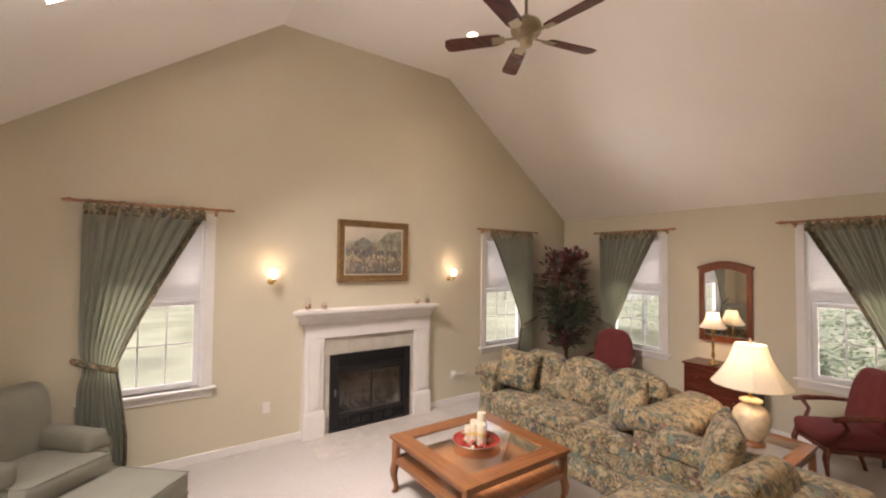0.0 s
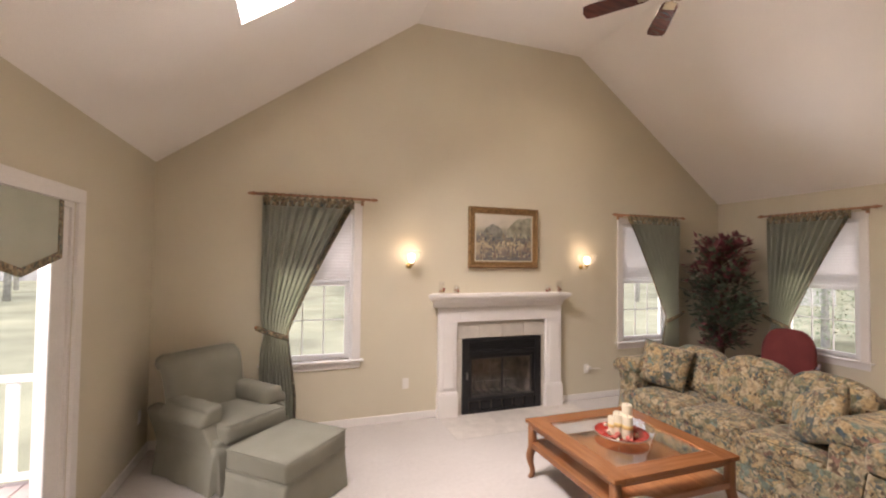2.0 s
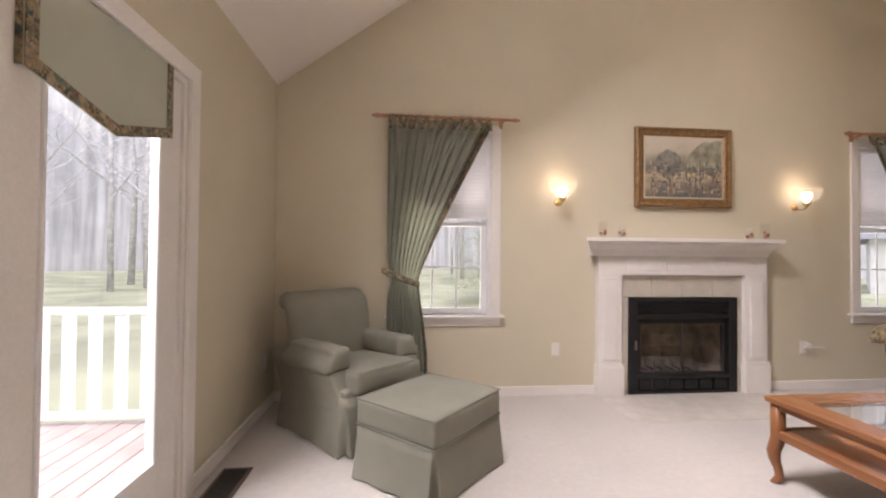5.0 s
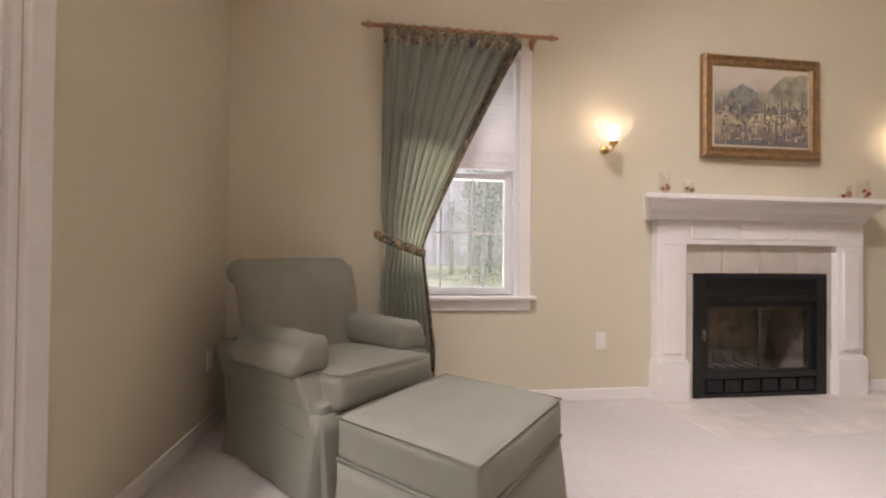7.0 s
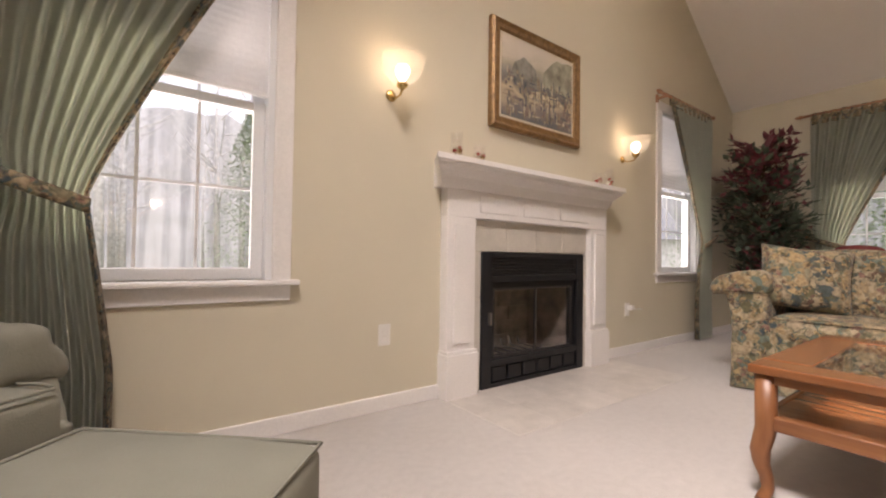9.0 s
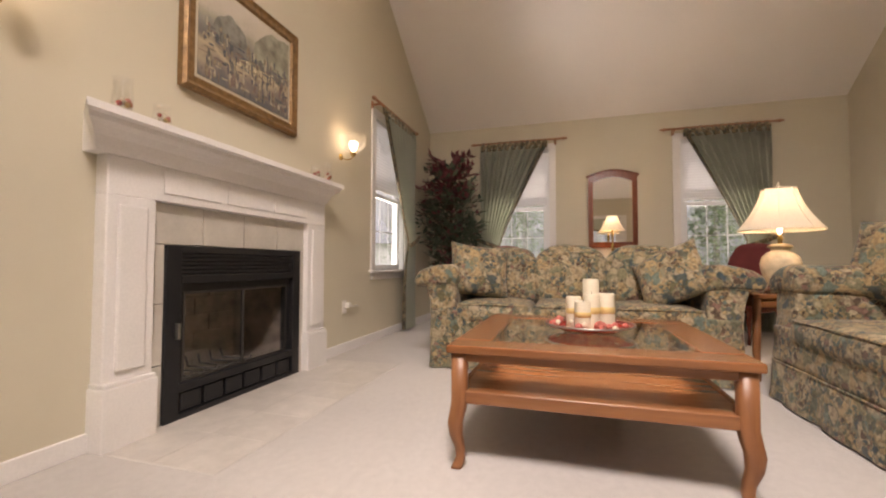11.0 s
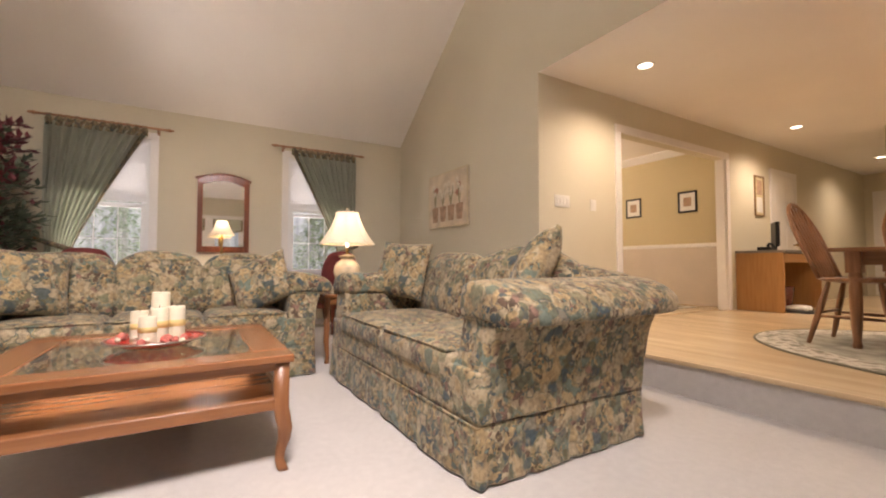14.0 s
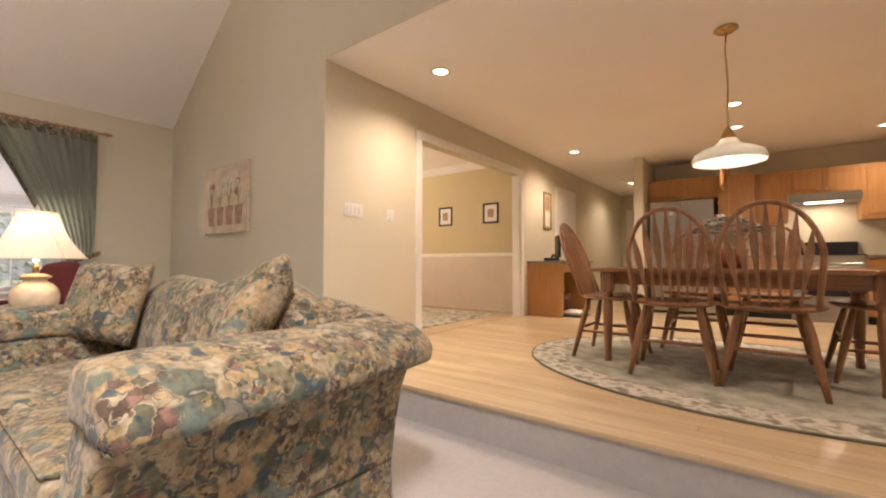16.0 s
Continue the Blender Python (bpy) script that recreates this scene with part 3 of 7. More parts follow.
# ---- windows ----
def window(m, label):
    """A double-hung window in its own axes: x along the wall, the room towards -y, 0.84 wide, from WZ0 to WZ1."""
    w = thing("window_1", m, label, "window", kind="structure")
    h = 0.42
    for a, b in ((-h - 0.085, -h), (h, h + 0.085)):
        part("casing", box(a, -0.02, WZ0, b, 0.0, WZ1, 0.005, 2), TRIM, w)
    part("casing", box(-h - 0.085, -0.02, WZ1, h + 0.085, 0.0, WZ1 + 0.085, 0.005, 2), TRIM, w)
    part("window_sill", box(-h - 0.12, -0.055, WZ0 - 0.025, h + 0.12, 0.06, WZ0, 0.008, 2), TRIM, w)
    part("apron", box(-h - 0.085, -0.016, WZ0 - 0.10, h + 0.085, 0.0, WZ0 - 0.025, 0.004), TRIM, w)
    for a, b in ((-h, -h + 0.03), (h - 0.03, h)):
        part("jamb", box(a, 0.0, WZ0, b, 0.15, WZ1), VINYL, w)
    part("jamb", box(-h + 0.03, 0.0, WZ1 - 0.03, h - 0.03, 0.15, WZ1), VINYL, w)
    mid = 1.57
    for z0, z1, y in ((WZ0, mid + 0.02, 0.055), (mid - 0.02, WZ1 - 0.03, 0.095)):
        f = bmesh.new()
        for a, b, c, d in ((-h + 0.03, -h + 0.085, z0, z1), (h - 0.085, h - 0.03, z0, z1), (-h + 0.085, h - 0.085, z0, z0 + 0.055), (-h + 0.085, h - 0.085, z1 - 0.045, z1)):
            box(a, y, c, b, y + 0.035, d, 0.004, bm=f)
        sash = part("sash", f, VINYL, w)
        g = part("pane", box(-h + 0.085, y + 0.016, z0 + 0.055, h - 0.085, y + 0.02, z1 - 0.045), PANE, sash)
        g.visible_shadow = False
        iw = (2 * h - 0.17) / 3
        for k in (1, 2):
            x = -h + 0.085 + iw * k
            part("muntin", box(x - 0.007, y + 0.021, z0 + 0.055, x + 0.007, y + 0.027, z1 - 0.045), VINYL, sash)
        zz = (z0 + z1) / 2 + 0.005
        part("muntin", box(-h + 0.085, y + 0.0211, zz - 0.007, h - 0.085, y + 0.0269, zz + 0.007), VINYL, sash)
    # cellular shade drawn half down
    bm = bmesh.new()
    n = 42
    zt, zb = WZ1 - 0.035, 1.63
    pts = [(0.012 + (0.0016 if k % 2 else 0.0), zt + (zb - zt) * k / n) for k in range(n + 1)]
    a = [bm.verts.new((-h + 0.033, y, z)) for y, z in pts]
    b = [bm.verts.new((h - 0.033, y, z)) for y, z in pts]
    for k in range(n):
        bm.faces.new((a[k], a[k + 1], b[k + 1], b[k]))
    sh = thing("cellular_shade", m, "white pleated cellular shade drawn half down", "window shade", "cellular shades")
    part("pleated_cloth", bm, SHADE_CELL, sh)
    part("bottom_rail", box(-h + 0.033, 0.004, zb - 0.022, h - 0.033, 0.032, zb + 0.001, 0.004), VINYL, sh)
    part("head_rail", box(-h + 0.033, 0.004, zt - 0.001, h - 0.033, 0.04, WZ1 - 0.031, 0.004), VINYL, sh)
    return w


WPOSE = [pose(0.25, NORTH, 0), pose(4.80, NORTH, 0), pose(EAST, 3.79, 0, 0, 0, -90), pose(EAST, 1.35, 0, 0, 0, -90)]
for k, m in enumerate(WPOSE):
    wob = window(m, "white double-hung window with a pleated shade")
    wob.name = "window_%d" % (k + 1)


def curtain(m, side):
    """A rod with finials and a tab-top panel tied back to one side (-1 or 1), in the window's axes."""
    rod = thing("curtain_rod", m @ pose(0, -0.09, 2.50), "carved wooden curtain rod with turned finials", "curtain rod", "curtain rods")
    part("pole", tube([(-0.58, 0, 0), (0.58, 0, 0)], 0.014, 12), OAK_ROD, rod, smooth=True)
    prof = [(0.0, 0.0), (0.016, 0.002), (0.018, 0.012), (0.010, 0.018), (0.022, 0.03), (0.024, 0.042), (0.012, 0.055), (0.016, 0.062), (0.012, 0.075), (0.004, 0.09), (0, 0.092)]
    for s in (-1, 1):
        fb = lathe(prof, 14)
        fb.transform(pose(s * 0.575, 0, 0, 0, 90 * s, 0))
        part("finial", fb, OAK_ROD, rod, smooth=True)
        bb = box(s * 0.50 - 0.012, -0.012, -0.03, s * 0.50 + 0.012, 0.085, -0.012, 0.003)
        box(s * 0.50 - 0.016, 0.068, -0.06, s * 0.50 + 0.016, 0.088, 0.02, 0.004, bm=bb)
        part("bracket", bb, OAK_ROD, rod)
    c = thing("curtain", m @ pose(0, -0.10, 0), "sage green tab-top curtain tied back with a floral band", "curtain", "sage curtains")
    # the panel hangs from its outer edge; the inner edge sweeps in to the tie and falls straight below it
    outer, inner, tie, zt, ztie, zb = 0.52, -0.40, 0.245, 2.43, 1.06, 0.03
    rows, cols, folds = 46, 150, 10

    def edge(z):
        if z >= ztie:
            q = (z - ztie) / (zt - ztie)
            return tie + (inner - tie) * q ** 1.12
        q = (ztie - z) / (ztie - zb)
        return tie - 0.085 * min(1, q * 1.6)

    def place(u, z):
        """u runs from the outer to the inner edge."""
        q = (z - ztie) / (zt - ztie) if z >= ztie else (ztie - z) / (ztie - zb) * 0.55
        e = edge(z)
        o = outer - (0.035 * math.exp(-((z - ztie) / 0.12) ** 2))
        x = o + (e - o) * u
        amp = 0.014 + 0.016 * min(1, q * 1.5)
        ph = 2 * math.pi * folds * (u + 0.012 * math.sin(7 * u + 2 * z))
        y = amp * math.sin(ph) + 0.003 * math.sin(2.0 * ph + 1.0) - 0.02 * math.exp(-((z - ztie) / 0.2) ** 2)
        sag = -0.06 * u * (1 - u) if z < zt - 0.03 else 0
        return Vector((side * x, y, z + sag * 0.4))

    def sheet(u0, u1, n, lift=0.0):
        bm = bmesh.new()
        g = []
        for r in range(rows + 1):
            z = zt + (zb - zt) * r / rows
            g.append([bm.verts.new(place(u0 + (u1 - u0) * k / n, z) + Vector((0, -lift, 0))) for k in range(n + 1)])
        for r in range(rows):
            for k in range(n):
                bm.faces.new((g[r][k], g[r][k + 1], g[r + 1][k + 1], g[r + 1][k]))
        bmesh.ops.solidify(bm, geom=bm.faces[:], thickness=0.003)
        return bm

    part("panel", sheet(0, 0.925, cols), SAGE_CURTAIN, c, smooth=True)
    part("border", sheet(0.925, 1.0, 14, 0.002), FLORAL_TRIM, c, "dark floral edging", smooth=True)
    n = 12
    for k in range(n):
        u = (k + 0.5) / n
        x = side * (outer + (inner - outer) * u)
        bm = tube([(x + 0.0, 0.0, zt - 0.01), (x, -0.006, 2.47), (x, 0.004, 2.515), (x, 0.024, 2.50), (x, 0.02, zt - 0.01)], 0.004, 6)
        for v in bm.verts:
            v.co.x = x + (v.co.x - x) * 6.5
        part("tab", bm, FLORAL_TRIM, c, smooth=True)
    hb = bmesh.new()
    cc = [(-0.005 + 0.016 * math.sin(2 * math.pi * folds * u)) for u in [k / 120 for k in range(121)]]
    a = [hb.verts.new((side * (outer + (inner - outer) * k / 120), y - 0.006, zt + 0.04)) for k, y in enumerate(cc)]
    b = [hb.verts.new((side * (outer + (inner - outer) * k / 120), y - 0.008, zt - 0.045)) for k, y in enumerate(cc)]
    for k in range(120):
        hb.faces.new((a[k], a[k + 1], b[k + 1], b[k]))
    part("heading", hb, FLORAL_TRIM, c, "dark floral heading")
    ring = []
    for k in range(25):
        f = k / 24
        x = outer + 0.035 + (tie - 0.008 - outer - 0.035) * f
        z = ztie + 0.085 - 0.125 * f ** 0.9 + 0.0
        y = -0.055 - 0.012 * math.sin(math.pi * f)
        ring.append((side * x, y, z))
    tie_bm = tube(ring, 0.007, 8)
    for v in tie_bm.verts:
        f = min(range(25), key=lambda i: abs(ring[i][0] - v.co.x))
        v.co.z = ring[f][2] + (v.co.z - ring[f][2]) * 4.4
    part("tie_band", tie_bm, FLORAL_TRIM, c, "floral tie-back band", smooth=True)
    hk = lathe([(0, 0), (0.014, 0.002), (0.017, 0.008), (0.012, 0.016), (0, 0.018)], 14)
    hk.transform(pose(side * (outer + 0.03), -0.05, ztie + 0.085, 90, 0, 0))
    part("holdback", hk, OAK_ROD, c, smooth=True)
    return c


for m, s in zip(WPOSE, (-1, 1, -1, 1)):
    curtain(m, s)


# ---- glazed double door ----
def french_door():
    d = thing("door_1", pose(WEST, 0, 0), "white double door glazed full height", "door", kind="structure")
    mid = (DOOR_Y0 + DOOR_Y1) / 2
    part("frame", add(box(-0.16, DOOR_Y0, 0, -0.002, DOOR_Y0 + 0.03, DOOR_Z), box(-0.16, DOOR_Y1 - 0.03, 0, -0.002, DOOR_Y1, DOOR_Z)), TRIM, d)
    part("head", box(-0.16, DOOR_Y0 + 0.03, DOOR_Z - 0.03, -0.002, DOOR_Y1 - 0.03, DOOR_Z), TRIM, d)
    part("threshold", box(-0.16, DOOR_Y0 + 0.03, 0, -0.01, DOOR_Y1 - 0.03, 0.025, 0.006), BRASS, d)
    for a, b, hinge in ((DOOR_Y0 + 0.032, mid - 0.002, 0), (mid + 0.002, DOOR_Y1 - 0.032, 1)):
        st = 0.165
        f = bmesh.new()
        for p, q, z0, z1 in ((a, a + st, 0.03, DOOR_Z - 0.034), (b - st, b, 0.03, DOOR_Z - 0.034), (a + st, b - st, 0.03, 0.29), (a + st, b - st, DOOR_Z - 0.17, DOOR_Z - 0.034)):
            box(-0.06, p, z0, -0.018, q, z1, 0.003, bm=f)
        leaf = part("leaf", f, TRIM, d)
        bead = bmesh.new()
        for p, q, z0, z1 in ((a + st, a + st + 0.02, 0.29, DOOR_Z - 0.17), (b - st - 0.02, b - st, 0.29, DOOR_Z - 0.17), (a + st + 0.02, b - st - 0.02, 0.29, 0.31), (a + st + 0.02, b - st - 0.02, DOOR_Z - 0.19, DOOR_Z - 0.17)):
            box(-0.052, p, z0, -0.012, q, z1, 0.004, bm=bead)
        part("glazing_bead", bead, VINYL, leaf)
        g = part("pane", box(-0.042, a + st + 0.02, 0.31, -0.036, b - st - 0.02, DOOR_Z - 0.19), PANE, leaf)
        g.visible_shadow = False
        if not hinge:
            hb = box(-0.018, b - 0.085, 0.86, -0.010, b - 0.045, 1.06, 0.003)
            part("handle", tube([(-0.01, b - 0.065, 0.92), (0.03, b - 0.065, 0.93), (0.034, b - 0.065, 0.97), (0.03, b - 0.065, 1.02), (-0.01, b - 0.065, 1.03)], 0.007, 8, bm=hb), STEEL, leaf, "grey metal pull handle")
        v = thing("window_valance", pose(WEST, (a + b) / 2, 0), "sage valance with a pointed floral hem", "valance", "door valances")
        y0, y1, zt = -(b - a) / 2 + 0.07, (b - a) / 2 - 0.13, DOOR_Z - 0.005
        ym = (y0 + y1) / 2 + 0.01
        outline = [(y0, zt), (y0, zt - 0.34), (ym, zt - 0.44), (y1, zt - 0.34), (y1, zt)]
        pm = prism(outline, 0, 0.004)
        pm.transform(Matrix(((0, 1, 0, 0.004), (1, 0, 0, 0), (0, 0, 1, 0), (0, 0, 0, 1))))
        part("panel", pm, SAGE_CURTAIN, v)
        for i, ((ya, za), (yb, zb)) in enumerate(zip(outline, outline[1:])):
            e = Vector((0, yb - ya, zb - za)).normalized()
            nrm = Vector((0, -e.z, e.y)) * 0.045
            hx = 0.0085 + 0.0012 * (i % 2)
            q = [Vector((hx, ya, za)), Vector((hx, yb, zb)), Vector((hx, yb, zb)) + nrm, Vector((hx, ya, za)) + nrm]
            hm = bmesh.new()
            vs = [hm.verts.new(p) for p in q] + [hm.verts.new(p + Vector((0.004, 0, 0))) for p in q]
            for fc in ((0, 1, 2, 3), (7, 6, 5, 4), (0, 4, 5, 1), (1, 5, 6, 2), (2, 6, 7, 3), (3, 7, 4, 0)):
                hm.faces.new([vs[i] for i in fc])
            part("hem", hm, FLORAL_TRIM, v, "dark floral hem")
        part("return", box(-0.016, y0 - 0.004, zt - 0.34, 0.004, y0, zt), FLORAL_TRIM, v, "floral side return")
        part("return", box(-0.016, y1, zt - 0.34, 0.004, y1 + 0.004, zt), SAGE_CURTAIN, v)
        part("top_board", box(-0.016, y0, zt - 0.015, 0.0035, y1, zt), TRIM, v)


french_door()


# ---- skylight ----
def skylight():
    d = Vector((FLAT0 - WEST, 0, TOP - EAVE))
    p0, p1 = Vector((WEST, 0, EAVE)) + d * 0.358, Vector((WEST, 0, EAVE)) + d * 0.697
    n = Vector((-d.z, 0, d.x)).normalized()
    s = thing("window_5", pose(0, 0, 0), "white-framed skylight in the sloping ceiling", "skylight", kind="structure")

    def slab(a, b, c, e, bm):
        v = [bm.verts.new(p) for p in (a, b, c, e)]
        bm.faces.new(v)
    L = n * 0.34
    w = bmesh.new()
    for ya in (2.426, 3.494):
        slab(Vector((p0.x, ya, p0.z)), Vector((p1.x, ya, p1.z)), Vector((p1.x, ya, p1.z)) + L, Vector((p0.x, ya, p0.z)) + L, w)
    for p in (p0, p1):
        slab(Vector((p.x, 2.426, p.z)), Vector((p.x, 3.494, p.z)), Vector((p.x, 3.494, p.z)) + L, Vector((p.x, 2.426, p.z)) + L, w)
    part("shaft", w, TRIM, s)
    g = bmesh.new()
    slab(Vector((p0.x, 2.42, p0.z)) + L, Vector((p1.x, 2.42, p1.z)) + L, Vector((p1.x, 3.5, p1.z)) + L, Vector((p0.x, 3.5, p0.z)) + L, g)
    o = part("pane", g, PANE, s)
    o.visible_shadow = False


skylight()


# ---- fireplace ----
DOOR_METAL = plain("smoked_metal", (0.07, 0.065, 0.06), 0.4, 0.6)


def fireplace():
    f = thing("fireplace", pose(0, 0, 0), "white painted mantelpiece round a black metal firebox", "fireplace")
    shelf = bmesh.new()
    prism([(4.885, 1.45), (4.885, 1.418), (4.905, 1.410), (4.915, 1.39), (4.945, 1.375), (4.98, 1.345), (5.0, 1.305), (5.015, 1.285), (5.10, 1.285), (5.10, 1.45)], 1.605, 3.33, shelf)
    shelf.transform(Matrix(((0, 1, 0, 0), (1, 0, 0, 0), (0, 0, 1, 0), (0, 0, 0, 1))))
    # the moulding returns along both ends
    for v in shelf.verts:
        out = max(0.0, (5.015 - v.co.y)) * 0.95
        v.co.x += out * 0.5 if v.co.x > 2.5 else -out
    part("mantel_shelf", shelf, TRIM, f, "white moulded mantel shelf")
    part("frieze", box(1.66, 5.025, 1.11, 3.335, 5.10, 1.285, 0.004), TRIM, f)
    for k in range(3):
        x = 1.92 + k * 0.40
        part("frieze_panel", box(x, 5.019, 1.15, x + 0.36, 5.026, 1.265, 0.005, 2), TRIM, f)
    for a, b in ((1.66, 1.885), (3.105, 3.335)):
        leg = part("pilaster", box(a, 5.025, 0.29, b, 5.10, 1.11, 0.004), TRIM, f)
        part("raised_panel", box(a + 0.045, 5.011, 0.33, b - 0.045, 5.026, 1.07, 0.01, 2), TRIM, leg)
        part("plinth", box(a - 0.012, 5.0, 0.0, b + 0.012, 5.10, 0.27, 0.006, 2), TRIM, leg)
        part("plinth_cap", box(a - 0.006, 5.006, 0.27, b + 0.006, 5.10, 0.29, 0.006, 2), TRIM, leg)
    # tiled surround, tile by tile
    for a, b, c, d in ((1.887, 1.963, 0.0, 0.3), (1.887, 1.963, 0.303, 0.603), (1.887, 1.963, 0.606, 0.9), (3.047, 3.103, 0.0, 0.3), (3.047, 3.103, 0.303, 0.603), (3.047, 3.103, 0.606, 0.9),
                       (1.887, 2.190, 0.903, 1.108), (2.193, 2.494, 0.903, 1.108), (2.497, 2.798, 0.903, 1.108), (2.801, 3.103, 0.903, 1.108)):
        part("tile", box(a, 5.062, c, b, 5.10, d, 0.0015), STONE, f)
    # metal face with louvres, frame, glass doors and log grate
    ff = part("louvre_back", box(2.05, 5.085, 0.745, 2.96, 5.12, 0.86), BLACK, f)
    for a, b, c, d in ((1.965, 2.05, 0.0, 0.90), (2.96, 3.045, 0.0, 0.90), (2.05, 2.96, 0.70, 0.745), (2.05, 2.96, 0.86, 0.90), (2.05, 2.96, 0.0, 0.03), (2.05, 2.96, 0.14, 0.185)):
        part("face_bar", box(a, 5.045, c, b, 5.12, d, 0.003), BLACK, f, "black metal fireplace face")
    for k in range(5):
        z = 0.752 + k * 0.022
        lv = box(2.05, 5.052, z, 2.96, 5.075, z + 0.014, 0.002)
        part("louvre", lv, BLACK, ff)
    for k in range(6):
        x = 2.07 + k * 0.15
        part("vent_tile", box(x, 5.055, 0.035, x + 0.13, 5.085, 0.135, 0.006), BLACK, ff)
    part("surround", box(2.05, 5.075, 0.185, 2.085, 5.12, 0.70), BLACK, f)
    part("surround", box(2.925, 5.075, 0.185, 2.96, 5.12, 0.70), BLACK, f)
    part("surround", box(2.085, 5.075, 0.655, 2.925, 5.12, 0.70), BLACK, f)
    for a, b in ((2.085, 2.504), (2.506, 2.925)):
        df = bmesh.new()
        for p, q, c, d in ((a, a + 0.012, 0.187, 0.655), (b - 0.004, b, 0.187, 0.655), (a + 0.012, b - 0.004, 0.187, 0.199), (a + 0.012, b - 0.004, 0.643, 0.655)):
            box(p, 5.07, c, q, 5.084, d, 0.001, bm=df)
        dr = part("glass_door", df, DOOR_METAL, f, "thin grey metal door frame")
        g = part("pane", box(a + 0.012, 5.076, 0.199, b - 0.004, 5.079, 0.643), GREY_GLASS, dr)
        g.visible_shadow = False
    part("pull", box(2.015, 5.02, 0.42, 2.03, 5.045, 0.5, 0.004, 2), STEEL, ff, "small steel door pull")
    inside = bmesh.new()
    for q in ((2.0, 5.12, 0.1, 2.02, 5.60, 0.75), (2.99, 5.12, 0.1, 3.01, 5.60, 0.75), (2.0, 5.60, 0.0, 3.01, 5.62, 0.78), (2.0, 5.12, 0.75, 3.01, 5.62, 0.78), (2.0, 5.12, -0.02, 3.01, 5.62, 0.1)):
        box(*q, bm=inside)
    part("firebox", inside, SOOT, f, "sooty firebox")
    for r in range(5):
        for c in range(4):
            x = 2.03 + c * 0.24 - (0.12 if r % 2 else 0)
            part("firebrick", box(max(2.025, x), 5.585, 0.105 + r * 0.118, min(2.985, x + 0.232), 5.602, 0.215 + r * 0.118, 0.003), SOOT, f)
    shell = bmesh.new()
    for q in ((1.93, 5.27, -0.1, 3.08, 5.72, -0.02), (1.93, 5.27, 0.92, 3.08, 5.72, 1.0), (1.93, 5.66, -0.02, 3.08, 5.72, 0.92), (1.90, 5.27, -0.1, 1.93, 5.72, 1.0), (3.08, 5.27, -0.1, 3.11, 5.72, 1.0)):
        box(*q, bm=shell)
    part("chimney_box", shell, BLACK, f)
    gr = bmesh.new()
    for k in range(7):
        x = 2.22 + k * 0.095
        tube([(x, 5.25, 0.17), (x, 5.27, 0.14), (x, 5.5, 0.14), (x, 5.52, 0.2)], 0.007, 6, bm=gr)
    tube([(2.18, 5.3, 0.135), (2.84, 5.3, 0.135)], 0.007, 6, bm=gr)
    part("grate", gr, BLACK, f, smooth=True)


fireplace()
# hearth of flush tiles
hearth = tagged(part("hearth", box(1.66, 4.42, -0.01, 3.48, 5.10, 0.002), plain("grout", (0.56, 0.53, 0.49), 0.9)), "pale ceramic tile hearth flush with the carpet", "hearth", kind="structure")
for i in range(6):
    for j in range(2):
        x, y = 1.664 + i * 0.303, 4.424 + j * 0.318
        part("tile", box(x, y, -0.004, x + 0.3, y + 0.315, 0.0035, 0.001), TILE, hearth)


# ---- framed painting ----
def painting_mat():
    """A hazy harbour: pale sky, dark hills, buildings and boats over still water."""
    m, t, b = nodes_of("harbour_painting", 0.45)
    c = t.nodes.new("ShaderNodeTexCoord")
    sep = t.nodes.new("ShaderNodeSeparateXYZ")
    link(t, c.outputs["Object"], sep.inputs[0])
    n = tex(t, "ShaderNodeTexNoise", 5.2, 5, (1, 1, 1.3))
    a = t.nodes.new("ShaderNodeMath")
    a.operation = "MULTIPLY_ADD"
    a.inputs[1].default_value, a.inputs[2].default_value = 0.34, -0.17
    link(t, n.outputs["Fac"], a.inputs[0])
    s = t.nodes.new("ShaderNodeMath")
    link(t, sep.outputs[2], s.inputs[0])
    link(t, a.outputs[0], s.inputs[1])
    sc = t.nodes.new("ShaderNodeMath")
    sc.operation = "MULTIPLY_ADD"
    sc.inputs[1].default_value, sc.inputs[2].default_value = 1.75, 0.5
    link(t, s.outputs[0], sc.inputs[0])
    r = ramp(t, sc.outputs[0], [(0.05, (0.13, 0.13, 0.14)), (0.2, (0.26, 0.22, 0.19)), (0.32, (0.46, 0.38, 0.26)), (0.43, (0.15, 0.14, 0.14)), (0.53, (0.20, 0.20, 0.19)), (0.66, (0.36, 0.33, 0.26)), (0.78, (0.50, 0.46, 0.40)), (0.92, (0.55, 0.50, 0.44))])
    v = tex(t, "ShaderNodeTexVoronoi", 26, 2, (1, 1, 0.6))
    q = ramp(t, v.outputs["Distance"], [(0.1, (0.55, 0.5, 0.5)), (0.6, (1.15, 1.1, 1.0))])
    o = mix(t, 0.6, r.outputs[0], q.outputs[0], "MULTIPLY")
    link(t, o.outputs[0], b.inputs["Base Color"])
    bump(t, b, v.outputs["Distance"], 0.2, 0.002)
    return m


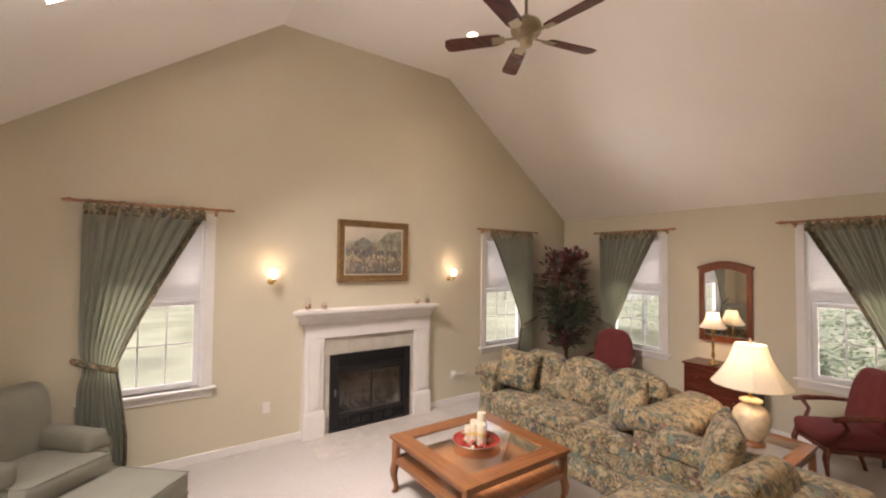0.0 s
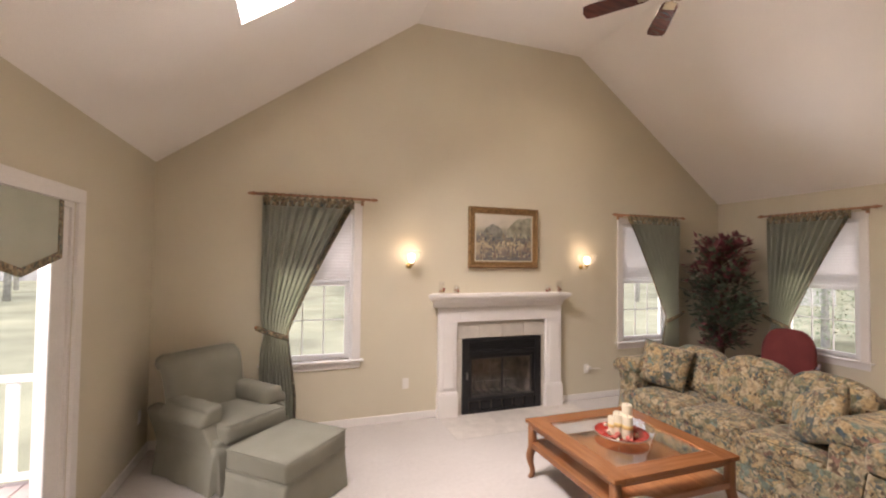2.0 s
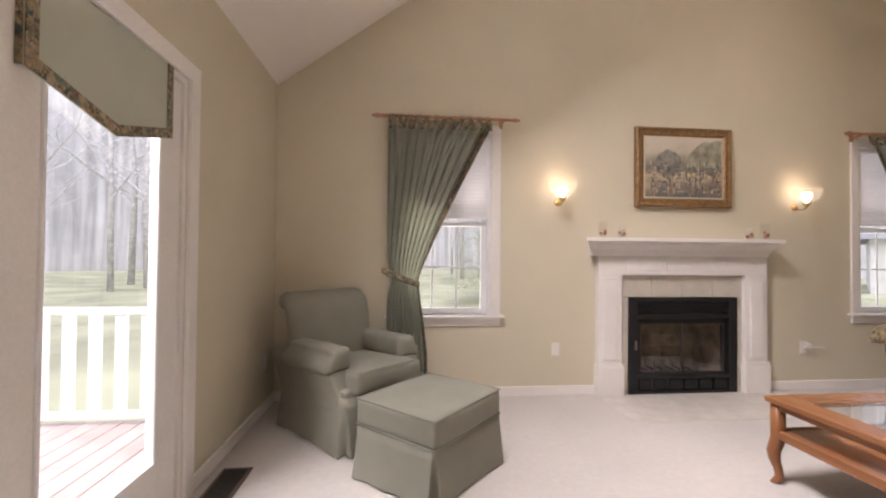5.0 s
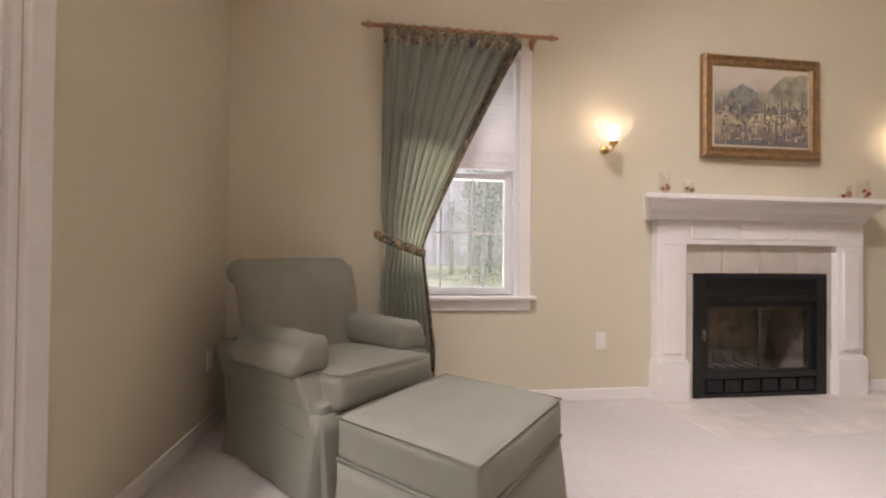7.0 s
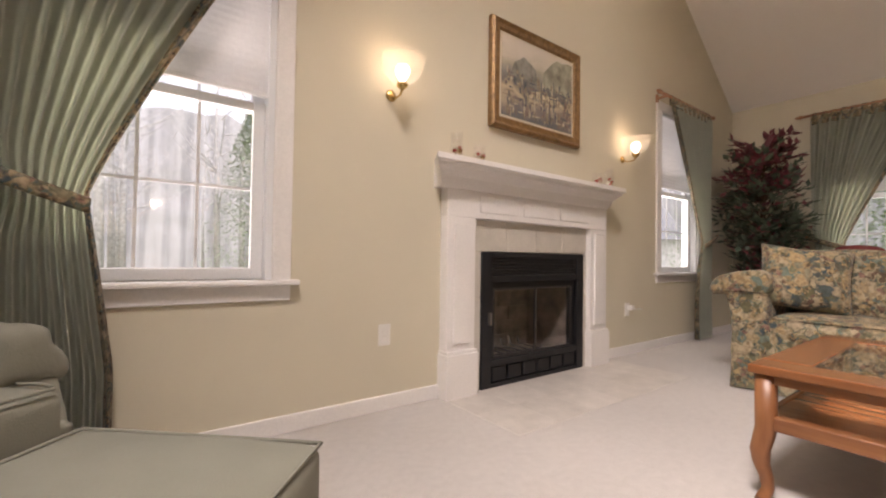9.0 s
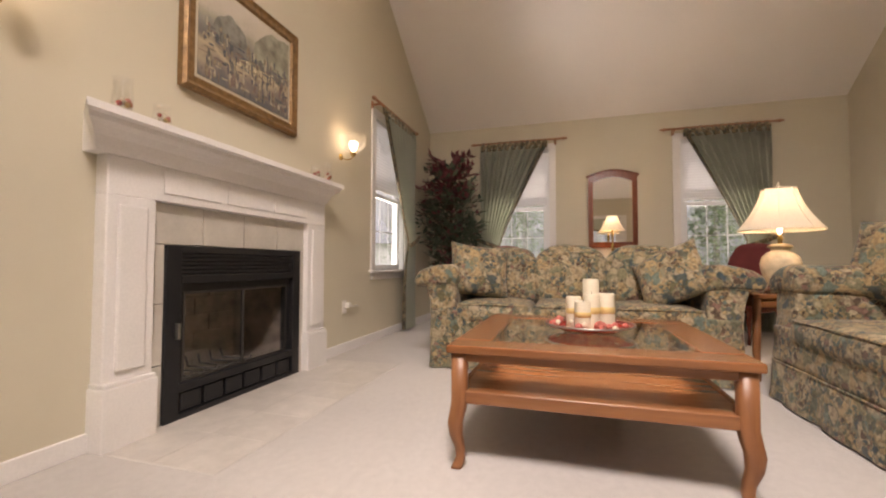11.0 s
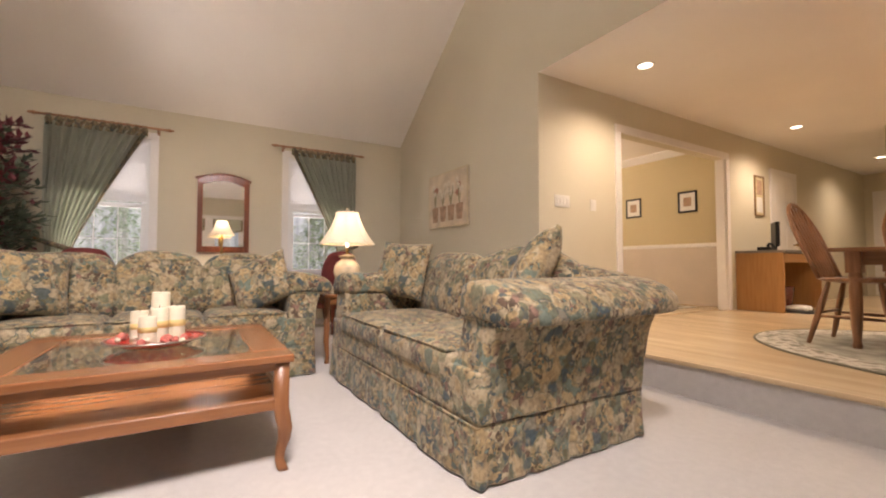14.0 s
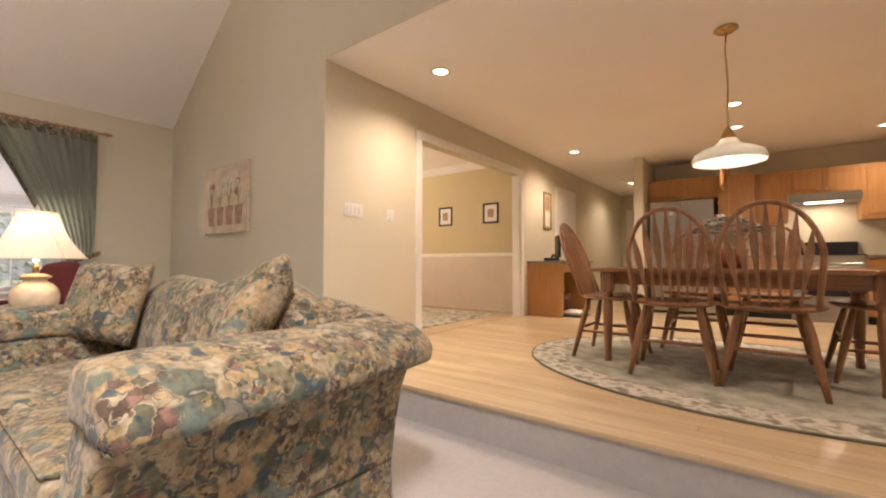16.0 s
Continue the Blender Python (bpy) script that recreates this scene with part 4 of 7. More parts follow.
def frame_bars(bm_parent, w, h, bar, depth, material, prof=True):
    """Four mitred bars of a frame in x and z, its back at y = 0, towards -y."""
    for s, horizontal in ((-1, True), (1, True), (-1, False), (1, False)):
        bm = bmesh.new()
        L = (w if horizontal else h) / 2
        off = (h if horizontal else w) / 2
        sect = [(0, 0), (0, -depth * 0.7), (bar * 0.2, -depth), (bar * 0.45, -depth * 0.75), (bar * 0.8, -depth * 0.8), (bar, -depth * 0.45), (bar, 0)]
        ends = []
        for e in (-1, 1):
            ends.append([bm.verts.new((e * (L - i), y, s * (off - i)) if horizontal else (s * (off - i), y, e * (L - i))) for i, y in sect])
        for k in range(len(sect)):
            j = (k + 1) % len(sect)
            bm.faces.new((ends[0][k], ends[0][j], ends[1][j], ends[1][k]))
        part("frame_bar", bm, material, bm_parent)


pic = thing("framed_painting", pose(2.52, NORTH - 0.004, 2.13), "hazy harbour painting in an ornate gilt frame", "painting")
frame_bars(pic, 0.965, 0.755, 0.085, 0.05, GOLD)
part("liner", box(-0.402, -0.026, -0.297, 0.402, -0.008, 0.297), CREAM_WAX, pic)
part("canvas", box(-0.385, -0.029, -0.28, 0.385, -0.0262, 0.28), painting_mat(), pic, "muted harbour scene")
HILL = plain("painted_hill", (0.23, 0.225, 0.19), 0.5, vary=0.45, scale=14)
SLOPE = plain("painted_slope", (0.31, 0.295, 0.22), 0.5, vary=0.45, scale=11)
BOAT = plain("painted_boats", (0.62, 0.52, 0.34), 0.5, vary=0.4, scale=25)
rng = random.Random(4)
STROKES = [plain("painted_stroke", c, 0.5, vary=0.3, scale=30) for c in ((0.15, 0.145, 0.13), (0.27, 0.22, 0.15), (0.10, 0.105, 0.12), (0.46, 0.40, 0.29), (0.22, 0.16, 0.13))]
for i, (cx, cz, rx, rz_, mt) in enumerate(((-0.15, 0.02, 0.13, 0.13, HILL), (0.33, 0.0, 0.29, 0.25, SLOPE), (0.03, -0.10, 0.15, 0.055, BOAT), (0.16, -0.09, 0.1, 0.045, BOAT))):
    pts = [(min(0.38, cx + rx * math.cos(math.pi * k / 14) * (1 + 0.1 * rng.random())), max(-0.27, cz + rz_ * math.sin(math.pi * k / 14) * (1 + 0.2 * rng.random()))) for k in range(15)]
    part("painted_shape", prism(pts, -0.0294 - 0.0002 * i, -0.02895), mt, pic)
for k in range(260):
    x, z = rng.uniform(-0.36, 0.36), rng.uniform(-0.26, 0.05)
    if z > 0.04 and rng.random() < 0.5:
        continue
    w, h = rng.uniform(0.004, 0.013), rng.uniform(0.008, 0.04)
    if k % 4 == 0:
        w, h = rng.uniform(0.015, 0.05), rng.uniform(0.003, 0.008)
    q = rng.uniform(-0.15, 0.15)
    pts = [(max(-0.382, min(0.382, x + w * math.cos(a + q) * rng.uniform(0.7, 1.2))), max(-0.277, min(0.277, z + h * math.sin(a + q) * rng.uniform(0.7, 1.2)))) for a in [i * 0.785 for i in range(8)]]
    part("paint_stroke", prism(pts, -0.0301 - 0.00001 * k, -0.0299), STROKES[k % 5], pic)


# ---- wall sconces ----
def sconce(x, z):
    s = thing("wall_sconce", pose(x, NORTH, z), "brass wall sconce with a lit frosted glass bowl", "wall lamp", "fireplace sconces")
    pl = lathe([(0, 0), (0.030, 0), (0.034, 0.005), (0.028, 0.012), (0.013, 0.018), (0, 0.02)], 20)
    pl.transform(pose(0, 0, -0.095, 90))
    part("backplate", pl, BRASS, s, smooth=True)
    part("arm", tube([(0, -0.012, -0.105), (0, -0.06, -0.125), (0, -0.115, -0.12), (0, -0.13, -0.085)], 0.006, 8), BRASS, s, smooth=True)
    part("cup", lathe([(0, -0.022), (0.006, -0.02), (0.009, -0.012), (0.014, -0.004), (0.03, 0.006), (0.033, 0.022), (0, 0.022)], 16, (0, -0.13, -0.09)), BRASS, s, smooth=True)
    prof = [(0.028, -0.068), (0.052, -0.058), (0.082, -0.034), (0.102, -0.004), (0.112, 0.028), (0.117, 0.056), (0.124, 0.072), (0.121, 0.072), (0.113, 0.056), (0.108, 0.028), (0.098, -0.002), (0.078, -0.031), (0.048, -0.054), (0.024, -0.064)]
    bowl = lathe(prof, 48, (0, -0.13, 0))
    for v in bowl.verts:
        a = math.atan2(v.co.y + 0.13, v.co.x)
        k = 1 + 0.018 * math.cos(12 * a)
        v.co.x, v.co.y = v.co.x * k, -0.13 + (v.co.y + 0.13) * k
    part("glass_shade", bowl, FROST, s, "fluted frosted glass bowl", smooth=True)
    part("bulb", lathe([(0, -0.06), (0.016, -0.05), (0.034, -0.02), (0.04, 0.005), (0.030, 0.03), (0, 0.042)], 16, (0, -0.13, 0)), SCONCE_BULB, s, smooth=True)
    lamp("sconce_light", "POINT", pose(x, NORTH - 0.13, z + 0.095), SCONCE_W, WARM, 0.06)


SCONCE_BULB = glow("lit_sconce_bulb", (1.0, 0.88, 0.70), 4)
FROST, _t, _b = nodes_of("frosted_glass", 0.3)
_tr, _tl, _mx = _t.nodes.new("ShaderNodeBsdfTransparent"), _t.nodes.new("ShaderNodeBsdfTranslucent"), _t.nodes.new("ShaderNodeMixShader")
_tl.inputs[0].default_value = (0.97, 0.93, 0.86, 1)
_mx.inputs[0].default_value = 0.11
link(_t, _tr.outputs[0], _mx.inputs[1])
link(_t, _tl.outputs[0], _mx.inputs[2])
link(_t, _mx.outputs[0], _t.nodes["Material Output"].inputs[0])
SCONCE_W = 0.7
sconce(1.295, 1.87)
sconce(3.69, 1.87)


# ---- small glass holders on the mantel ----
def candle_glass(x, h, group="mantel glasses"):
    g = thing("candle_glass", pose(x, 4.95, 1.45), "clear glass hurricane with red and white flowers inside", "candle holder", group)
    part("glass_chimney", lathe([(0.030, 0.0), (0.038, 0.02), (0.042, h * 0.35), (0.034, h * 0.75), (0.040, h), (0.037, h), (0.031, h * 0.75), (0.039, h * 0.35), (0.035, 0.02), (0.0, 0.006), (0.0, 0.0)], 20), CUT_GLASS, g, smooth=True)
    part("candle", lathe([(0, 0.008), (0.016, 0.008), (0.016, h * 0.36), (0, h * 0.37)], 12), CREAM_WAX, g, smooth=True)
    r = random.Random(int(x * 100))
    for k in range(9):
        a = 3.4 + k * 0.35 + r.random()
        bm = bmesh.new()
        bmesh.ops.create_icosphere(bm, subdivisions=1, radius=0.010 + 0.006 * r.random())
        bm.transform(Matrix.Translation((0.024 * math.cos(a), 0.024 * math.sin(a), 0.016 + h * 0.32 * r.random())))
        part("bloom", bm, (RED_GLAZE, CREAM_WAX, POTPOURRI, RED_GLAZE, BRASS)[k % 5], g, smooth=True)


CUT_GLASS = thin_glass("blown_glass", 0.09)
for x, h in ((1.66, 0.15), (1.84, 0.10), (3.08, 0.10), (3.24, 0.15)):
    candle_glass(x, h)


# ---- upholstery ----
def skirt(parent, w, d, z1, cloth, pleats, welted=True, name="skirt"):
    """A gathered skirt hanging to the floor round a base, with inverted pleats."""
    per = []
    n = 52
    for (ax, ay), (bx_, by) in (((-1, -1), (1, -1)), ((1, -1), (1, 1)), ((1, 1), (-1, 1)), ((-1, 1), (-1, -1))):
        for k in range(n):
            f = k / n
            x, y = (ax + (bx_ - ax) * f) * w / 2, (ay + (by - ay) * f) * d / 2
            nx, ny = (0, ay) if ay == by else (ax, 0)
            dent = 0.0
            for p in pleats:
                dent += 0.022 * math.exp(-((f - p) / 0.016) ** 2)
            edge = min(f, 1 - f)
            if cloth is not SAGE:
                dent += 0.022 * math.exp(-((edge - 0.055) / 0.02) ** 2)
            elif k == 0:
                nx, ny, dent = ax, ay, 0.06
            else:
                dent = -0.022 * math.exp(-(edge / 0.12) ** 2)
            per.append((x, y, nx, ny, dent))
    bm = bmesh.new()
    rows = []
    for r in range(6):
        q = r / 5
        z = z1 + (0.012 - z1) * q
        rows.append([bm.verts.new((x + nx * (0.018 * q - dent * q + 0.014 * q * noise.noise(Vector((x * 7, y * 7, q)))), y + ny * (0.018 * q - dent * q + 0.014 * q * noise.noise(Vector((x * 7, y * 7, q + 3)))), z)) for x, y, nx, ny, dent in per])
    m = len(per)
    for a, b in zip(rows, rows[1:]):
        for k in range(m):
            bm.faces.new((a[k], a[(k + 1) % m], b[(k + 1) % m], b[k]))
    bm.faces.new(rows[0])
    ob = part(name, bm, cloth, parent, smooth=True)
    if welted:
        part("welt", tube([(-w / 2, -d / 2, z1), (w / 2, -d / 2, z1), (w / 2, d / 2, z1), (-w / 2, d / 2, z1)], 0.006, 6, True), cloth, parent, smooth=True)
    return ob


def loft(outline, y0, y1, r, seed=0.0, wrinkle=0.0):
    """A closed outline in x and z, smoothed, drawn along y with rounded ends and slight wrinkles."""
    pts = [Vector(p) for p in outline]
    for _ in range(2):
        pts = [a * f + b * (1 - f) for a, b in zip(pts, pts[1:] + pts[:1]) for f in (0.75, 0.25)]
    mid = sum(pts, Vector((0, 0))) / len(pts)
    size = sum((p - mid).length for p in pts) / len(pts)
    steps = [(y0 + r * (1 - math.sin(k * math.pi / 10)), r * (1 - math.cos(k * math.pi / 10))) for k in (5, 4, 3, 2, 1)]
    steps += [(y0 + r + (y1 - y0 - 2 * r) * k / 18, 0.0) for k in range(19)]
    steps += [(y1 - r * (1 - math.sin(k * math.pi / 10)), r * (1 - math.cos(k * math.pi / 10))) for k in (1, 2, 3, 4, 5)]
    bm = bmesh.new()
    rows = []
    for y, inset in steps:
        row = []
        for p in pts:
            d = p - mid
            k = 1 - inset / size + wrinkle / size * (noise.noise(Vector((p.x * 7 + seed, y * 6, p.y * 7))) + 0.6 * noise.noise(Vector((p.x * 16 + seed, y * 13, p.y * 16))))
            q = mid + d * k
            row.append(bm.verts.new((q.x, y, q.y)))
        rows.append(row)
    n = len(pts)
    for ra, rb in zip(rows, rows[1:]):
        for k in range(n):
            bm.faces.new((ra[k], ra[(k + 1) % n], rb[(k + 1) % n], rb[k]))
    bm.faces.new(rows[0])
    bm.faces.new(rows[-1][::-1])
    bmesh.ops.recalc_face_normals(bm, faces=bm.faces[:])
    return bm


def rolled_arm(parent, x, side, d, top, base, cloth, over=0.155, aw=0.20, lean=0.08, setback=0.045, tail=0.10):
    """A padded arm: a domed cap that laps over the flared side panel."""
    i = x - side * aw / 2
    body = [(0.0, base), (0.0, base + 0.2), (0.0, top - 0.14), (0.05, top - 0.10), (aw - 0.04, top - 0.10), (aw + over * 0.35, top - 0.12), (aw + over * 0.3, top - 0.18), (aw + over * 0.1, top - 0.27), (aw, base + 0.12), (aw, base + 0.04), (aw, base)]
    a = loft([(i + side * u, z) for u, z in body], -d / 2 + 0.004, d / 2 - 0.004, 0.025, x, 0.006)
    for v in a.verts:
        v.co.y += lean * max(0, v.co.z - base) / (top - base)
    arm = part("arm", a, cloth, parent, smooth=True)
    w = aw + over
    cap = [(-0.015, top - 0.16), (-0.02, top - 0.07), (0.0, top - 0.005), (aw * 0.45, top + 0.012), (aw, top - 0.002), (w - 0.05, top - 0.04), (w, top - 0.10), (w + 0.002, top - 0.15), (w - 0.03, top - 0.168), (aw, top - 0.155), (aw / 2, top - 0.15)]
    b = loft([(i + side * u, z) for u, z in cap], -d / 2 + setback, d / 2 + tail, 0.05, x * 3, 0.009)
    roll_ob = part("arm_roll", b, cloth, arm, smooth=True)
    front = [(i + side * u, -d / 2 + setback + 0.015, z) for u, z in ((-0.005, top - 0.157), (aw / 2, top - 0.152), (aw, top - 0.157), (w - 0.03, top - 0.166))]
    part("piping", tube(front, 0.006, 6), cloth, arm, smooth=True)


def sofa(m, w, d, seats, label, backs):
    s = thing("sofa", m, label, "sofa", "floral sofas")
    skirt(s, w - 0.016, d - 0.016, 0.235, FLORAL, (0.25, 0.5, 0.75))
    b = soft(w - 0.02, d - 0.02, 0.22, 0.02, 0, 8)
    b.transform(Matrix.Translation((0, 0, 0.34)))
    part("base", b, FLORAL, s, smooth=True)
    aw = 0.20
    inner = w - 2 * aw
    for sx in (-1, 1):
        rolled_arm(s, sx * (w / 2 - aw / 2), sx, d, 0.795, 0.23, FLORAL)
    k = soft(inner + 0.06, 0.20, 0.62, 0.08, 0, 10)
    k.transform(Matrix.Translation((0, d / 2 - 0.11, 0.52)) @ pose(0, 0, 0, -6))
    part("backrest", k, FLORAL, s, smooth=True)
    cw = inner / seats
    for i in range(seats):
        c = soft(cw - 0.008, d - 0.27, 0.155, 0.05, 0.03, 12, seed=i * 3.1, wrinkle=0.008)
        c.transform(Matrix.Translation((-inner / 2 + cw * (i + 0.5), -0.13, 0.425)))
        sc = part("seat_cushion", c, FLORAL, s, smooth=True)
        for zz in (0.07, -0.07):
            part("piping", tube([(-inner / 2 + cw * (i + 0.5) + a * (cw / 2 - 0.018), -0.13 + e * ((d - 0.27) / 2 - 0.008), 0.425 + zz) for a, e in ((-1, -0.92), (-0.93, -1), (0.93, -1), (1, -0.92))], 0.0055, 6), FLORAL, sc, smooth=True)
    bw = inner / backs
    for i in range(backs):
        c = soft(bw + 0.05, 0.22, 0.47, 0.09, 0.045, 12, seed=i * 5.7 + w, wrinkle=0.022)
        for v in c.verts:
            if v.co.z > 0:
                v.co.z -= 0.045 * min(1.0, abs(v.co.x) / (bw / 2)) ** 3 - 0.01
        c.transform(Matrix.Translation((-inner / 2 + bw * (i + 0.5), d / 2 - 0.29, 0.685)) @ pose(0, 0, 0, -14, 0, (-3, 4, -2)[i % 3]))
        part("back_cushion", c, FLORAL, s, smooth=True)
    return s


sofa(pose(3.93, 3.11, 0, 0, 0, -90), 2.12, 0.92, 3, "floral upholstered three-seat sofa with rolled arms and a skirt", 3)
sofa(pose(2.415, 1.43, 0, 0, 0, 180), 1.98, 1.04, 2, "floral upholstered loveseat with rolled arms and a skirt", 2)


def throw_pillow(m, w, h, t, seed):
    p = part("throw_pillow", pillow(w, h, t, seed), FLORAL, smooth=True)
    p.matrix_world = m
    return tagged(p, "square floral throw pillow leaning on the sofa", "pillow", "floral throw pillows")


throw_pillow(pose(3.79, 3.84, 0.75, -24, 8, -66), 0.50, 0.46, 0.17, 1.0)
throw_pillow(pose(3.74, 2.42, 0.715, -28, -26, -116), 0.48, 0.44, 0.17, 2.0)
throw_pillow(pose(3.15, 1.45, 0.82, -16, 4, 207), 0.47, 0.46, 0.16, 3.0)
throw_pillow(pose(1.84, 1.30, 0.81, -30, -16, 152), 0.48, 0.46, 0.17, 4.0)
throw_pillow(pose(1.72, 1.02, 0.72, -62, 10, 190), 0.44, 0.42, 0.16, 5.0)


def club_chair():
    c = thing("armchair", pose(-0.485, 4.54, 0, 0, 0, 43), "sage green upholstered club chair with a skirt", "armchair")
    w, d = 0.73, 0.80
    skirt(c, w + 0.004, d + 0.004, 0.365, SAGE, (), False)
    b = soft(w - 0.03, d - 0.03, 0.16, 0.02, 0, 8)
    b.transform(Matrix.Translation((0, 0, 0.33)))
    part("base", b, SAGE, c, smooth=True)
    for sx in (-1, 1):
        rolled_arm(c, sx * 0.30, sx, d, 0.655, 0.255, SAGE, 0.05, 0.145, 0.20, 0.12, -0.10)
    k = soft(0.66, 0.17, 0.66, 0.08, 0.0, 14, seed=3.0, wrinkle=0.007)
    for v in k.verts:
        z = v.co.z
        v.co.y += 0.06 * max(0, (z - 0.1) / 0.23) ** 2 - 0.02 * (1 - (v.co.x / 0.33) ** 2)
        v.co.x *= 1.07 + 0.06 * z / 0.33
    k.transform(Matrix.Translation((0, 0.30, 0.66)) @ pose(0, 0, 0, -11))
    back = part("backrest", k, SAGE, c, smooth=True)
    k = soft(0.745, 0.16, 0.15, 0.072, 0.0, 12, seed=9.0, wrinkle=0.004)
    k.transform(Matrix.Translation((0, 0.425, 0.915)))
    part("top_roll", k, SAGE, back, smooth=True)
    s = soft(0.54, 0.66, 0.15, 0.035, 0.03, 14, seed=6.0, wrinkle=0.006)
    for v in s.verts:
        if v.co.y < -0.15:
            v.co.x *= 1.08
    s.transform(Matrix.Translation((0, -0.10, 0.43)) @ pose(0, 0, 0, -2))
    sc = part("seat_cushion", s, SAGE, c, smooth=True)
    for zz in (0.505, 0.37):
        part("piping", tube([(-0.275, 0.05, zz), (-0.285, -0.36, zz + 0.012), (-0.26, -0.425, zz + 0.015), (0.26, -0.425, zz + 0.015), (0.285, -0.36, zz + 0.012), (0.275, 0.05, zz)], 0.005, 6), SAGE, sc, smooth=True)


def ottoman():
    o = thing("ottoman", pose(0.05, 3.85, 0, 0, 0, 48), "sage green upholstered ottoman with a pleated skirt", "ottoman")
    w, d = 0.66, 0.57
    skirt(o, w, d, 0.30, SAGE, ())
    b = soft(w + 0.01, d + 0.01, 0.155, 0.03, 0.02, 14, seed=2.0, wrinkle=0.006)
    b.transform(Matrix.Translation((0, 0, 0.375)))
    cu = part("cushion", b, SAGE, o, smooth=True)
    for z in (0.448, 0.305):
        part("piping", tube([(-w / 2, -d / 2, z), (w / 2, -d / 2, z), (w / 2, d / 2, z), (-w / 2, d / 2, z)], 0.005, 6, True), SAGE, cu, smooth=True)


club_chair()
ottoman()


# ---- coffee table ----
def coffee_table():
    x0, x1, y0, y1, H = 1.965, 3.06, 2.51, 3.59, 0.485
    c = thing("coffee_table", pose((x0 + x1) / 2, (y0 + y1) / 2, 0), "square wooden coffee table with a glass top and shelf", "coffee table")
    a, b = (x1 - x0) / 2, (y1 - y0) / 2
    rim = 0.15
    for s in (-1, 1):
        part("top_rail", box(s * a if s < 0 else a - rim, -b, H - 0.032, -a + rim if s < 0 else a, b, H, 0.008, 3), TABLE_WOOD_Y, c)
        part("top_rail", box(-a + rim, s * b if s < 0 else b - rim, H - 0.032, a - rim, -b + rim if s < 0 else b, H, 0.008, 3), TABLE_WOOD, c)
        part("apron", box(-a + 0.07, s * (b - 0.035) - 0.011, H - 0.065, a - 0.07, s * (b - 0.035) + 0.011, H - 0.032), TABLE_WOOD, c)
        part("apron", box(s * (a - 0.035) - 0.011, -b + 0.07, H - 0.065, s * (a - 0.035) + 0.011, b - 0.07, H - 0.032), TABLE_WOOD_Y, c)
        part("shelf_rail", box(-a + 0.07, s * (b - 0.035) - 0.012, 0.255, a - 0.07, s * (b - 0.035) + 0.012, 0.305, 0.004), TABLE_WOOD, c)
        part("shelf_rail", box(s * (a - 0.035) - 0.012, -b + 0.07, 0.255, s * (a - 0.035) + 0.012, b - 0.07, 0.305, 0.004), TABLE_WOOD_Y, c)
    part("shelf", box(-a + 0.045, -b + 0.045, 0.285, a - 0.045, b - 0.045, 0.299), TABLE_WOOD_Y, c)
    part("glass_top", box(-a + rim - 0.006, -b + rim - 0.006, H - 0.010, a - rim + 0.006, b - rim + 0.006, H - 0.003), CLEAR, c, "clear glass inset").visible_shadow = False
    for sx in (-1, 1):
        for sy in (-1, 1):
            bm = bmesh.new()
            path = [(0, H - 0.033, 0.032), (0, 0.26, 0.032), (0.006, 0.22, 0.032), (0.014, 0.18, 0.030), (0.012, 0.13, 0.025), (0.0, 0.08, 0.020), (-0.004, 0.04, 0.019), (0.004, 0.015, 0.022), (0.010, 0.0, 0.022)]
            rings = []
            for o, z, r in path:
                cx, cy = sx * (a - 0.045 + o), sy * (b - 0.045 + o)
                rings.append([bm.verts.new((cx + r * math.copysign(abs(math.cos(q)) ** 0.6, math.cos(q)), cy + r * math.copysign(abs(math.sin(q)) ** 0.6, math.sin(q)), z)) for q in [2 * math.pi * k / 12 for k in range(12)]])
            for p, q in zip(rings, rings[1:]):
                for k in range(12):
                    bm.faces.new((p[k], p[(k + 1) % 12], q[(k + 1) % 12], q[k]))
            bm.faces.new(rings[0])
            bm.faces.new(rings[-1])
            part("leg", bm, TABLE_LEG, c, smooth=True)
    return H


TABLE_H = coffee_table()
CX, CY = 2.49, 3.03
tray = thing("candle_tray", pose(CX, CY, TABLE_H), "red glazed tray with a metal rim and rose potpourri", "tray")
part("dish", lathe([(0, 0.0), (0.10, 0.0), (0.13, 0.006), (0.165, 0.022), (0.20, 0.035), (0.198, 0.04), (0.16, 0.028), (0.12, 0.014), (0, 0.012)], 36), RED_GLAZE, tray, smooth=True)
part("rim", tube([(0.20 * math.cos(k * 2 * math.pi / 40), 0.20 * math.sin(k * 2 * math.pi / 40), 0.037) for k in range(40)], 0.005, 6, True), STEEL, tray, "silver rim", smooth=True)
rng = random.Random(9)
for k in range(34):
    q, rr = rng.uniform(0, 6.28), rng.uniform(0.07, 0.165)
    bm = bmesh.new()
    bmesh.ops.create_icosphere(bm, subdivisions=1, radius=rng.uniform(0.012, 0.024))
    for v in bm.verts:
        v.co *= 1 + 0.3 * noise.noise(v.co * 60 + Vector((k, 0, 0)))
    bm.transform(Matrix.Translation((rr * math.cos(q), rr * math.sin(q), 0.032 + rng.uniform(0, 0.012))))
    part("potpourri_piece", bm, POTPOURRI if k % 4 else CREAM_WAX, tray, smooth=True)
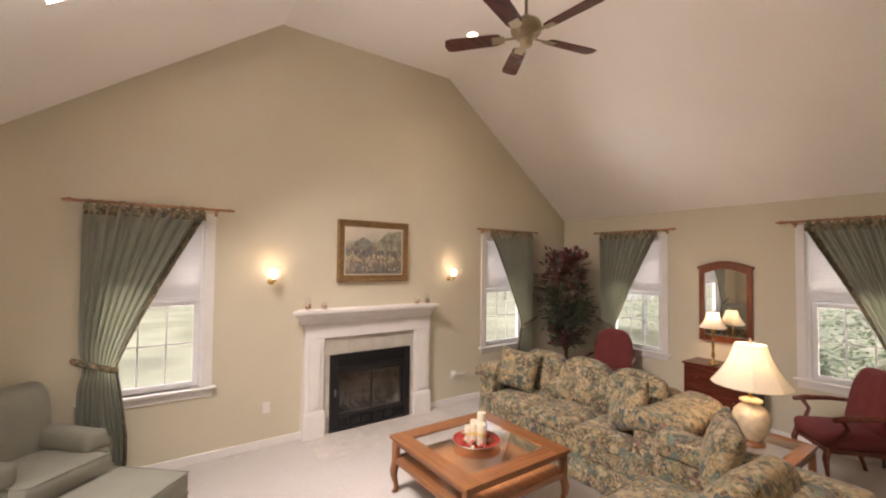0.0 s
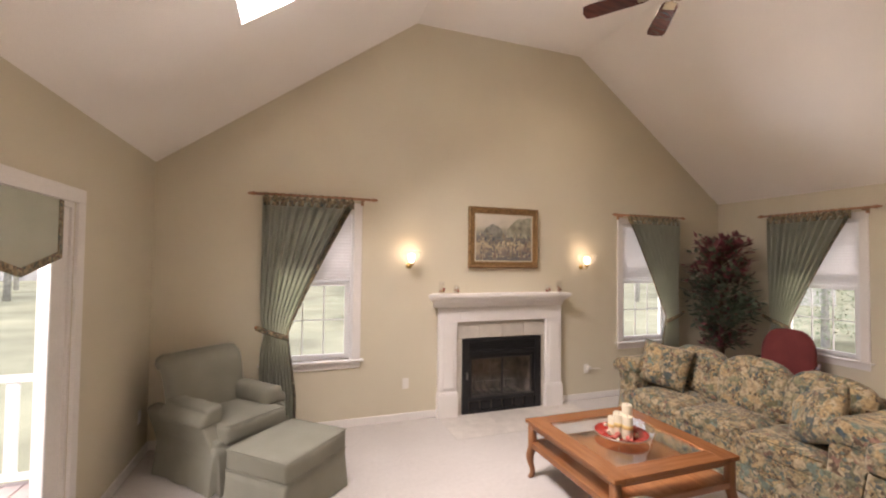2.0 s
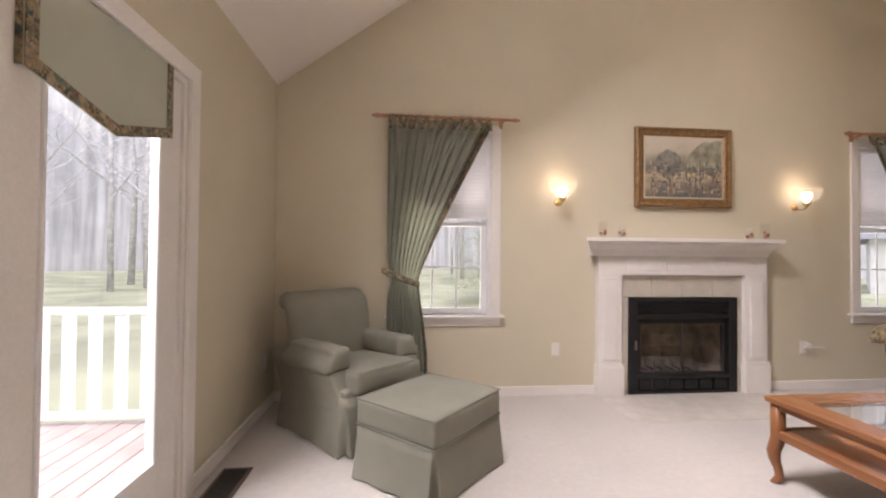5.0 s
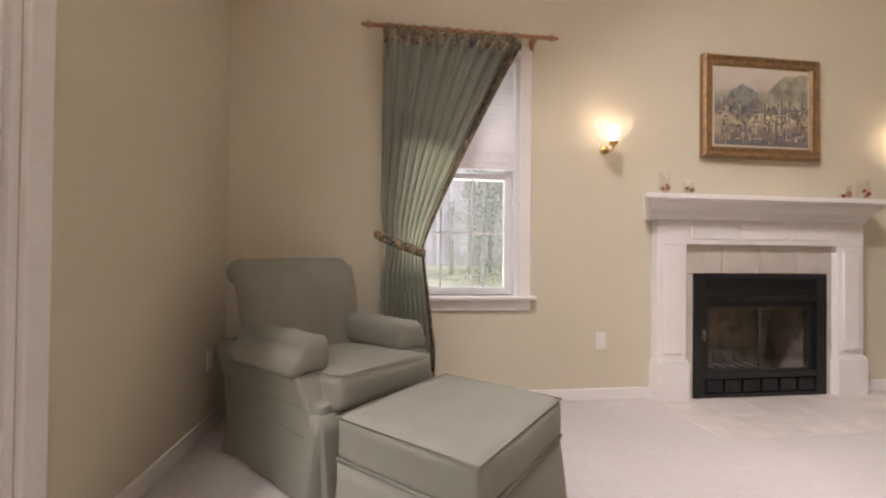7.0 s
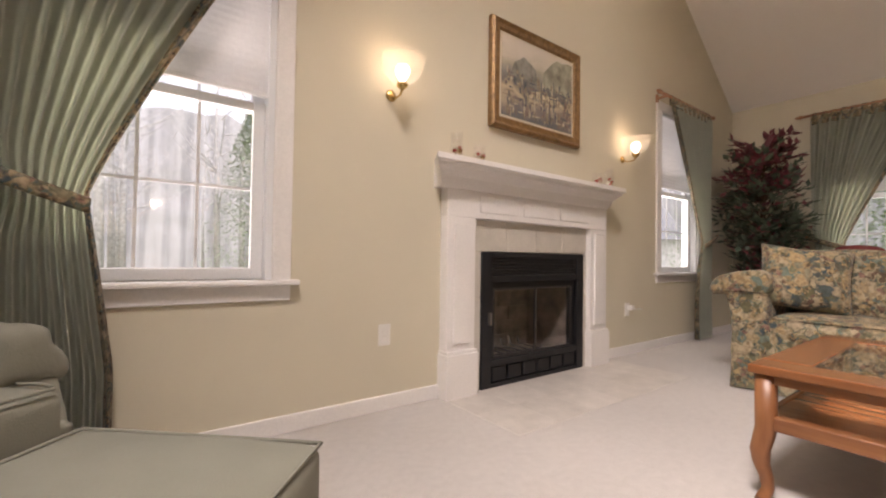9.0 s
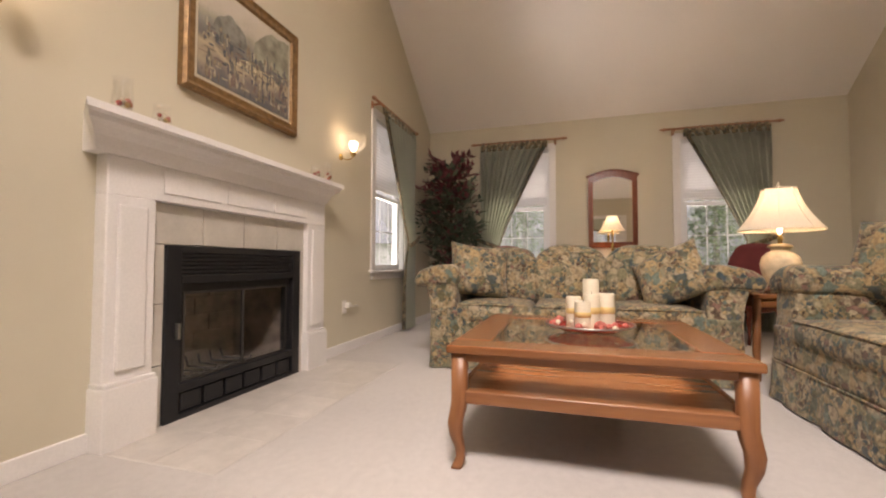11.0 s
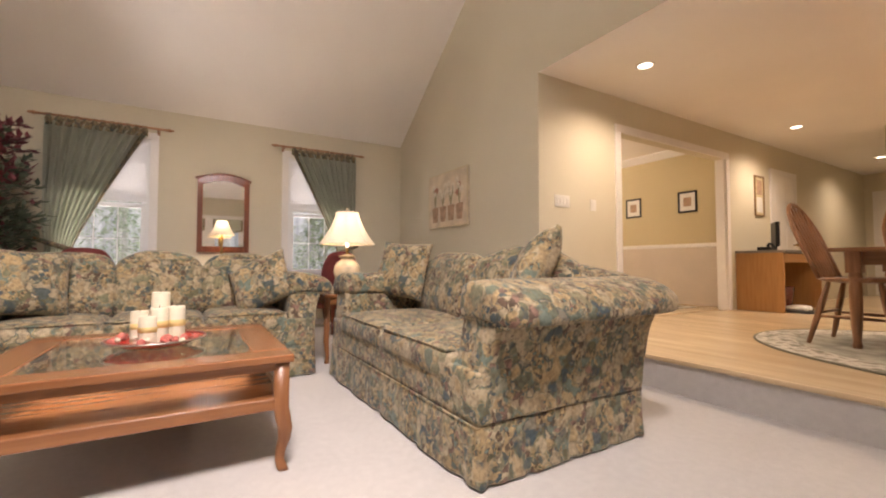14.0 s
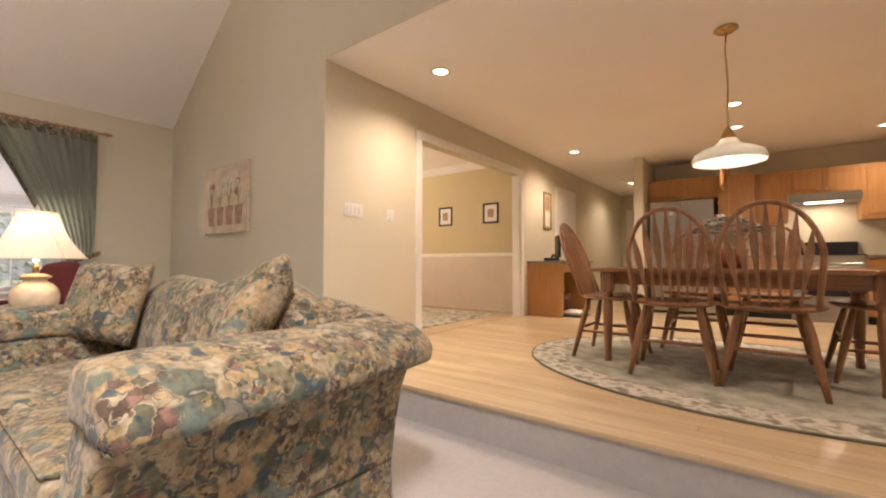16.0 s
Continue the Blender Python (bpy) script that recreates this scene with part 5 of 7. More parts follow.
for x, y, h, r in ((0.045, -0.01, 0.235, 0.038), (-0.055, 0.03, 0.135, 0.038), (-0.01, -0.075, 0.17, 0.038), (-0.035, -0.01, 0.17, 0.037), (0.03, 0.07, 0.15, 0.036)):
    cd = thing("pillar_candle", pose(CX + x, CY + y, TABLE_H + 0.014), "cream pillar candle with a gold band", "candle", "pillar candles")
    part("wax", lathe([(0, 0), (r, 0), (r + 0.001, 0.01), (r, h - 0.006), (r - 0.004, h), (r - 0.012, h - 0.004), (0, h - 0.010)], 22), CREAM_WAX, cd, smooth=True)
    part("band", lathe([(r + 0.0005, h * 0.45), (r + 0.002, h * 0.46), (r + 0.002, h * 0.62), (r + 0.0005, h * 0.63)], 22), plain("gold_band", (0.70, 0.52, 0.22), 0.4, 0.3), cd, "gold band", smooth=True)
    part("wick", tube([(0, 0, h - 0.012), (0.001, 0, h + 0.008)], 0.0015, 5), BLACK, cd)


# ---- side of the east wall: mirror, chest, chairs, lamps, tree ----
def arch(w, h, rise, n=16):
    """An outline with an arched top, centred in x, from z = 0."""
    return [(-w / 2, 0), (w / 2, 0)] + [(w / 2 - w * k / n, h - rise + rise * math.sin(math.pi * k / n)) for k in range(n + 1)]


def wall_mirror():
    m = thing("wall_mirror", pose(EAST - 0.004, 2.57, 1.02, 0, 0, -90), "arched mirror in a cherry wood frame", "mirror")
    w, h = 0.60, 1.03
    outer, inner = arch(w, h - 0.02, 0.075), [(x * 0.80, 0.075 + z * (h - 0.17) / (h - 0.02)) for x, z in arch(w, h - 0.02, 0.075)]
    bm = bmesh.new()
    n = len(outer)
    ring = [[bm.verts.new((x, y, z)) for x, z in o] for o, y in ((outer, 0.0), (outer, -0.03), (inner, -0.034), (inner, -0.012))]
    for a, b in zip(ring, ring[1:]):
        for k in range(n):
            bm.faces.new((a[k], a[(k + 1) % n], b[(k + 1) % n], b[k]))
    part("frame", bm, CHERRY, m)
    part("glass", prism(inner, -0.014, -0.004), MIRROR, m, "clear mirror glass")
    crest = bmesh.new()
    top = [(x * 1.07, z) for x, z in outer[2:]]
    tube([(x, -0.02, z + 0.008) for x, z in top], 0.018, 8, bm=crest)
    part("crest_moulding", crest, CHERRY, m, smooth=True)


wall_mirror()


def chest():
    c = thing("chest_of_drawers", pose(EAST - 0.24, 2.52, 0, 0, 0, -90), "small mahogany chest of drawers", "chest")
    w, d, h = 0.72, 0.42, 0.78
    part("body", box(-w / 2, -d / 2, 0.09, w / 2, d / 2, h - 0.025, 0.004), MAHOG, c)
    part("top", box(-w / 2 - 0.02, -d / 2 - 0.02, h - 0.025, w / 2 + 0.02, d / 2, h, 0.008, 2), MAHOG, c)
    for k in range(3):
        z = 0.11 + k * 0.208
        dr = part("drawer", box(-w / 2 + 0.02, -d / 2 - 0.012, z, w / 2 - 0.02, -d / 2 + 0.002, z + 0.18, 0.005, 2), MAHOG, c)
        for x in (-0.2, 0.2):
            part("knob", tube([(x, -d / 2 - 0.012, z + 0.09), (x, -d / 2 - 0.028, z + 0.09)], 0.011, 8), BRASS, dr)
    for sx in (-1, 1):
        for sy in (-1, 1):
            part("foot", box(sx * (w / 2 - 0.035) - 0.03, sy * (d / 2 - 0.035) - 0.03, 0, sx * (w / 2 - 0.035) + 0.03, sy * (d / 2 - 0.035) + 0.03, 0.09, 0.008), MAHOG, c)


chest()


def pleated_shade(r0, r1, h, z0, parent, material, n=72):
    """A cloth shade with eight soft panels, open above and below."""
    bm = bmesh.new()
    rows = []
    for r in range(9):
        f = r / 8
        rad = r0 + (r1 - r0) * f - 0.02 * math.sin(math.pi * f) * (r0 / 0.23)
        rows.append([bm.verts.new((rad * (1 - 0.02 * abs(math.cos(4 * q))) * math.cos(q), rad * (1 - 0.02 * abs(math.cos(4 * q))) * math.sin(q), z0 + h * f)) for q in [2 * math.pi * k / n for k in range(n)]])
    for a, b in zip(rows, rows[1:]):
        for k in range(n):
            bm.faces.new((a[k], a[(k + 1) % n], b[(k + 1) % n], b[k]))
    sh = part("shade", bm, material, parent, "lit cream fabric shade", smooth=True)
    for rad, z in ((r0, z0), (r1, z0 + h)):
        part("trim_band", tube([(rad * 0.99 * math.cos(q), rad * 0.99 * math.sin(q), z) for q in [2 * math.pi * k / 40 for k in range(40)]], 0.006, 6, True), LAMP_SHADE, sh, smooth=True)
    for k in range(8):
        q = math.pi / 8 + k * math.pi / 4
        part("seam", tube([((r0 + (r1 - r0) * f - 0.02 * math.sin(math.pi * f) * (r0 / 0.23)) * 1.004 * math.cos(q), (r0 + (r1 - r0) * f - 0.02 * math.sin(math.pi * f) * (r0 / 0.23)) * 1.004 * math.sin(q), z0 + h * f) for f in [i / 8 for i in range(9)]], 0.003, 5), LAMP_SHADE, sh, smooth=True)
    return sh


ET = (4.13, 1.60, 0.60)


def end_table():
    x, y, h = ET
    t = thing("end_table", pose(x, y, 0), "wooden end table with a glass inset top", "end table")
    a, b = 0.38, 0.31
    for s in (-1, 1):
        part("top_rail", box(s * a if s < 0 else a - 0.09, -b, h - 0.03, -a + 0.09 if s < 0 else a, b, h, 0.006, 2), TABLE_WOOD_Y, t)
        part("top_rail", box(-a + 0.09, s * b if s < 0 else b - 0.09, h - 0.03, a - 0.09, -b + 0.09 if s < 0 else b, h, 0.006, 2), TABLE_WOOD, t)
        part("apron", box(-a + 0.05, s * (b - 0.03) - 0.01, h - 0.09, a - 0.05, s * (b - 0.03) + 0.01, h - 0.03), TABLE_WOOD, t)
        part("apron", box(s * (a - 0.03) - 0.01, -b + 0.05, h - 0.09, s * (a - 0.03) + 0.01, b - 0.05, h - 0.03), TABLE_WOOD_Y, t)
        for q in (-1, 1):
            part("leg", tube([(s * (a - 0.035), q * (b - 0.035), h - 0.03), (s * (a - 0.03), q * (b - 0.03), 0.3), (s * (a - 0.022), q * (b - 0.022), 0.2), (s * (a - 0.04), q * (b - 0.04), 0.05), (s * (a - 0.03), q * (b - 0.03), 0)], [0.026, 0.026, 0.024, 0.017, 0.02], 10), TABLE_LEG, t, smooth=True)
    part("glass_top", box(-a + 0.085, -b + 0.085, h - 0.012, a - 0.085, b - 0.085, h - 0.002), CLEAR, t, "clear glass inset").visible_shadow = False


end_table()


def table_lamp():
    x, y, h = ET
    l = thing("table_lamp", pose(x - 0.03, y, h), "painted ginger-jar table lamp with a lit cream shade", "table lamp")
    part("foot", lathe([(0, -0.0), (0.09, 0), (0.095, 0.012), (0.085, 0.03), (0.06, 0.04), (0, 0.04)], 28), TABLE_LEG, l, smooth=True)
    part("jar", lathe([(0.0, 0.04), (0.062, 0.04), (0.08, 0.06), (0.108, 0.11), (0.125, 0.17), (0.128, 0.21), (0.115, 0.26), (0.085, 0.295), (0.06, 0.31), (0.058, 0.325), (0.078, 0.335), (0.08, 0.345), (0.05, 0.36), (0, 0.365)], 36), GINGER, l, "cream jar painted with soft tan flowers", smooth=True)
    part("neck", lathe([(0, 0.36), (0.018, 0.362), (0.014, 0.38), (0.02, 0.40), (0.012, 0.42), (0, 0.43)], 16), BRASS, l, smooth=True)
    pleated_shade(0.265, 0.105, 0.31, 0.465, l, LAMP_SHADE)
    part("harp", tube([(0.05, 0, 0.43), (0.06, 0, 0.55), (0.03, 0, 0.75), (0, 0, 0.77), (-0.03, 0, 0.75), (-0.06, 0, 0.55), (-0.05, 0, 0.43)], 0.003, 6), BRASS, l)
    part("finial", lathe([(0, 0.765), (0.008, 0.77), (0.014, 0.795), (0.008, 0.815), (0.003, 0.83), (0, 0.832)], 12), CREAM_WAX, l, smooth=True)
    part("bulb", lathe([(0, 0.43), (0.014, 0.45), (0.03, 0.52), (0.022, 0.55), (0, 0.565)], 14), BULB, l, smooth=True)
    lamp("table_lamp_light", "POINT", pose(x - 0.03, y, h + 0.66), 5.5, WARM, 0.04)


table_lamp()
dish = thing("small_dish", pose(ET[0] - 0.16, ET[1] + 0.20, ET[2]), "small pale ceramic bowl on the end table", "bowl")
part("bowl", lathe([(0, 0), (0.035, 0), (0.04, 0.01), (0.062, 0.05), (0.07, 0.06), (0.066, 0.06), (0.05, 0.03), (0, 0.012)], 24), GINGER, dish, smooth=True)

bl = thing("buffet_lamp", pose(EAST - 0.30, 2.60, 0.78), "slim brass candlestick lamp with a lit cream shade", "table lamp")
part("stem", lathe([(0, 0), (0.06, 0), (0.062, 0.01), (0.03, 0.03), (0.014, 0.06), (0.022, 0.11), (0.012, 0.16), (0.018, 0.23), (0.011, 0.30), (0.016, 0.36), (0.02, 0.40), (0.01, 0.45), (0, 0.46)], 20), BRASS, bl, smooth=True)
pleated_shade(0.145, 0.065, 0.17, 0.45, bl, LAMP_SHADE)
part("bulb", lathe([(0, 0.45), (0.01, 0.48), (0.018, 0.52), (0, 0.55)], 12), BULB, bl, smooth=True)
lamp("buffet_lamp_light", "POINT", pose(EAST - 0.30, 2.60, 0.78 + 0.58), 4, WARM, 0.03)


def red_chair(m, label):
    c = thing("upholstered_armchair", m, label, "armchair", "burgundy armchairs")
    s = soft(0.54, 0.54, 0.13, 0.05, 0.03, 10)
    s.transform(Matrix.Translation((0, -0.02, 0.42)))
    part("seat", s, RED_CLOTH, c, smooth=True)
    b = soft(0.54, 0.11, 0.56, 0.05, 0.02, 14)
    for v in b.verts:
        z = (v.co.z + 0.28) / 0.56
        if z > 0.5:
            v.co.x *= math.sqrt(max(0.05, 1 - ((z - 0.5) / 0.62) ** 2))
        dx, dz = (v.co.x / 0.13) % 1 - 0.5, (z / 0.24) % 1 - 0.5
        if v.co.y < 0:
            v.co.y += 0.012 * math.exp(-(dx * dx + dz * dz) * 22)
    b.transform(Matrix.Translation((0, 0.24, 0.75)) @ pose(0, 0, 0, -12))
    back = part("backrest", b, RED_CLOTH, c, smooth=True)
    for i in (-1, 0, 1):
        for j in (0, 1):
            bt = bmesh.new()
            bmesh.ops.create_icosphere(bt, subdivisions=1, radius=0.011)
            bt.transform(Matrix.Translation((i * 0.14, 0.17 + j * 0.035, 0.68 + j * 0.15)))
            part("button", bt, RED_CLOTH, back, smooth=True)
    part("seat_rail", box(-0.26, -0.28, 0.31, 0.26, 0.23, 0.36, 0.01, 2), MAHOG, c)
    for sx in (-1, 1):
        part("arm", tube([(sx * 0.29, 0.26, 0.66), (sx * 0.31, 0.05, 0.665), (sx * 0.32, -0.15, 0.65), (sx * 0.32, -0.25, 0.63)], [0.018, 0.024, 0.028, 0.022], 10), MAHOG, c, smooth=True)
        part("arm_post", tube([(sx * 0.31, -0.19, 0.65), (sx * 0.29, -0.13, 0.55), (sx * 0.27, -0.18, 0.44), (sx * 0.265, -0.24, 0.34)], [0.02, 0.017, 0.02, 0.022], 10), MAHOG, c, smooth=True)
        part("leg", tube([(sx * 0.24, -0.25, 0.36), (sx * 0.255, -0.28, 0.26), (sx * 0.245, -0.26, 0.10), (sx * 0.25, -0.28, 0)], [0.03, 0.026, 0.015, 0.018], 10), MAHOG, c, smooth=True)
        part("leg", tube([(sx * 0.24, 0.22, 0.36), (sx * 0.24, 0.26, 0.15), (sx * 0.24, 0.31, 0)], [0.024, 0.02, 0.016], 10), MAHOG, c, smooth=True)


red_chair(pose(5.60, 3.80, 0, 0, 0, -70), "burgundy tufted open-arm chair behind the sofa")
red_chair(pose(5.62, 1.36, 0, 0, 0, -140), "burgundy tufted open-arm chair by the window")


def tree():
    t = thing("artificial_tree", pose(5.68, 4.62, 0), "tall potted tree with green and burgundy leaves", "potted plant")
    part("pot", lathe([(0, 0), (0.13, 0), (0.15, 0.02), (0.18, 0.24), (0.19, 0.27), (0.17, 0.27), (0.16, 0.23), (0, 0.22)], 24), MAHOG, t, smooth=True)
    part("trunk", tube([(0, 0, 0.2), (0.02, 0.01, 0.6), (-0.02, 0.0, 1.1), (0.01, -0.01, 1.6), (0, 0, 2.0)], [0.03, 0.028, 0.024, 0.018, 0.008], 8), plain("tree_bark", (0.10, 0.06, 0.035), 0.9, vary=0.3, scale=20), t, smooth=True)
    r = random.Random(7)
    green, red, limbs = bmesh.new(), bmesh.new(), bmesh.new()

    def leaf(bm, p, d, size):
        d = d.normalized()
        s = d.cross(Vector((0, 0, 1)) + Vector((r.uniform(-.5, .5), r.uniform(-.5, .5), 0))).normalized()
        up = d.cross(s)
        v = [bm.verts.new(p), bm.verts.new(p + d * size * 0.45 + s * size * 0.24), bm.verts.new(p + d * size - up * size * 0.12), bm.verts.new(p + d * size * 0.45 - s * size * 0.24), bm.verts.new(p + d * size * 0.5 + up * size * 0.06)]
        for a, b in ((0, 1), (1, 2), (2, 3), (3, 0)):
            bm.faces.new((v[a], v[b], v[4]))
    for k in range(210):
        z = r.uniform(0.7, 2.15)
        q = r.uniform(0, 6.283)
        w = 0.16 + 0.22 * math.sin(math.pi * min(1, max(0, (z - 0.55) / 1.75))) ** 0.7
        L = w * r.uniform(0.75, 1.2)
        a = Vector((0, 0, z - 0.12))
        tip = Vector((L * math.cos(q), L * math.sin(q), z + r.uniform(-0.05, 0.16)))
        tip.x, tip.y = min(0.47, tip.x), min(0.42, tip.y)
        mid = (a + tip) / 2 + Vector((0, 0, 0.05))
        tube([a, mid, tip], [0.006, 0.004, 0.002], 4, bm=limbs)
        n = 12
        for i in range(n):
            f = 0.3 + 0.75 * i / n
            p = a.lerp(mid, f * 2) if f < 0.5 else mid.lerp(tip, f * 2 - 1)
            d = (tip - a).normalized() + Vector((r.uniform(-0.9, 0.9), r.uniform(-0.9, 0.9), r.uniform(-0.9, 0.3)))
            p = p + Vector((r.uniform(-.03, .03), r.uniform(-.03, .03), r.uniform(-.03, .03)))
            isred = (z > 1.65 and r.random() < 0.75) or (z < 1.0 and q > 2.5 and q < 5 and r.random() < 0.5) or r.random() < 0.12
            leaf(red if isred else green, p, d, r.uniform(0.08, 0.135))
    part("branch", limbs, plain("twig", (0.09, 0.055, 0.03), 0.9), t)
    tagged(part("foliage", green, LEAF_GREEN, t, "dark green leaves"), kind="stuff")
    tagged(part("foliage", red, LEAF_RED, t, "burgundy leaves"), kind="stuff")


def leaf_mat(name, a, b):
    m, t, bs = nodes_of(name, 0.5)
    g = t.nodes.new("ShaderNodeNewGeometry")
    r = ramp(t, g.outputs["Random Per Island"], [(0, a), (1, b)])
    link(t, r.outputs[0], bs.inputs["Base Color"])
    return m


LEAF_GREEN = leaf_mat("dark_green_leaf", (0.045, 0.07, 0.045), (0.14, 0.17, 0.11))
LEAF_RED = leaf_mat("burgundy_leaf", (0.10, 0.025, 0.032), (0.26, 0.06, 0.075))
tree()

# ---- flower picture on the south wall ----
fp = thing("flower_picture", pose(4.725, SOUTH + 0.004, 1.71, 0, 0, 180), "unframed canvas of white and red flowers in clay pots", "picture")
part("canvas", box(-0.48, -0.03, -0.36, 0.48, 0, 0.36, 0.004), plain("aged_canvas", (0.66, 0.55, 0.41), 0.8, vary=0.2, scale=5, grain=200), fp)
for a, b, c, d in ((-0.48, -0.47, -0.36, 0.36), (0.47, 0.48, -0.36, 0.36), (-0.47, 0.47, -0.36, -0.35), (-0.47, 0.47, 0.35, 0.36)):
    part("edge", box(a, -0.034, c, b, -0.0305, d), WALL_TAN, fp)
CLAY = plain("painted_clay", (0.42, 0.27, 0.18), 0.8, vary=0.3, scale=20)
STEM = plain("painted_stems", (0.33, 0.29, 0.18), 0.8, vary=0.3, scale=20)
PETAL_W = plain("painted_white_petals", (0.72, 0.64, 0.52), 0.8, vary=0.2, scale=30)
PETAL_R = plain("painted_red_petals", (0.42, 0.19, 0.13), 0.8, vary=0.3, scale=30)
rng = random.Random(21)
for k, x in enumerate((-0.30, -0.10, 0.10, 0.30)):
    part("painted_pot", prism([(x - 0.06, -0.28), (x + 0.06, -0.28), (x + 0.085, -0.08), (x - 0.085, -0.08)], -0.0315, -0.0303), CLAY, fp)
    for j in range(5):
        xx = x + rng.uniform(-0.07, 0.07)
        zz = rng.uniform(0.05, 0.24)
        part("painted_stem", tube([(x, -0.0316, -0.08), (xx, -0.0316, zz)], 0.006, 4), STEM, fp)
        bm = prism([(xx + (0.035 + 0.012 * (i % 2)) * math.cos(i * 0.628), zz + 0.04 * math.sin(i * 0.628)) for i in range(10)], -0.0345 - 0.0002 * j, -0.0325)
        part("painted_bloom", bm, PETAL_R if (k in (0, 3) and j % 2) else PETAL_W, fp)


# ---- plates and grilles ----
def wall_plate(m, name, label, w=0.075, h=0.12, slots=2):
    p = thing(name, m, label, "outlet" if name == "power_outlet" else "switch", "wall plates")
    part("plate", box(-w / 2, -0.007, -h / 2, w / 2, 0, h / 2, 0.003, 2), PLASTIC, p)
    for k in range(slots):
        if name == "power_outlet":
            part("socket", box(-0.017, -0.010, -0.045 + k * 0.05, 0.017, -0.0065, -0.010 + k * 0.05, 0.004, 2), PLASTIC, p)
        else:
            x = (k - (slots - 1) / 2) * 0.046
            part("toggle", box(x - 0.014, -0.014, -0.03, x + 0.014, -0.0065, 0.03, 0.003, 2), PLASTIC, p)


wall_plate(pose(1.28, NORTH, 0.42), "power_outlet", "white power outlet by the fireplace")
wall_plate(pose(3.78, NORTH, 0.41), "power_outlet", "white power outlet by the fireplace")
wall_plate(pose(WEST, 4.86, 0.40, 0, 0, 90), "power_outlet", "white power outlet in the corner")
wall_plate(pose(KX, -0.27, 1.50, 0, 0, -90), "light_switch", "white four-gang light switch plate", 0.21, 0.12, 4)
wall_plate(pose(KX, -0.73, 1.49, 0, 0, -90), "light_switch", "white thermostat beside the opening", 0.09, 0.12, 1)
plug = thing("plug_adapter", pose(3.79, NORTH - 0.01, 0.43), "white plug with a short cord in the outlet", "plug")
part("body", box(-0.02, -0.045, -0.025, 0.03, 0, 0.02, 0.006, 2), PLASTIC, plug)
part("cord", tube([(0.03, -0.03, -0.01), (0.08, -0.035, -0.02), (0.14, -0.03, -0.015), (0.2, -0.02, -0.03)], 0.006, 6), PLASTIC, plug, smooth=True)
vent = thing("floor_vent", pose(-1.085, 3.77, 0.0), "brown slotted metal floor register", "floor vent")
part("frame", box(-0.085, -0.17, -0.004, 0.085, 0.17, 0.006, 0.003), plain("vent_metal", (0.16, 0.13, 0.10), 0.5, 0.5), vent)
for k in range(14):
    part("slat", box(-0.065, -0.145 + k * 0.021, 0.006, 0.065, -0.135 + k * 0.021, 0.010), BLACK, vent)


# ---- ceiling fan and recessed lights ----
def ceiling_fan():
    f = thing("ceiling_fan", pose(2.58, 2.57, TOP), "five-bladed ceiling fan with cherry blades and brass motor", "ceiling fan")
    part("canopy", lathe([(0, 0), (0.07, 0), (0.072, -0.02), (0.05, -0.06), (0.02, -0.075), (0, -0.075)], 24), PEWTER, f, smooth=True)
    part("downrod", tube([(0, 0, -0.06), (0, 0, -0.74)], 0.012, 10), PEWTER, f, smooth=True)
    part("motor", lathe([(0, -0.700), (0.04, -0.705), (0.055, -0.730), (0.11, -0.755), (0.125, -0.790), (0.12, -0.830), (0.09, -0.865), (0.05, -0.880), (0.055, -0.900), (0.045, -0.940), (0.015, -0.960), (0, -0.960)], 32), PEWTER, f, smooth=True)
    for k in range(5):
        q = 360 / 5 * k + FAN_TURN
        bm = bmesh.new()
        pts = [(0.20, -0.05), (0.24, -0.062), (0.60, -0.072), (0.645, -0.06), (0.66, 0.0), (0.645, 0.06), (0.60, 0.072), (0.24, 0.062), (0.20, 0.05)]
        a = [bm.verts.new((x, y, 0)) for x, y in pts]
        b = [bm.verts.new((x, y, 0.007)) for x, y in pts]
        bm.faces.new(a)
        bm.faces.new(b[::-1])
        for i in range(len(a)):
            j = (i + 1) % len(a)
            bm.faces.new((a[i], a[j], b[j], b[i]))
        bm.transform(pose(0, 0, -0.865, 0, 0, q) @ pose(0, 0, 0, 12, 0, 0))
        bl_ = part("blade", bm, BLADE, f)
        br = bmesh.new()
        box(0.09, -0.012, -0.006, 0.19, 0.012, 0.002, 0.003, bm=br)
        box(0.17, -0.04, -0.006, 0.27, 0.04, -0.001, 0.003, bm=br)
        br.transform(pose(0, 0, -0.865, 0, 0, q) @ pose(0, 0, 0, 12, 0, 0))
        part("blade_iron", br, PEWTER, bl_)


PEWTER = plain("antique_brass", (0.36, 0.29, 0.19), 0.3, 0.85, vary=0.15, relief=0.05)
FAN_TURN = 58.0
ceiling_fan()


def downlight(x, y, z, watts, group):
    d = thing("recessed_light", pose(x, y, z), "white-trimmed recessed ceiling light, lit", "ceiling light", group)
    part("trim_ring", lathe([(0.062, 0.0), (0.085, 0.0), (0.087, -0.006), (0.066, -0.008), (0.062, -0.002)], 28), TRIM, d, smooth=True)
    part("lens", lathe([(0, -0.003), (0.062, -0.003), (0.062, -0.001), (0, -0.001)], 28), DOWN, d)
    if watts:
        s = lamp("recessed_light_lamp", "SPOT", look((x, y, z - 0.02), (x, y + 0.0001, 0)), watts, WARM_SOFT, 0.09)
        s.data.spot_size, s.data.spot_blend = radians(150 if z < 3 else 140), 1.0


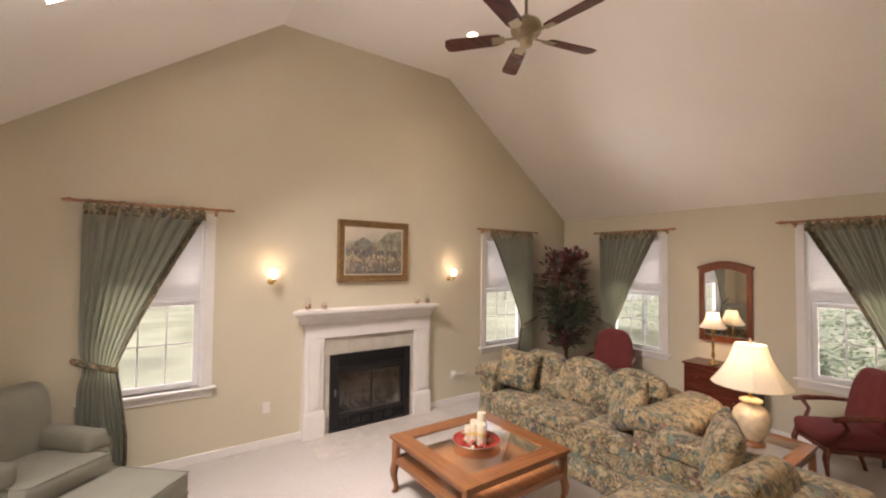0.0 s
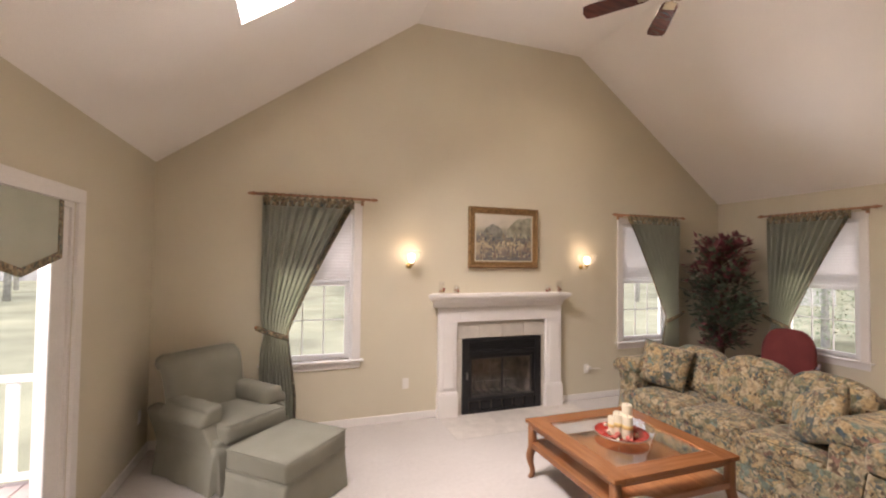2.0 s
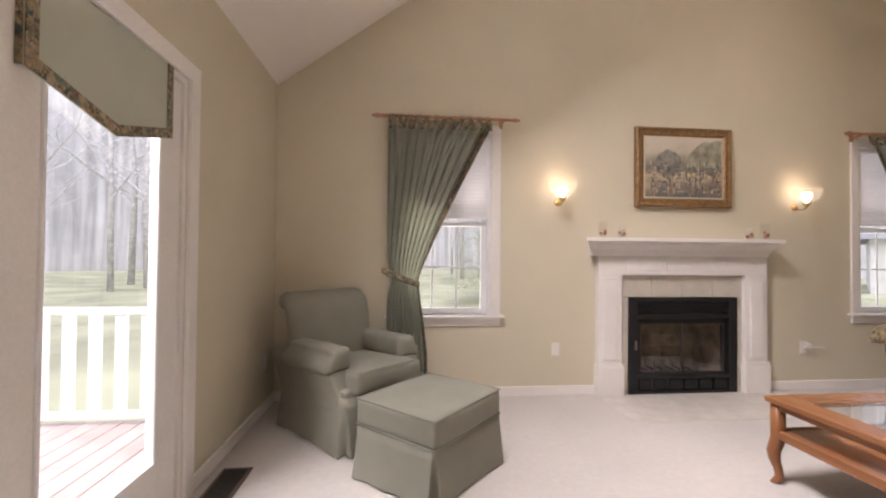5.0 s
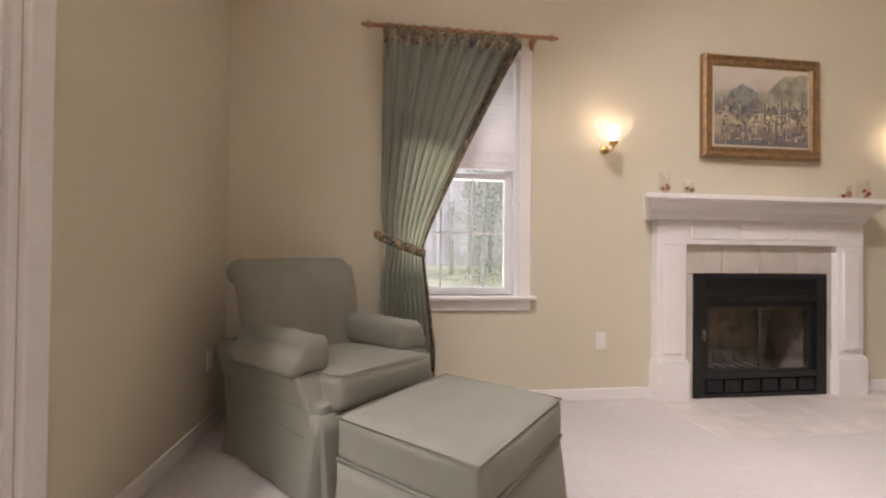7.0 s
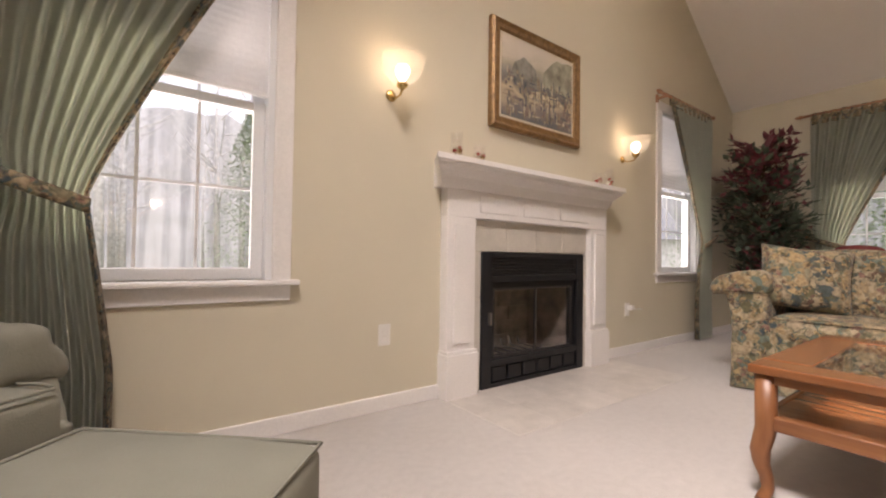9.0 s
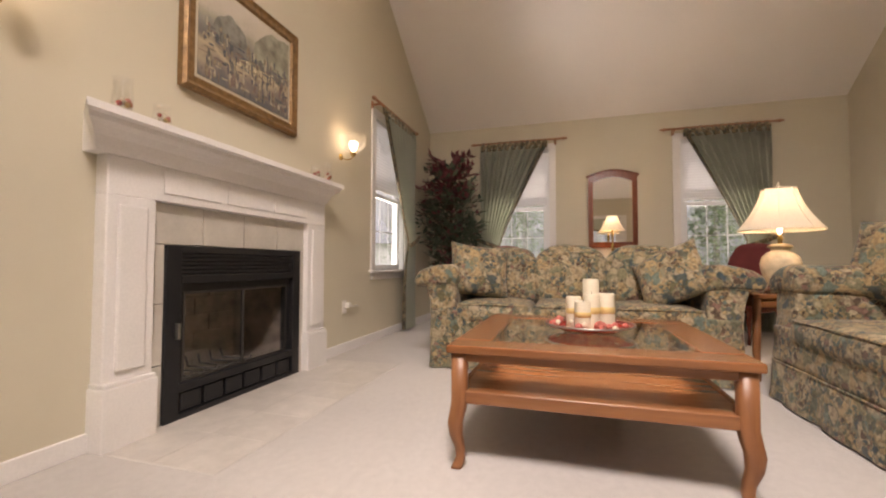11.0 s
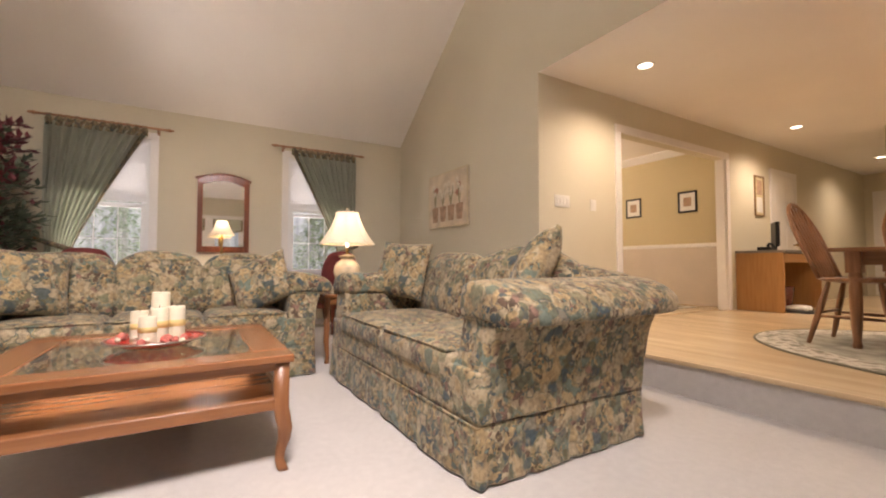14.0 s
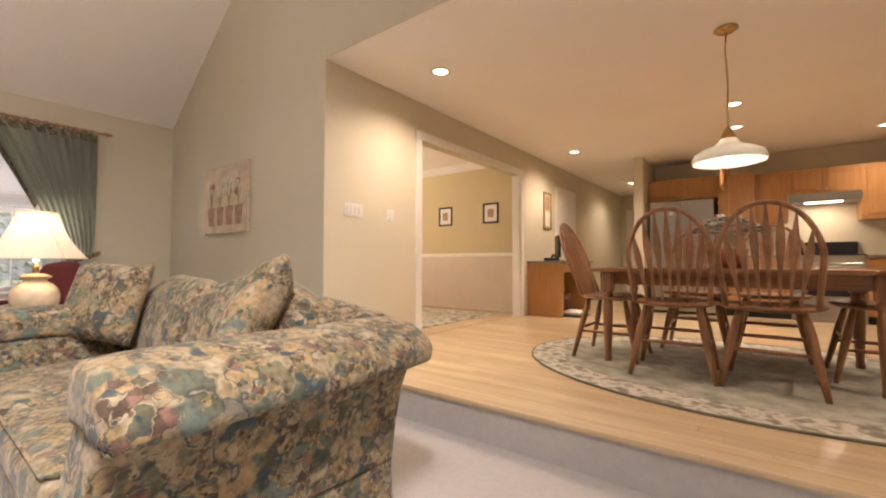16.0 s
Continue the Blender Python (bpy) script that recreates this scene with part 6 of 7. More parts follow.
WARM_SOFT = (1.0, 0.84, 0.64)
downlight(3.20, 4.0, TOP, 28, "living room recessed lights")
for x, y in ((2.45, -0.73), (2.47, -4.14), (0.41, -3.25), (0.43, -4.2), (-1.05, -5.2), (-1.4, -0.9), (2.4, -7.4)):
    downlight(x, y, KTOP, KITCHEN_W if y > -4.15 else KITCHEN_W * 0.6, "kitchen recessed lights")


# ---- dining area and kitchen ----
def dining_chair(m):
    c = thing("dining_chair", m, "oak arrow-back windsor dining chair", "chair", "dining chairs")
    st = lathe([(0, 0.425), (0.12, 0.424), (0.19, 0.43), (0.222, 0.442), (0.225, 0.455), (0.21, 0.462), (0.12, 0.455), (0, 0.45)], 28)
    for v in st.verts:
        v.co.x *= 1.02
        if v.co.y > 0:
            v.co.x *= 0.93
    part("seat", st, DINING_WOOD, c, smooth=True)

    def hoop(q):
        """The bow of the back, q from 0 to 1."""
        a = math.pi * q
        x = 0.215 * math.cos(a)
        if q < 0.12 or q > 0.88:
            e = (0.12 - q) / 0.12 if q < 0.12 else (q - 0.88) / 0.12
            x *= 1 - 0.16 * e
        z = 0.455 + 0.56 * max(0, math.sin(a)) ** 0.62
        return Vector((x, 0.165 + 0.19 * (z - 0.455) / 0.5, z))
    part("bow", tube([hoop(k / 32) for k in range(33)], 0.013, 8), DINING_WOOD, c, smooth=True)
    for k in range(7):
        fx = (k - 3) / 3
        x0, x1 = fx * 0.115, fx * 0.165
        qt = math.acos(max(-1, min(1, x1 / 0.215))) / math.pi
        top = hoop(qt)
        bot = Vector((x0, 0.165, 0.455))
        bm = bmesh.new()
        prof = [(0, 0.0055), (0.2, 0.0065), (0.36, 0.009), (0.52, 0.0155), (0.64, 0.019), (0.74, 0.0165), (0.87, 0.009), (0.97, 0.0045), (1, 0.004)]
        L = []
        for f, w in prof:
            p = bot.lerp(top, f)
            L.append([bm.verts.new(p + Vector((sx * w, sy * 0.006, 0))) for sx, sy in ((-1, -1), (1, -1), (1, 1), (-1, 1))])
        for a, b in zip(L, L[1:]):
            for i in range(4):
                bm.faces.new((a[i], a[(i + 1) % 4], b[(i + 1) % 4], b[i]))
        part("arrow_spindle", bm, DINING_WOOD, c)
    feet = {}
    for sx in (-1, 1):
        for sy in (-1, 1):
            a, b = Vector((sx * 0.13, sy * 0.13 , 0.43)), Vector((sx * 0.205, sy * 0.205 + 0.02 * sy, 0.0))
            feet[sx, sy] = (a, b)
            part("leg", tube([a.lerp(b, f) for f in (0, 0.15, 0.35, 0.5, 0.7, 1)], [0.014, 0.018, 0.022, 0.02, 0.018, 0.013], 10), DINING_WOOD, c, smooth=True)
    for p, q, f in (((-1, -1), (-1, 1), 0.55), ((1, -1), (1, 1), 0.55), ((-1, -1), (1, -1), 0.42), ((-1, 1), (1, 1), 0.5)):
        a, b = feet[p][0].lerp(feet[p][1], f), feet[q][0].lerp(feet[q][1], f)
        part("stretcher", tube([a, a.lerp(b, 0.5), b], [0.009, 0.013, 0.009], 8), DINING_WOOD, c, smooth=True)
    return c


RUGZ = KFLOOR + 0.012
TXC, TYC = 0.42, -1.80
first = dining_chair(pose(0.72, -1.28, RUGZ, 0, 0, 3))
first.scale = (1.26, 1.12, 1.13)
for x, y, a in ((0.16, -1.30, -3), (1.24, -1.60, -90), (-0.42, -1.86, 90), (0.70, -2.42, 180), (0.15, -2.42, 177)):
    copy_thing(first, pose(x, y, RUGZ, 0, 0, a))


def dining_table():
    t = thing("dining_table", pose(TXC, TYC, RUGZ), "oak rectangular dining table with turned legs", "dining table")
    a, b, h = 0.92, 0.53, 0.75
    for k in range(5):
        y = -b + k * 2 * b / 5
        part("top_board", box(-a, y, h - 0.03, a, y + 2 * b / 5 - 0.001, h, 0.003), DINING_TOP, t)
    for s in (-1, 1):
        part("apron", box(-a + 0.16, s * (b - 0.10) - 0.01, h - 0.13, a - 0.16, s * (b - 0.10) + 0.01, h - 0.03), DINING_TOP, t)
        part("apron", box(s * (a - 0.14) - 0.01, -b + 0.13, h - 0.13, s * (a - 0.14) + 0.01, b - 0.13, h - 0.03), DINING_TOP, t)
        for q in (-1, 1):
            bm = lathe([(0, 0), (0.025, 0), (0.03, 0.02), (0.024, 0.05), (0.034, 0.2), (0.04, 0.42), (0.034, 0.5), (0.044, 0.53), (0.036, 0.56), (0, 0.56)], 18, (s * (a - 0.13), q * (b - 0.09), 0))
            box(s * (a - 0.13) - 0.045, q * (b - 0.09) - 0.045, 0.56, s * (a - 0.13) + 0.045, q * (b - 0.09) + 0.045, h - 0.03, 0.004, bm=bm)
            part("leg", bm, DINING_WOOD, t, smooth=False)


dining_table()


def rug_mat():
    m, t, b = nodes_of("oval_rug", 0.95)
    n1 = tex(t, "ShaderNodeTexNoise", 10, 2)
    v = tex(t, "ShaderNodeTexVoronoi", 9, 2)
    r = ramp(t, n1.outputs["Fac"], [(0.36, (0.20, 0.195, 0.15)), (0.44, (0.33, 0.30, 0.24)), (0.5, (0.56, 0.52, 0.45)), (0.56, (0.60, 0.56, 0.49)), (0.62, (0.36, 0.34, 0.28))])
    q = ramp(t, v.outputs["Distance"], [(0.15, (0.6, 0.55, 0.5)), (0.4, (1, 1, 1))])
    o = mix(t, 0.7, r.outputs[0], q.outputs[0], "MULTIPLY")
    link(t, o.outputs[0], b.inputs["Base Color"])
    f = tex(t, "ShaderNodeTexNoise", 300, 2)
    bump(t, b, f.outputs["Fac"], 0.5, 0.005)
    return m


def oval(a, b, z0, z1, n=72):
    bm = lathe([(0, z0), (1, z0), (1, z1), (0, z1)], n)
    for v in bm.verts:
        v.co.x, v.co.y = v.co.x * a, v.co.y * b
    return bm


rug = thing("oval_rug", pose(0.25, -1.68, KFLOOR), "oval sage and cream floral area rug", "rug")
RUG = rug_mat()
part("field", oval(1.40, 0.98, 0.0, 0.0115), plain("rug_field", (0.37, 0.36, 0.30), 0.95, vary=0.35, scale=7, grain=300, relief=0.4), rug)
part("border", oval(1.68, 1.24, 0.0, 0.010), RUG, rug, "cream floral border")
part("binding", tube([(1.68 * math.cos(q), 1.24 * math.sin(q), 0.006) for q in [2 * math.pi * k / 90 for k in range(90)]], 0.009, 6, True), plain("rug_binding", (0.17, 0.16, 0.11), 0.95), rug, "dark green bound edge", smooth=True)


def pendant():
    p = thing("pendant_lamp", pose(0.38, -1.45, KTOP), "brass pendant lamp with a lit milk-glass shade", "pendant lamp")
    part("canopy", lathe([(0, 0), (0.075, 0), (0.078, -0.012), (0.05, -0.03), (0, -0.032)], 24), BRASS, p, smooth=True)
    part("cord", tube([(0, 0, -0.03), (0.008, 0, -0.15), (-0.004, 0, -0.4), (0, 0, -0.75)], 0.006, 6), BRASS, p, smooth=True)
    part("cap", lathe([(0, -0.73), (0.02, -0.735), (0.03, -0.76), (0.05, -0.80), (0.055, -0.83), (0, -0.83)], 20), BRASS, p, smooth=True)
    prof = [(0.05, -0.81), (0.07, -0.84), (0.10, -0.865), (0.16, -0.885), (0.215, -0.92), (0.23, -0.96), (0.225, -0.985), (0.218, -0.96), (0.20, -0.925), (0.15, -0.895), (0.09, -0.872), (0.06, -0.85)]
    part("glass_shade", lathe(prof, 36), OPALISH, p, "milk glass shade", smooth=True)
    part("bulb", lathe([(0, -0.83), (0.015, -0.85), (0.035, -0.91), (0.03, -0.945), (0, -0.96)], 14), BULB, p, smooth=True)
    lamp("pendant_light", "POINT", pose(0.38, -1.45, KTOP - 1.0), 6, WARM_SOFT, 0.08)


OPALISH = translucent("milk_glass", (0.74, 0.74, 0.70), 0.3, 0.15)
pendant()

# flowers on the table
vase = thing("flower_bowl", pose(0.42, -1.78, RUGZ + 0.75), "low planter of white and purple flowers", "flowers")
part("planter", lathe([(0, 0), (0.10, 0), (0.12, 0.03), (0.14, 0.15), (0.13, 0.15), (0, 0.14)], 20), MAHOG, vase, smooth=True)
rng = random.Random(3)
fl = {"white": bmesh.new(), "purple": bmesh.new(), "green": bmesh.new()}
for k in range(300):
    q, rr = rng.uniform(0, 6.28), 0.24 * math.sqrt(rng.random())
    z = 0.24 + 0.15 * (1 - (rr / 0.26) ** 2) + rng.uniform(-0.03, 0.03)
    cc = Vector((rr * math.cos(q), rr * 0.6 * math.sin(q), z))
    kind = "green" if k % 3 == 0 else ("purple" if k % 5 == 0 else "white")
    for i in range(5):
        a = i * 1.257 + k
        d = Vector((math.cos(a), math.sin(a), rng.uniform(-0.1, 0.6))).normalized() * rng.uniform(0.026, 0.042)
        s = d.cross(Vector((0, 0, 1))).normalized() * 0.014
        vs = [fl[kind].verts.new(p) for p in (cc, cc + d * 0.6 + s, cc + d, cc + d * 0.6 - s)]
        fl[kind].faces.new(vs)
for n_, c_ in (("white", (0.82, 0.76, 0.76)), ("purple", (0.34, 0.09, 0.26)), ("green", (0.13, 0.20, 0.06))):
    tagged(part("bloom", fl[n_], plain(n_ + "_petal", c_, 0.7), vase, n_ + " blooms" if n_ != "green" else "green leaves"), kind="stuff")


def shaker_door(parent, x0, x1, z0, z1, y, knob):
    """A framed cabinet door in the plane y, towards +y."""
    bm = bmesh.new()
    r = 0.055
    for a, b, c, d in ((x0, x0 + r, z0, z1), (x1 - r, x1, z0, z1), (x0 + r, x1 - r, z0, z0 + r), (x0 + r, x1 - r, z1 - r, z1)):
        box(a, y, c, b, y + 0.02, d, 0.003, bm=bm)
    d = part("door", bm, CABINET, parent)
    part("panel", box(x0 + r, y, z0 + r, x1 - r, y + 0.012, z1 - r, 0.004), CABINET, d)
    part("knob", tube([(knob, y + 0.02, z0 + 0.06 if z0 > 1 else z1 - 0.06), (knob, y + 0.04, z0 + 0.06 if z0 > 1 else z1 - 0.06)], 0.012, 8), STEEL, d)


def upper(x0, x1, z0, z1, depth=0.33, doors=2):
    c = thing("wall_cabinet", pose(0, KSOUTH, 0), "honey maple wall cabinet with framed doors", "cabinet", "wall cabinets")
    part("body", box(x0 + 0.001, 0.0, z0, x1 - 0.001, depth, z1), CABINET, c)
    w = (x1 - x0) / doors
    for k in range(doors):
        a = x0 + k * w
        shaker_door(c, a + 0.006, a + w - 0.006, z0 + 0.008, z1 - 0.02, depth, a + (w - 0.04 if k % 2 == 0 else 0.04))
    part("cornice", prism([(depth - 0.02, z1), (depth + 0.03, z1), (depth + 0.05, z1 + 0.05), (depth - 0.02, z1 + 0.05)], x0, x1), CABINET, c)
    o = c.children[-1]
    o.data.transform(Matrix(((0, 1, 0, 0), (1, 0, 0, 0), (0, 0, 1, 0), (0, 0, 0, 1))))


def lower(x0, x1, doors=2):
    c = thing("base_cabinet", pose(0, KSOUTH, KFLOOR), "honey maple base cabinet with framed doors", "cabinet", "base cabinets")
    part("body", box(x0 + 0.001, 0.0, 0.10, x1 - 0.001, 0.60, 0.865), CABINET, c)
    part("toe_kick", box(x0 + 0.001, 0.0, 0.0, x1 - 0.001, 0.54, 0.10), BLACK, c)
    w = (x1 - x0) / doors
    for k in range(doors):
        a = x0 + k * w
        shaker_door(c, a + 0.006, a + w - 0.006, 0.12, 0.68, 0.60, a + (w - 0.04 if k % 2 == 0 else 0.04))
        dr = part("drawer", box(a + 0.006, 0.60, 0.70, a + w - 0.006, 0.62, 0.85, 0.004), CABINET, c)
        part("knob", tube([(a + w / 2, 0.62, 0.775), (a + w / 2, 0.64, 0.775)], 0.012, 8), STEEL, dr)


UZ1 = 2.37
upper(0.72, 1.69, 2.03, UZ1, 0.60, 2)
upper(0.27, 0.72, 1.62, UZ1, 0.58, 1)
upper(-0.12, 0.27, 1.62, UZ1, 0.33, 1)
upper(-0.88, -0.12, 2.0, UZ1, 0.33, 2)
upper(-1.42, -0.88, 1.62, UZ1, 0.33, 1)
upper(-2.30, -1.42, 1.62, UZ1, 0.33, 2)
upper(-3.18, -2.30, 1.62, UZ1, 0.33, 2)
lower(-0.12, 0.70, 2)
lower(-1.70, -0.88, 2)
lower(-2.52, -1.70, 2)
lower(-3.19, -2.52, 1)
COUNTER = plain("grey_countertop", (0.22, 0.20, 0.18), 0.3, vary=0.2, scale=20, grain=90)
for a, b in ((-0.12, 0.72), (-3.19, -0.88)):
    ct = tagged(part("worktop", box(a, KSOUTH + 0.001, KFLOOR + 0.865, b, KSOUTH + 0.64, KFLOOR + 0.905, 0.006, 2), COUNTER), "dark laminate kitchen worktop", "worktop")
hood = thing("range_hood", pose(-0.50, KSOUTH, 1.88), "grey steel under-cabinet range hood, lit", "range hood")
part("body", prism([(-0.38, 0.0), (0.38, 0.0), (0.38, 0.115), (-0.38, 0.115)], 0.0, 0.48), STEEL, hood)
part("lens", box(-0.2, 0.25, -0.004, 0.2, 0.42, 0.0), DOWN, hood)
lamp("hood_light", "AREA", look((-0.50, KSOUTH + 0.33, 1.86), (-0.5, KSOUTH + 0.25, 0)), 2.5, WARM_SOFT, 0.3)
rg = thing("kitchen_range", pose(-0.50, KSOUTH, KFLOOR), "black and steel electric range", "stove")
part("body", box(-0.375, 0.0, 0.0, 0.375, 0.62, 0.90, 0.005), STEEL, rg)
part("cooktop", box(-0.375, 0.0, 0.901, 0.375, 0.63, 0.915, 0.003), BLACK, rg)
part("control_panel", box(-0.375, 0.0, 0.916, 0.375, 0.07, 1.10, 0.006), BLACK, rg)
od = part("oven_door", box(-0.35, 0.62, 0.22, 0.35, 0.645, 0.80, 0.006), STEEL, rg)
part("oven_window", box(-0.25, 0.645, 0.35, 0.25, 0.65, 0.65, 0.003), BLACK, od)
part("handle", tube([(-0.3, 0.675, 0.74), (0.3, 0.675, 0.74)], 0.012, 8), STEEL, od)
fr = thing("refrigerator", pose(1.20, KSOUTH + 0.02, KFLOOR), "stainless steel french-door refrigerator", "refrigerator")
part("body", box(-0.445, 0, 0.02, 0.445, 0.70, 1.76, 0.006), BLACK, fr)
for a, b, k in ((-0.44, -0.004, -0.05), (0.004, 0.44, 0.05)):
    d_ = part("door", box(a, 0.70, 0.62, b, 0.77, 1.77, 0.012, 2), STEEL, fr)
    part("handle", tube([(k, 0.80, 0.75), (k, 0.82, 0.80), (k, 0.82, 1.45), (k, 0.80, 1.50)], 0.011, 8), STEEL, d_)
fd = part("freezer_drawer", box(-0.44, 0.70, 0.04, 0.44, 0.77, 0.605, 0.012, 2), STEEL, fr)
part("handle", tube([(-0.3, 0.82, 0.54), (0.3, 0.82, 0.54)], 0.011, 8), STEEL, fd)
part("note", box(0.10, 0.771, 1.55, 0.16, 0.773, 1.60), PLASTIC, fr)

# desk by the opening
dk = thing("built_in_desk", pose(KX - 0.002, -3.72, KFLOOR), "honey maple built-in desk with a knee space", "desk")
part("side_panel", box(-0.56, -0.03, 0, -0.001, 0.0, 0.79), CABINET, dk)
part("side_panel", box(-0.56, -1.25, 0, -0.001, -1.22, 0.79), CABINET, dk)
part("drawer", box(-0.56, -1.22, 0.66, -0.54, -0.03, 0.78, 0.004), CABINET, dk)
part("back_panel", box(-0.02, -1.22, 0, -0.001, -0.03, 0.79), CABINET, dk)
part("desktop", box(-0.60, -1.27, 0.79, -0.001, 0.02, 0.825, 0.006, 2), COUNTER, dk)
mon = thing("computer_monitor", pose(KX - 0.32, -4.16, KFLOOR + 0.825, 0, 0, -60), "black flat monitor on a desk stand", "monitor")
part("screen", box(-0.17, -0.02, 0.06, 0.17, 0.03, 0.40, 0.008, 2), BLACK, mon)
part("stand", box(-0.03, -0.01, 0.0, 0.03, 0.03, 0.1), BLACK, mon)
part("foot", box(-0.1, -0.07, 0, 0.1, 0.08, 0.012, 0.004), BLACK, mon)
ph = thing("telephone", pose(KX - 0.30, -3.92, KFLOOR + 0.825), "black telephone with a handset", "telephone")
part("base", box(-0.08, -0.09, 0, 0.08, 0.09, 0.05, 0.01, 2), BLACK, ph)
part("handset", tube([(-0.05, -0.08, 0.06), (-0.05, -0.03, 0.09), (-0.05, 0.04, 0.09), (-0.05, 0.09, 0.06)], 0.018, 8), BLACK, ph, smooth=True)
bk = thing("waste_basket", pose(KX - 0.30, -4.35, KFLOOR), "dark red waste basket under the desk", "basket")
part("body", lathe([(0, 0), (0.11, 0), (0.15, 0.32), (0.145, 0.32), (0.105, 0.012), (0, 0.012)], 20), MAHOG, bk, smooth=True)
sh = thing("slippers", pose(KX - 0.62, -4.05, KFLOOR), "pale slippers on a dark mat", "shoes")
part("mat", box(-0.16, -0.25, 0, 0.2, 0.2, 0.012, 0.004), BLACK, sh)
for y in (-0.05, 0.08):
    s_ = soft(0.24, 0.09, 0.07, 0.033, 0.01, 6)
    s_.transform(Matrix.Translation((0.02, y, 0.048)))
    part("slipper", s_, PLASTIC, sh, smooth=True)
cal = thing("wall_calendar", pose(KX - 0.003, -4.47, 1.90, 0, 0, -90), "wooden framed message board with paper", "wall board")
frame_bars(cal, 0.30, 0.62, 0.03, 0.02, GOLD)
part("board", box(-0.12, -0.008, -0.28, 0.12, -0.001, 0.28), WALL_TAN, cal)
part("paper", box(-0.09, -0.011, -0.25, 0.09, -0.0085, -0.02), PLASTIC, cal)
part("photo", box(-0.08, -0.011, 0.02, 0.08, -0.0085, 0.24), CLAY, cal)


def panel_door(m, w, h, label):
    d = thing("door_2", m, label, "door", kind="structure")
    part("leaf", box(-w / 2, -0.02, 0.005, w / 2, -0.001, h, 0.002), TRIM, d)
    for sx in (-1, 1):
        for z0, z1 in ((0.15, 0.75), (0.85, 1.5), (1.6, h - 0.12)):
            part("door_panel", box(min(sx * 0.05, sx * (w / 2 - 0.1)), -0.027, z0, max(sx * 0.05, sx * (w / 2 - 0.1)), -0.0195, z1, 0.006, 2), TRIM, d)
    for a, b, c, e in ((-w / 2 - 0.09, -w / 2, 0, h), (w / 2, w / 2 + 0.09, 0, h), (-w / 2 - 0.09, w / 2 + 0.09, h, h + 0.09)):
        part("casing", box(a, -0.03, c, b, -0.001, e, 0.005, 2), TRIM, d)
    part("knob", lathe([(0, 0), (0.012, 0), (0.01, 0.03), (0.026, 0.045), (0.022, 0.06), (0, 0.065)], 14, (0, 0, 0)), BRASS, d, smooth=True).matrix_basis = pose(w / 2 - 0.07, -0.02, 0.95, 90)


panel_door(pose(KX, -5.30, KFLOOR, 0, 0, -90), 0.76, 2.05, "white panelled pantry door")
panel_door(pose(2.45, HALL, KFLOOR, 0, 0, 180), 0.80, 2.05, "white panelled hall door")
bpy.data.objects["door_2.001"].name = "door_3"


def small_print(x, z):
    p = thing("framed_print", pose(x, DS, z, 0, 0, 180), "small floral print in a black frame", "picture", "dining room prints")
    frame_bars(p, 0.30, 0.34, 0.03, 0.02, BLACK)
    part("mount", box(-0.13, -0.006, -0.15, 0.13, -0.001, 0.15), PLASTIC, p)
    part("print", box(-0.06, -0.008, -0.07, 0.06, -0.0065, 0.07), CLAY, p)


small_print(4.75, 1.86)
small_print(3.80, 1.86)
dr_ = tagged(part("dining_room_rug", box(3.5, -3.5, KFLOOR, 7.0, -1.2, KFLOOR + 0.012, 0.004), RUG), "patterned wool rug in the dining room", "rug")
lamp("dining_room_light", "POINT", pose(5.5, -2.0, KTOP - 0.5), 38, WARM_SOFT, 0.15)


# ---- outdoors ----
GRASS = plain("winter_lawn", (0.40, 0.405, 0.28), 0.95, vary=0.3, scale=0.4, grain=12, relief=0.5)
gbm = bmesh.new()
N_ = 40
grid = [[gbm.verts.new((math.copysign(abs(i / N_ * 2 - 1) ** 3 * 400, i - N_ / 2) + 2, math.copysign(abs(j / N_ * 2 - 1) ** 3 * 400, j - N_ / 2) + 2, -0.75)) for j in range(N_ + 1)] for i in range(N_ + 1)]
for i in range(N_):
    for j in range(N_):
        gbm.faces.new((grid[i][j], grid[i + 1][j], grid[i + 1][j + 1], grid[i][j + 1]))
structure("ground", gbm, GRASS, "pale late-winter lawn round the house", "ground")
DECKM = plain("deck_stain", (0.56, 0.46, 0.43), 0.7, vary=0.15, scale=4, grain=60, random_by=0.12)
deck = thing("deck", pose(0, 0, 0), "reddish stained timber deck outside the door", "deck", kind="structure")
for k in range(19):
    x = WEST - 0.20 - (k + 1) * 0.145
    part("deck_board", box(x, 0.3, -0.10, x + 0.138, 4.9, -0.06, 0.004), DECKM, deck)
part("joist", box(-4.15, 0.35, -0.74, -1.45, 0.45, -0.10), DECKM, deck)
part("joist", box(-4.15, 4.75, -0.74, -1.45, 4.85, -0.10), DECKM, deck)
RAILP = plain("white_railing", (0.8, 0.8, 0.8), 0.4, vary=0.03)
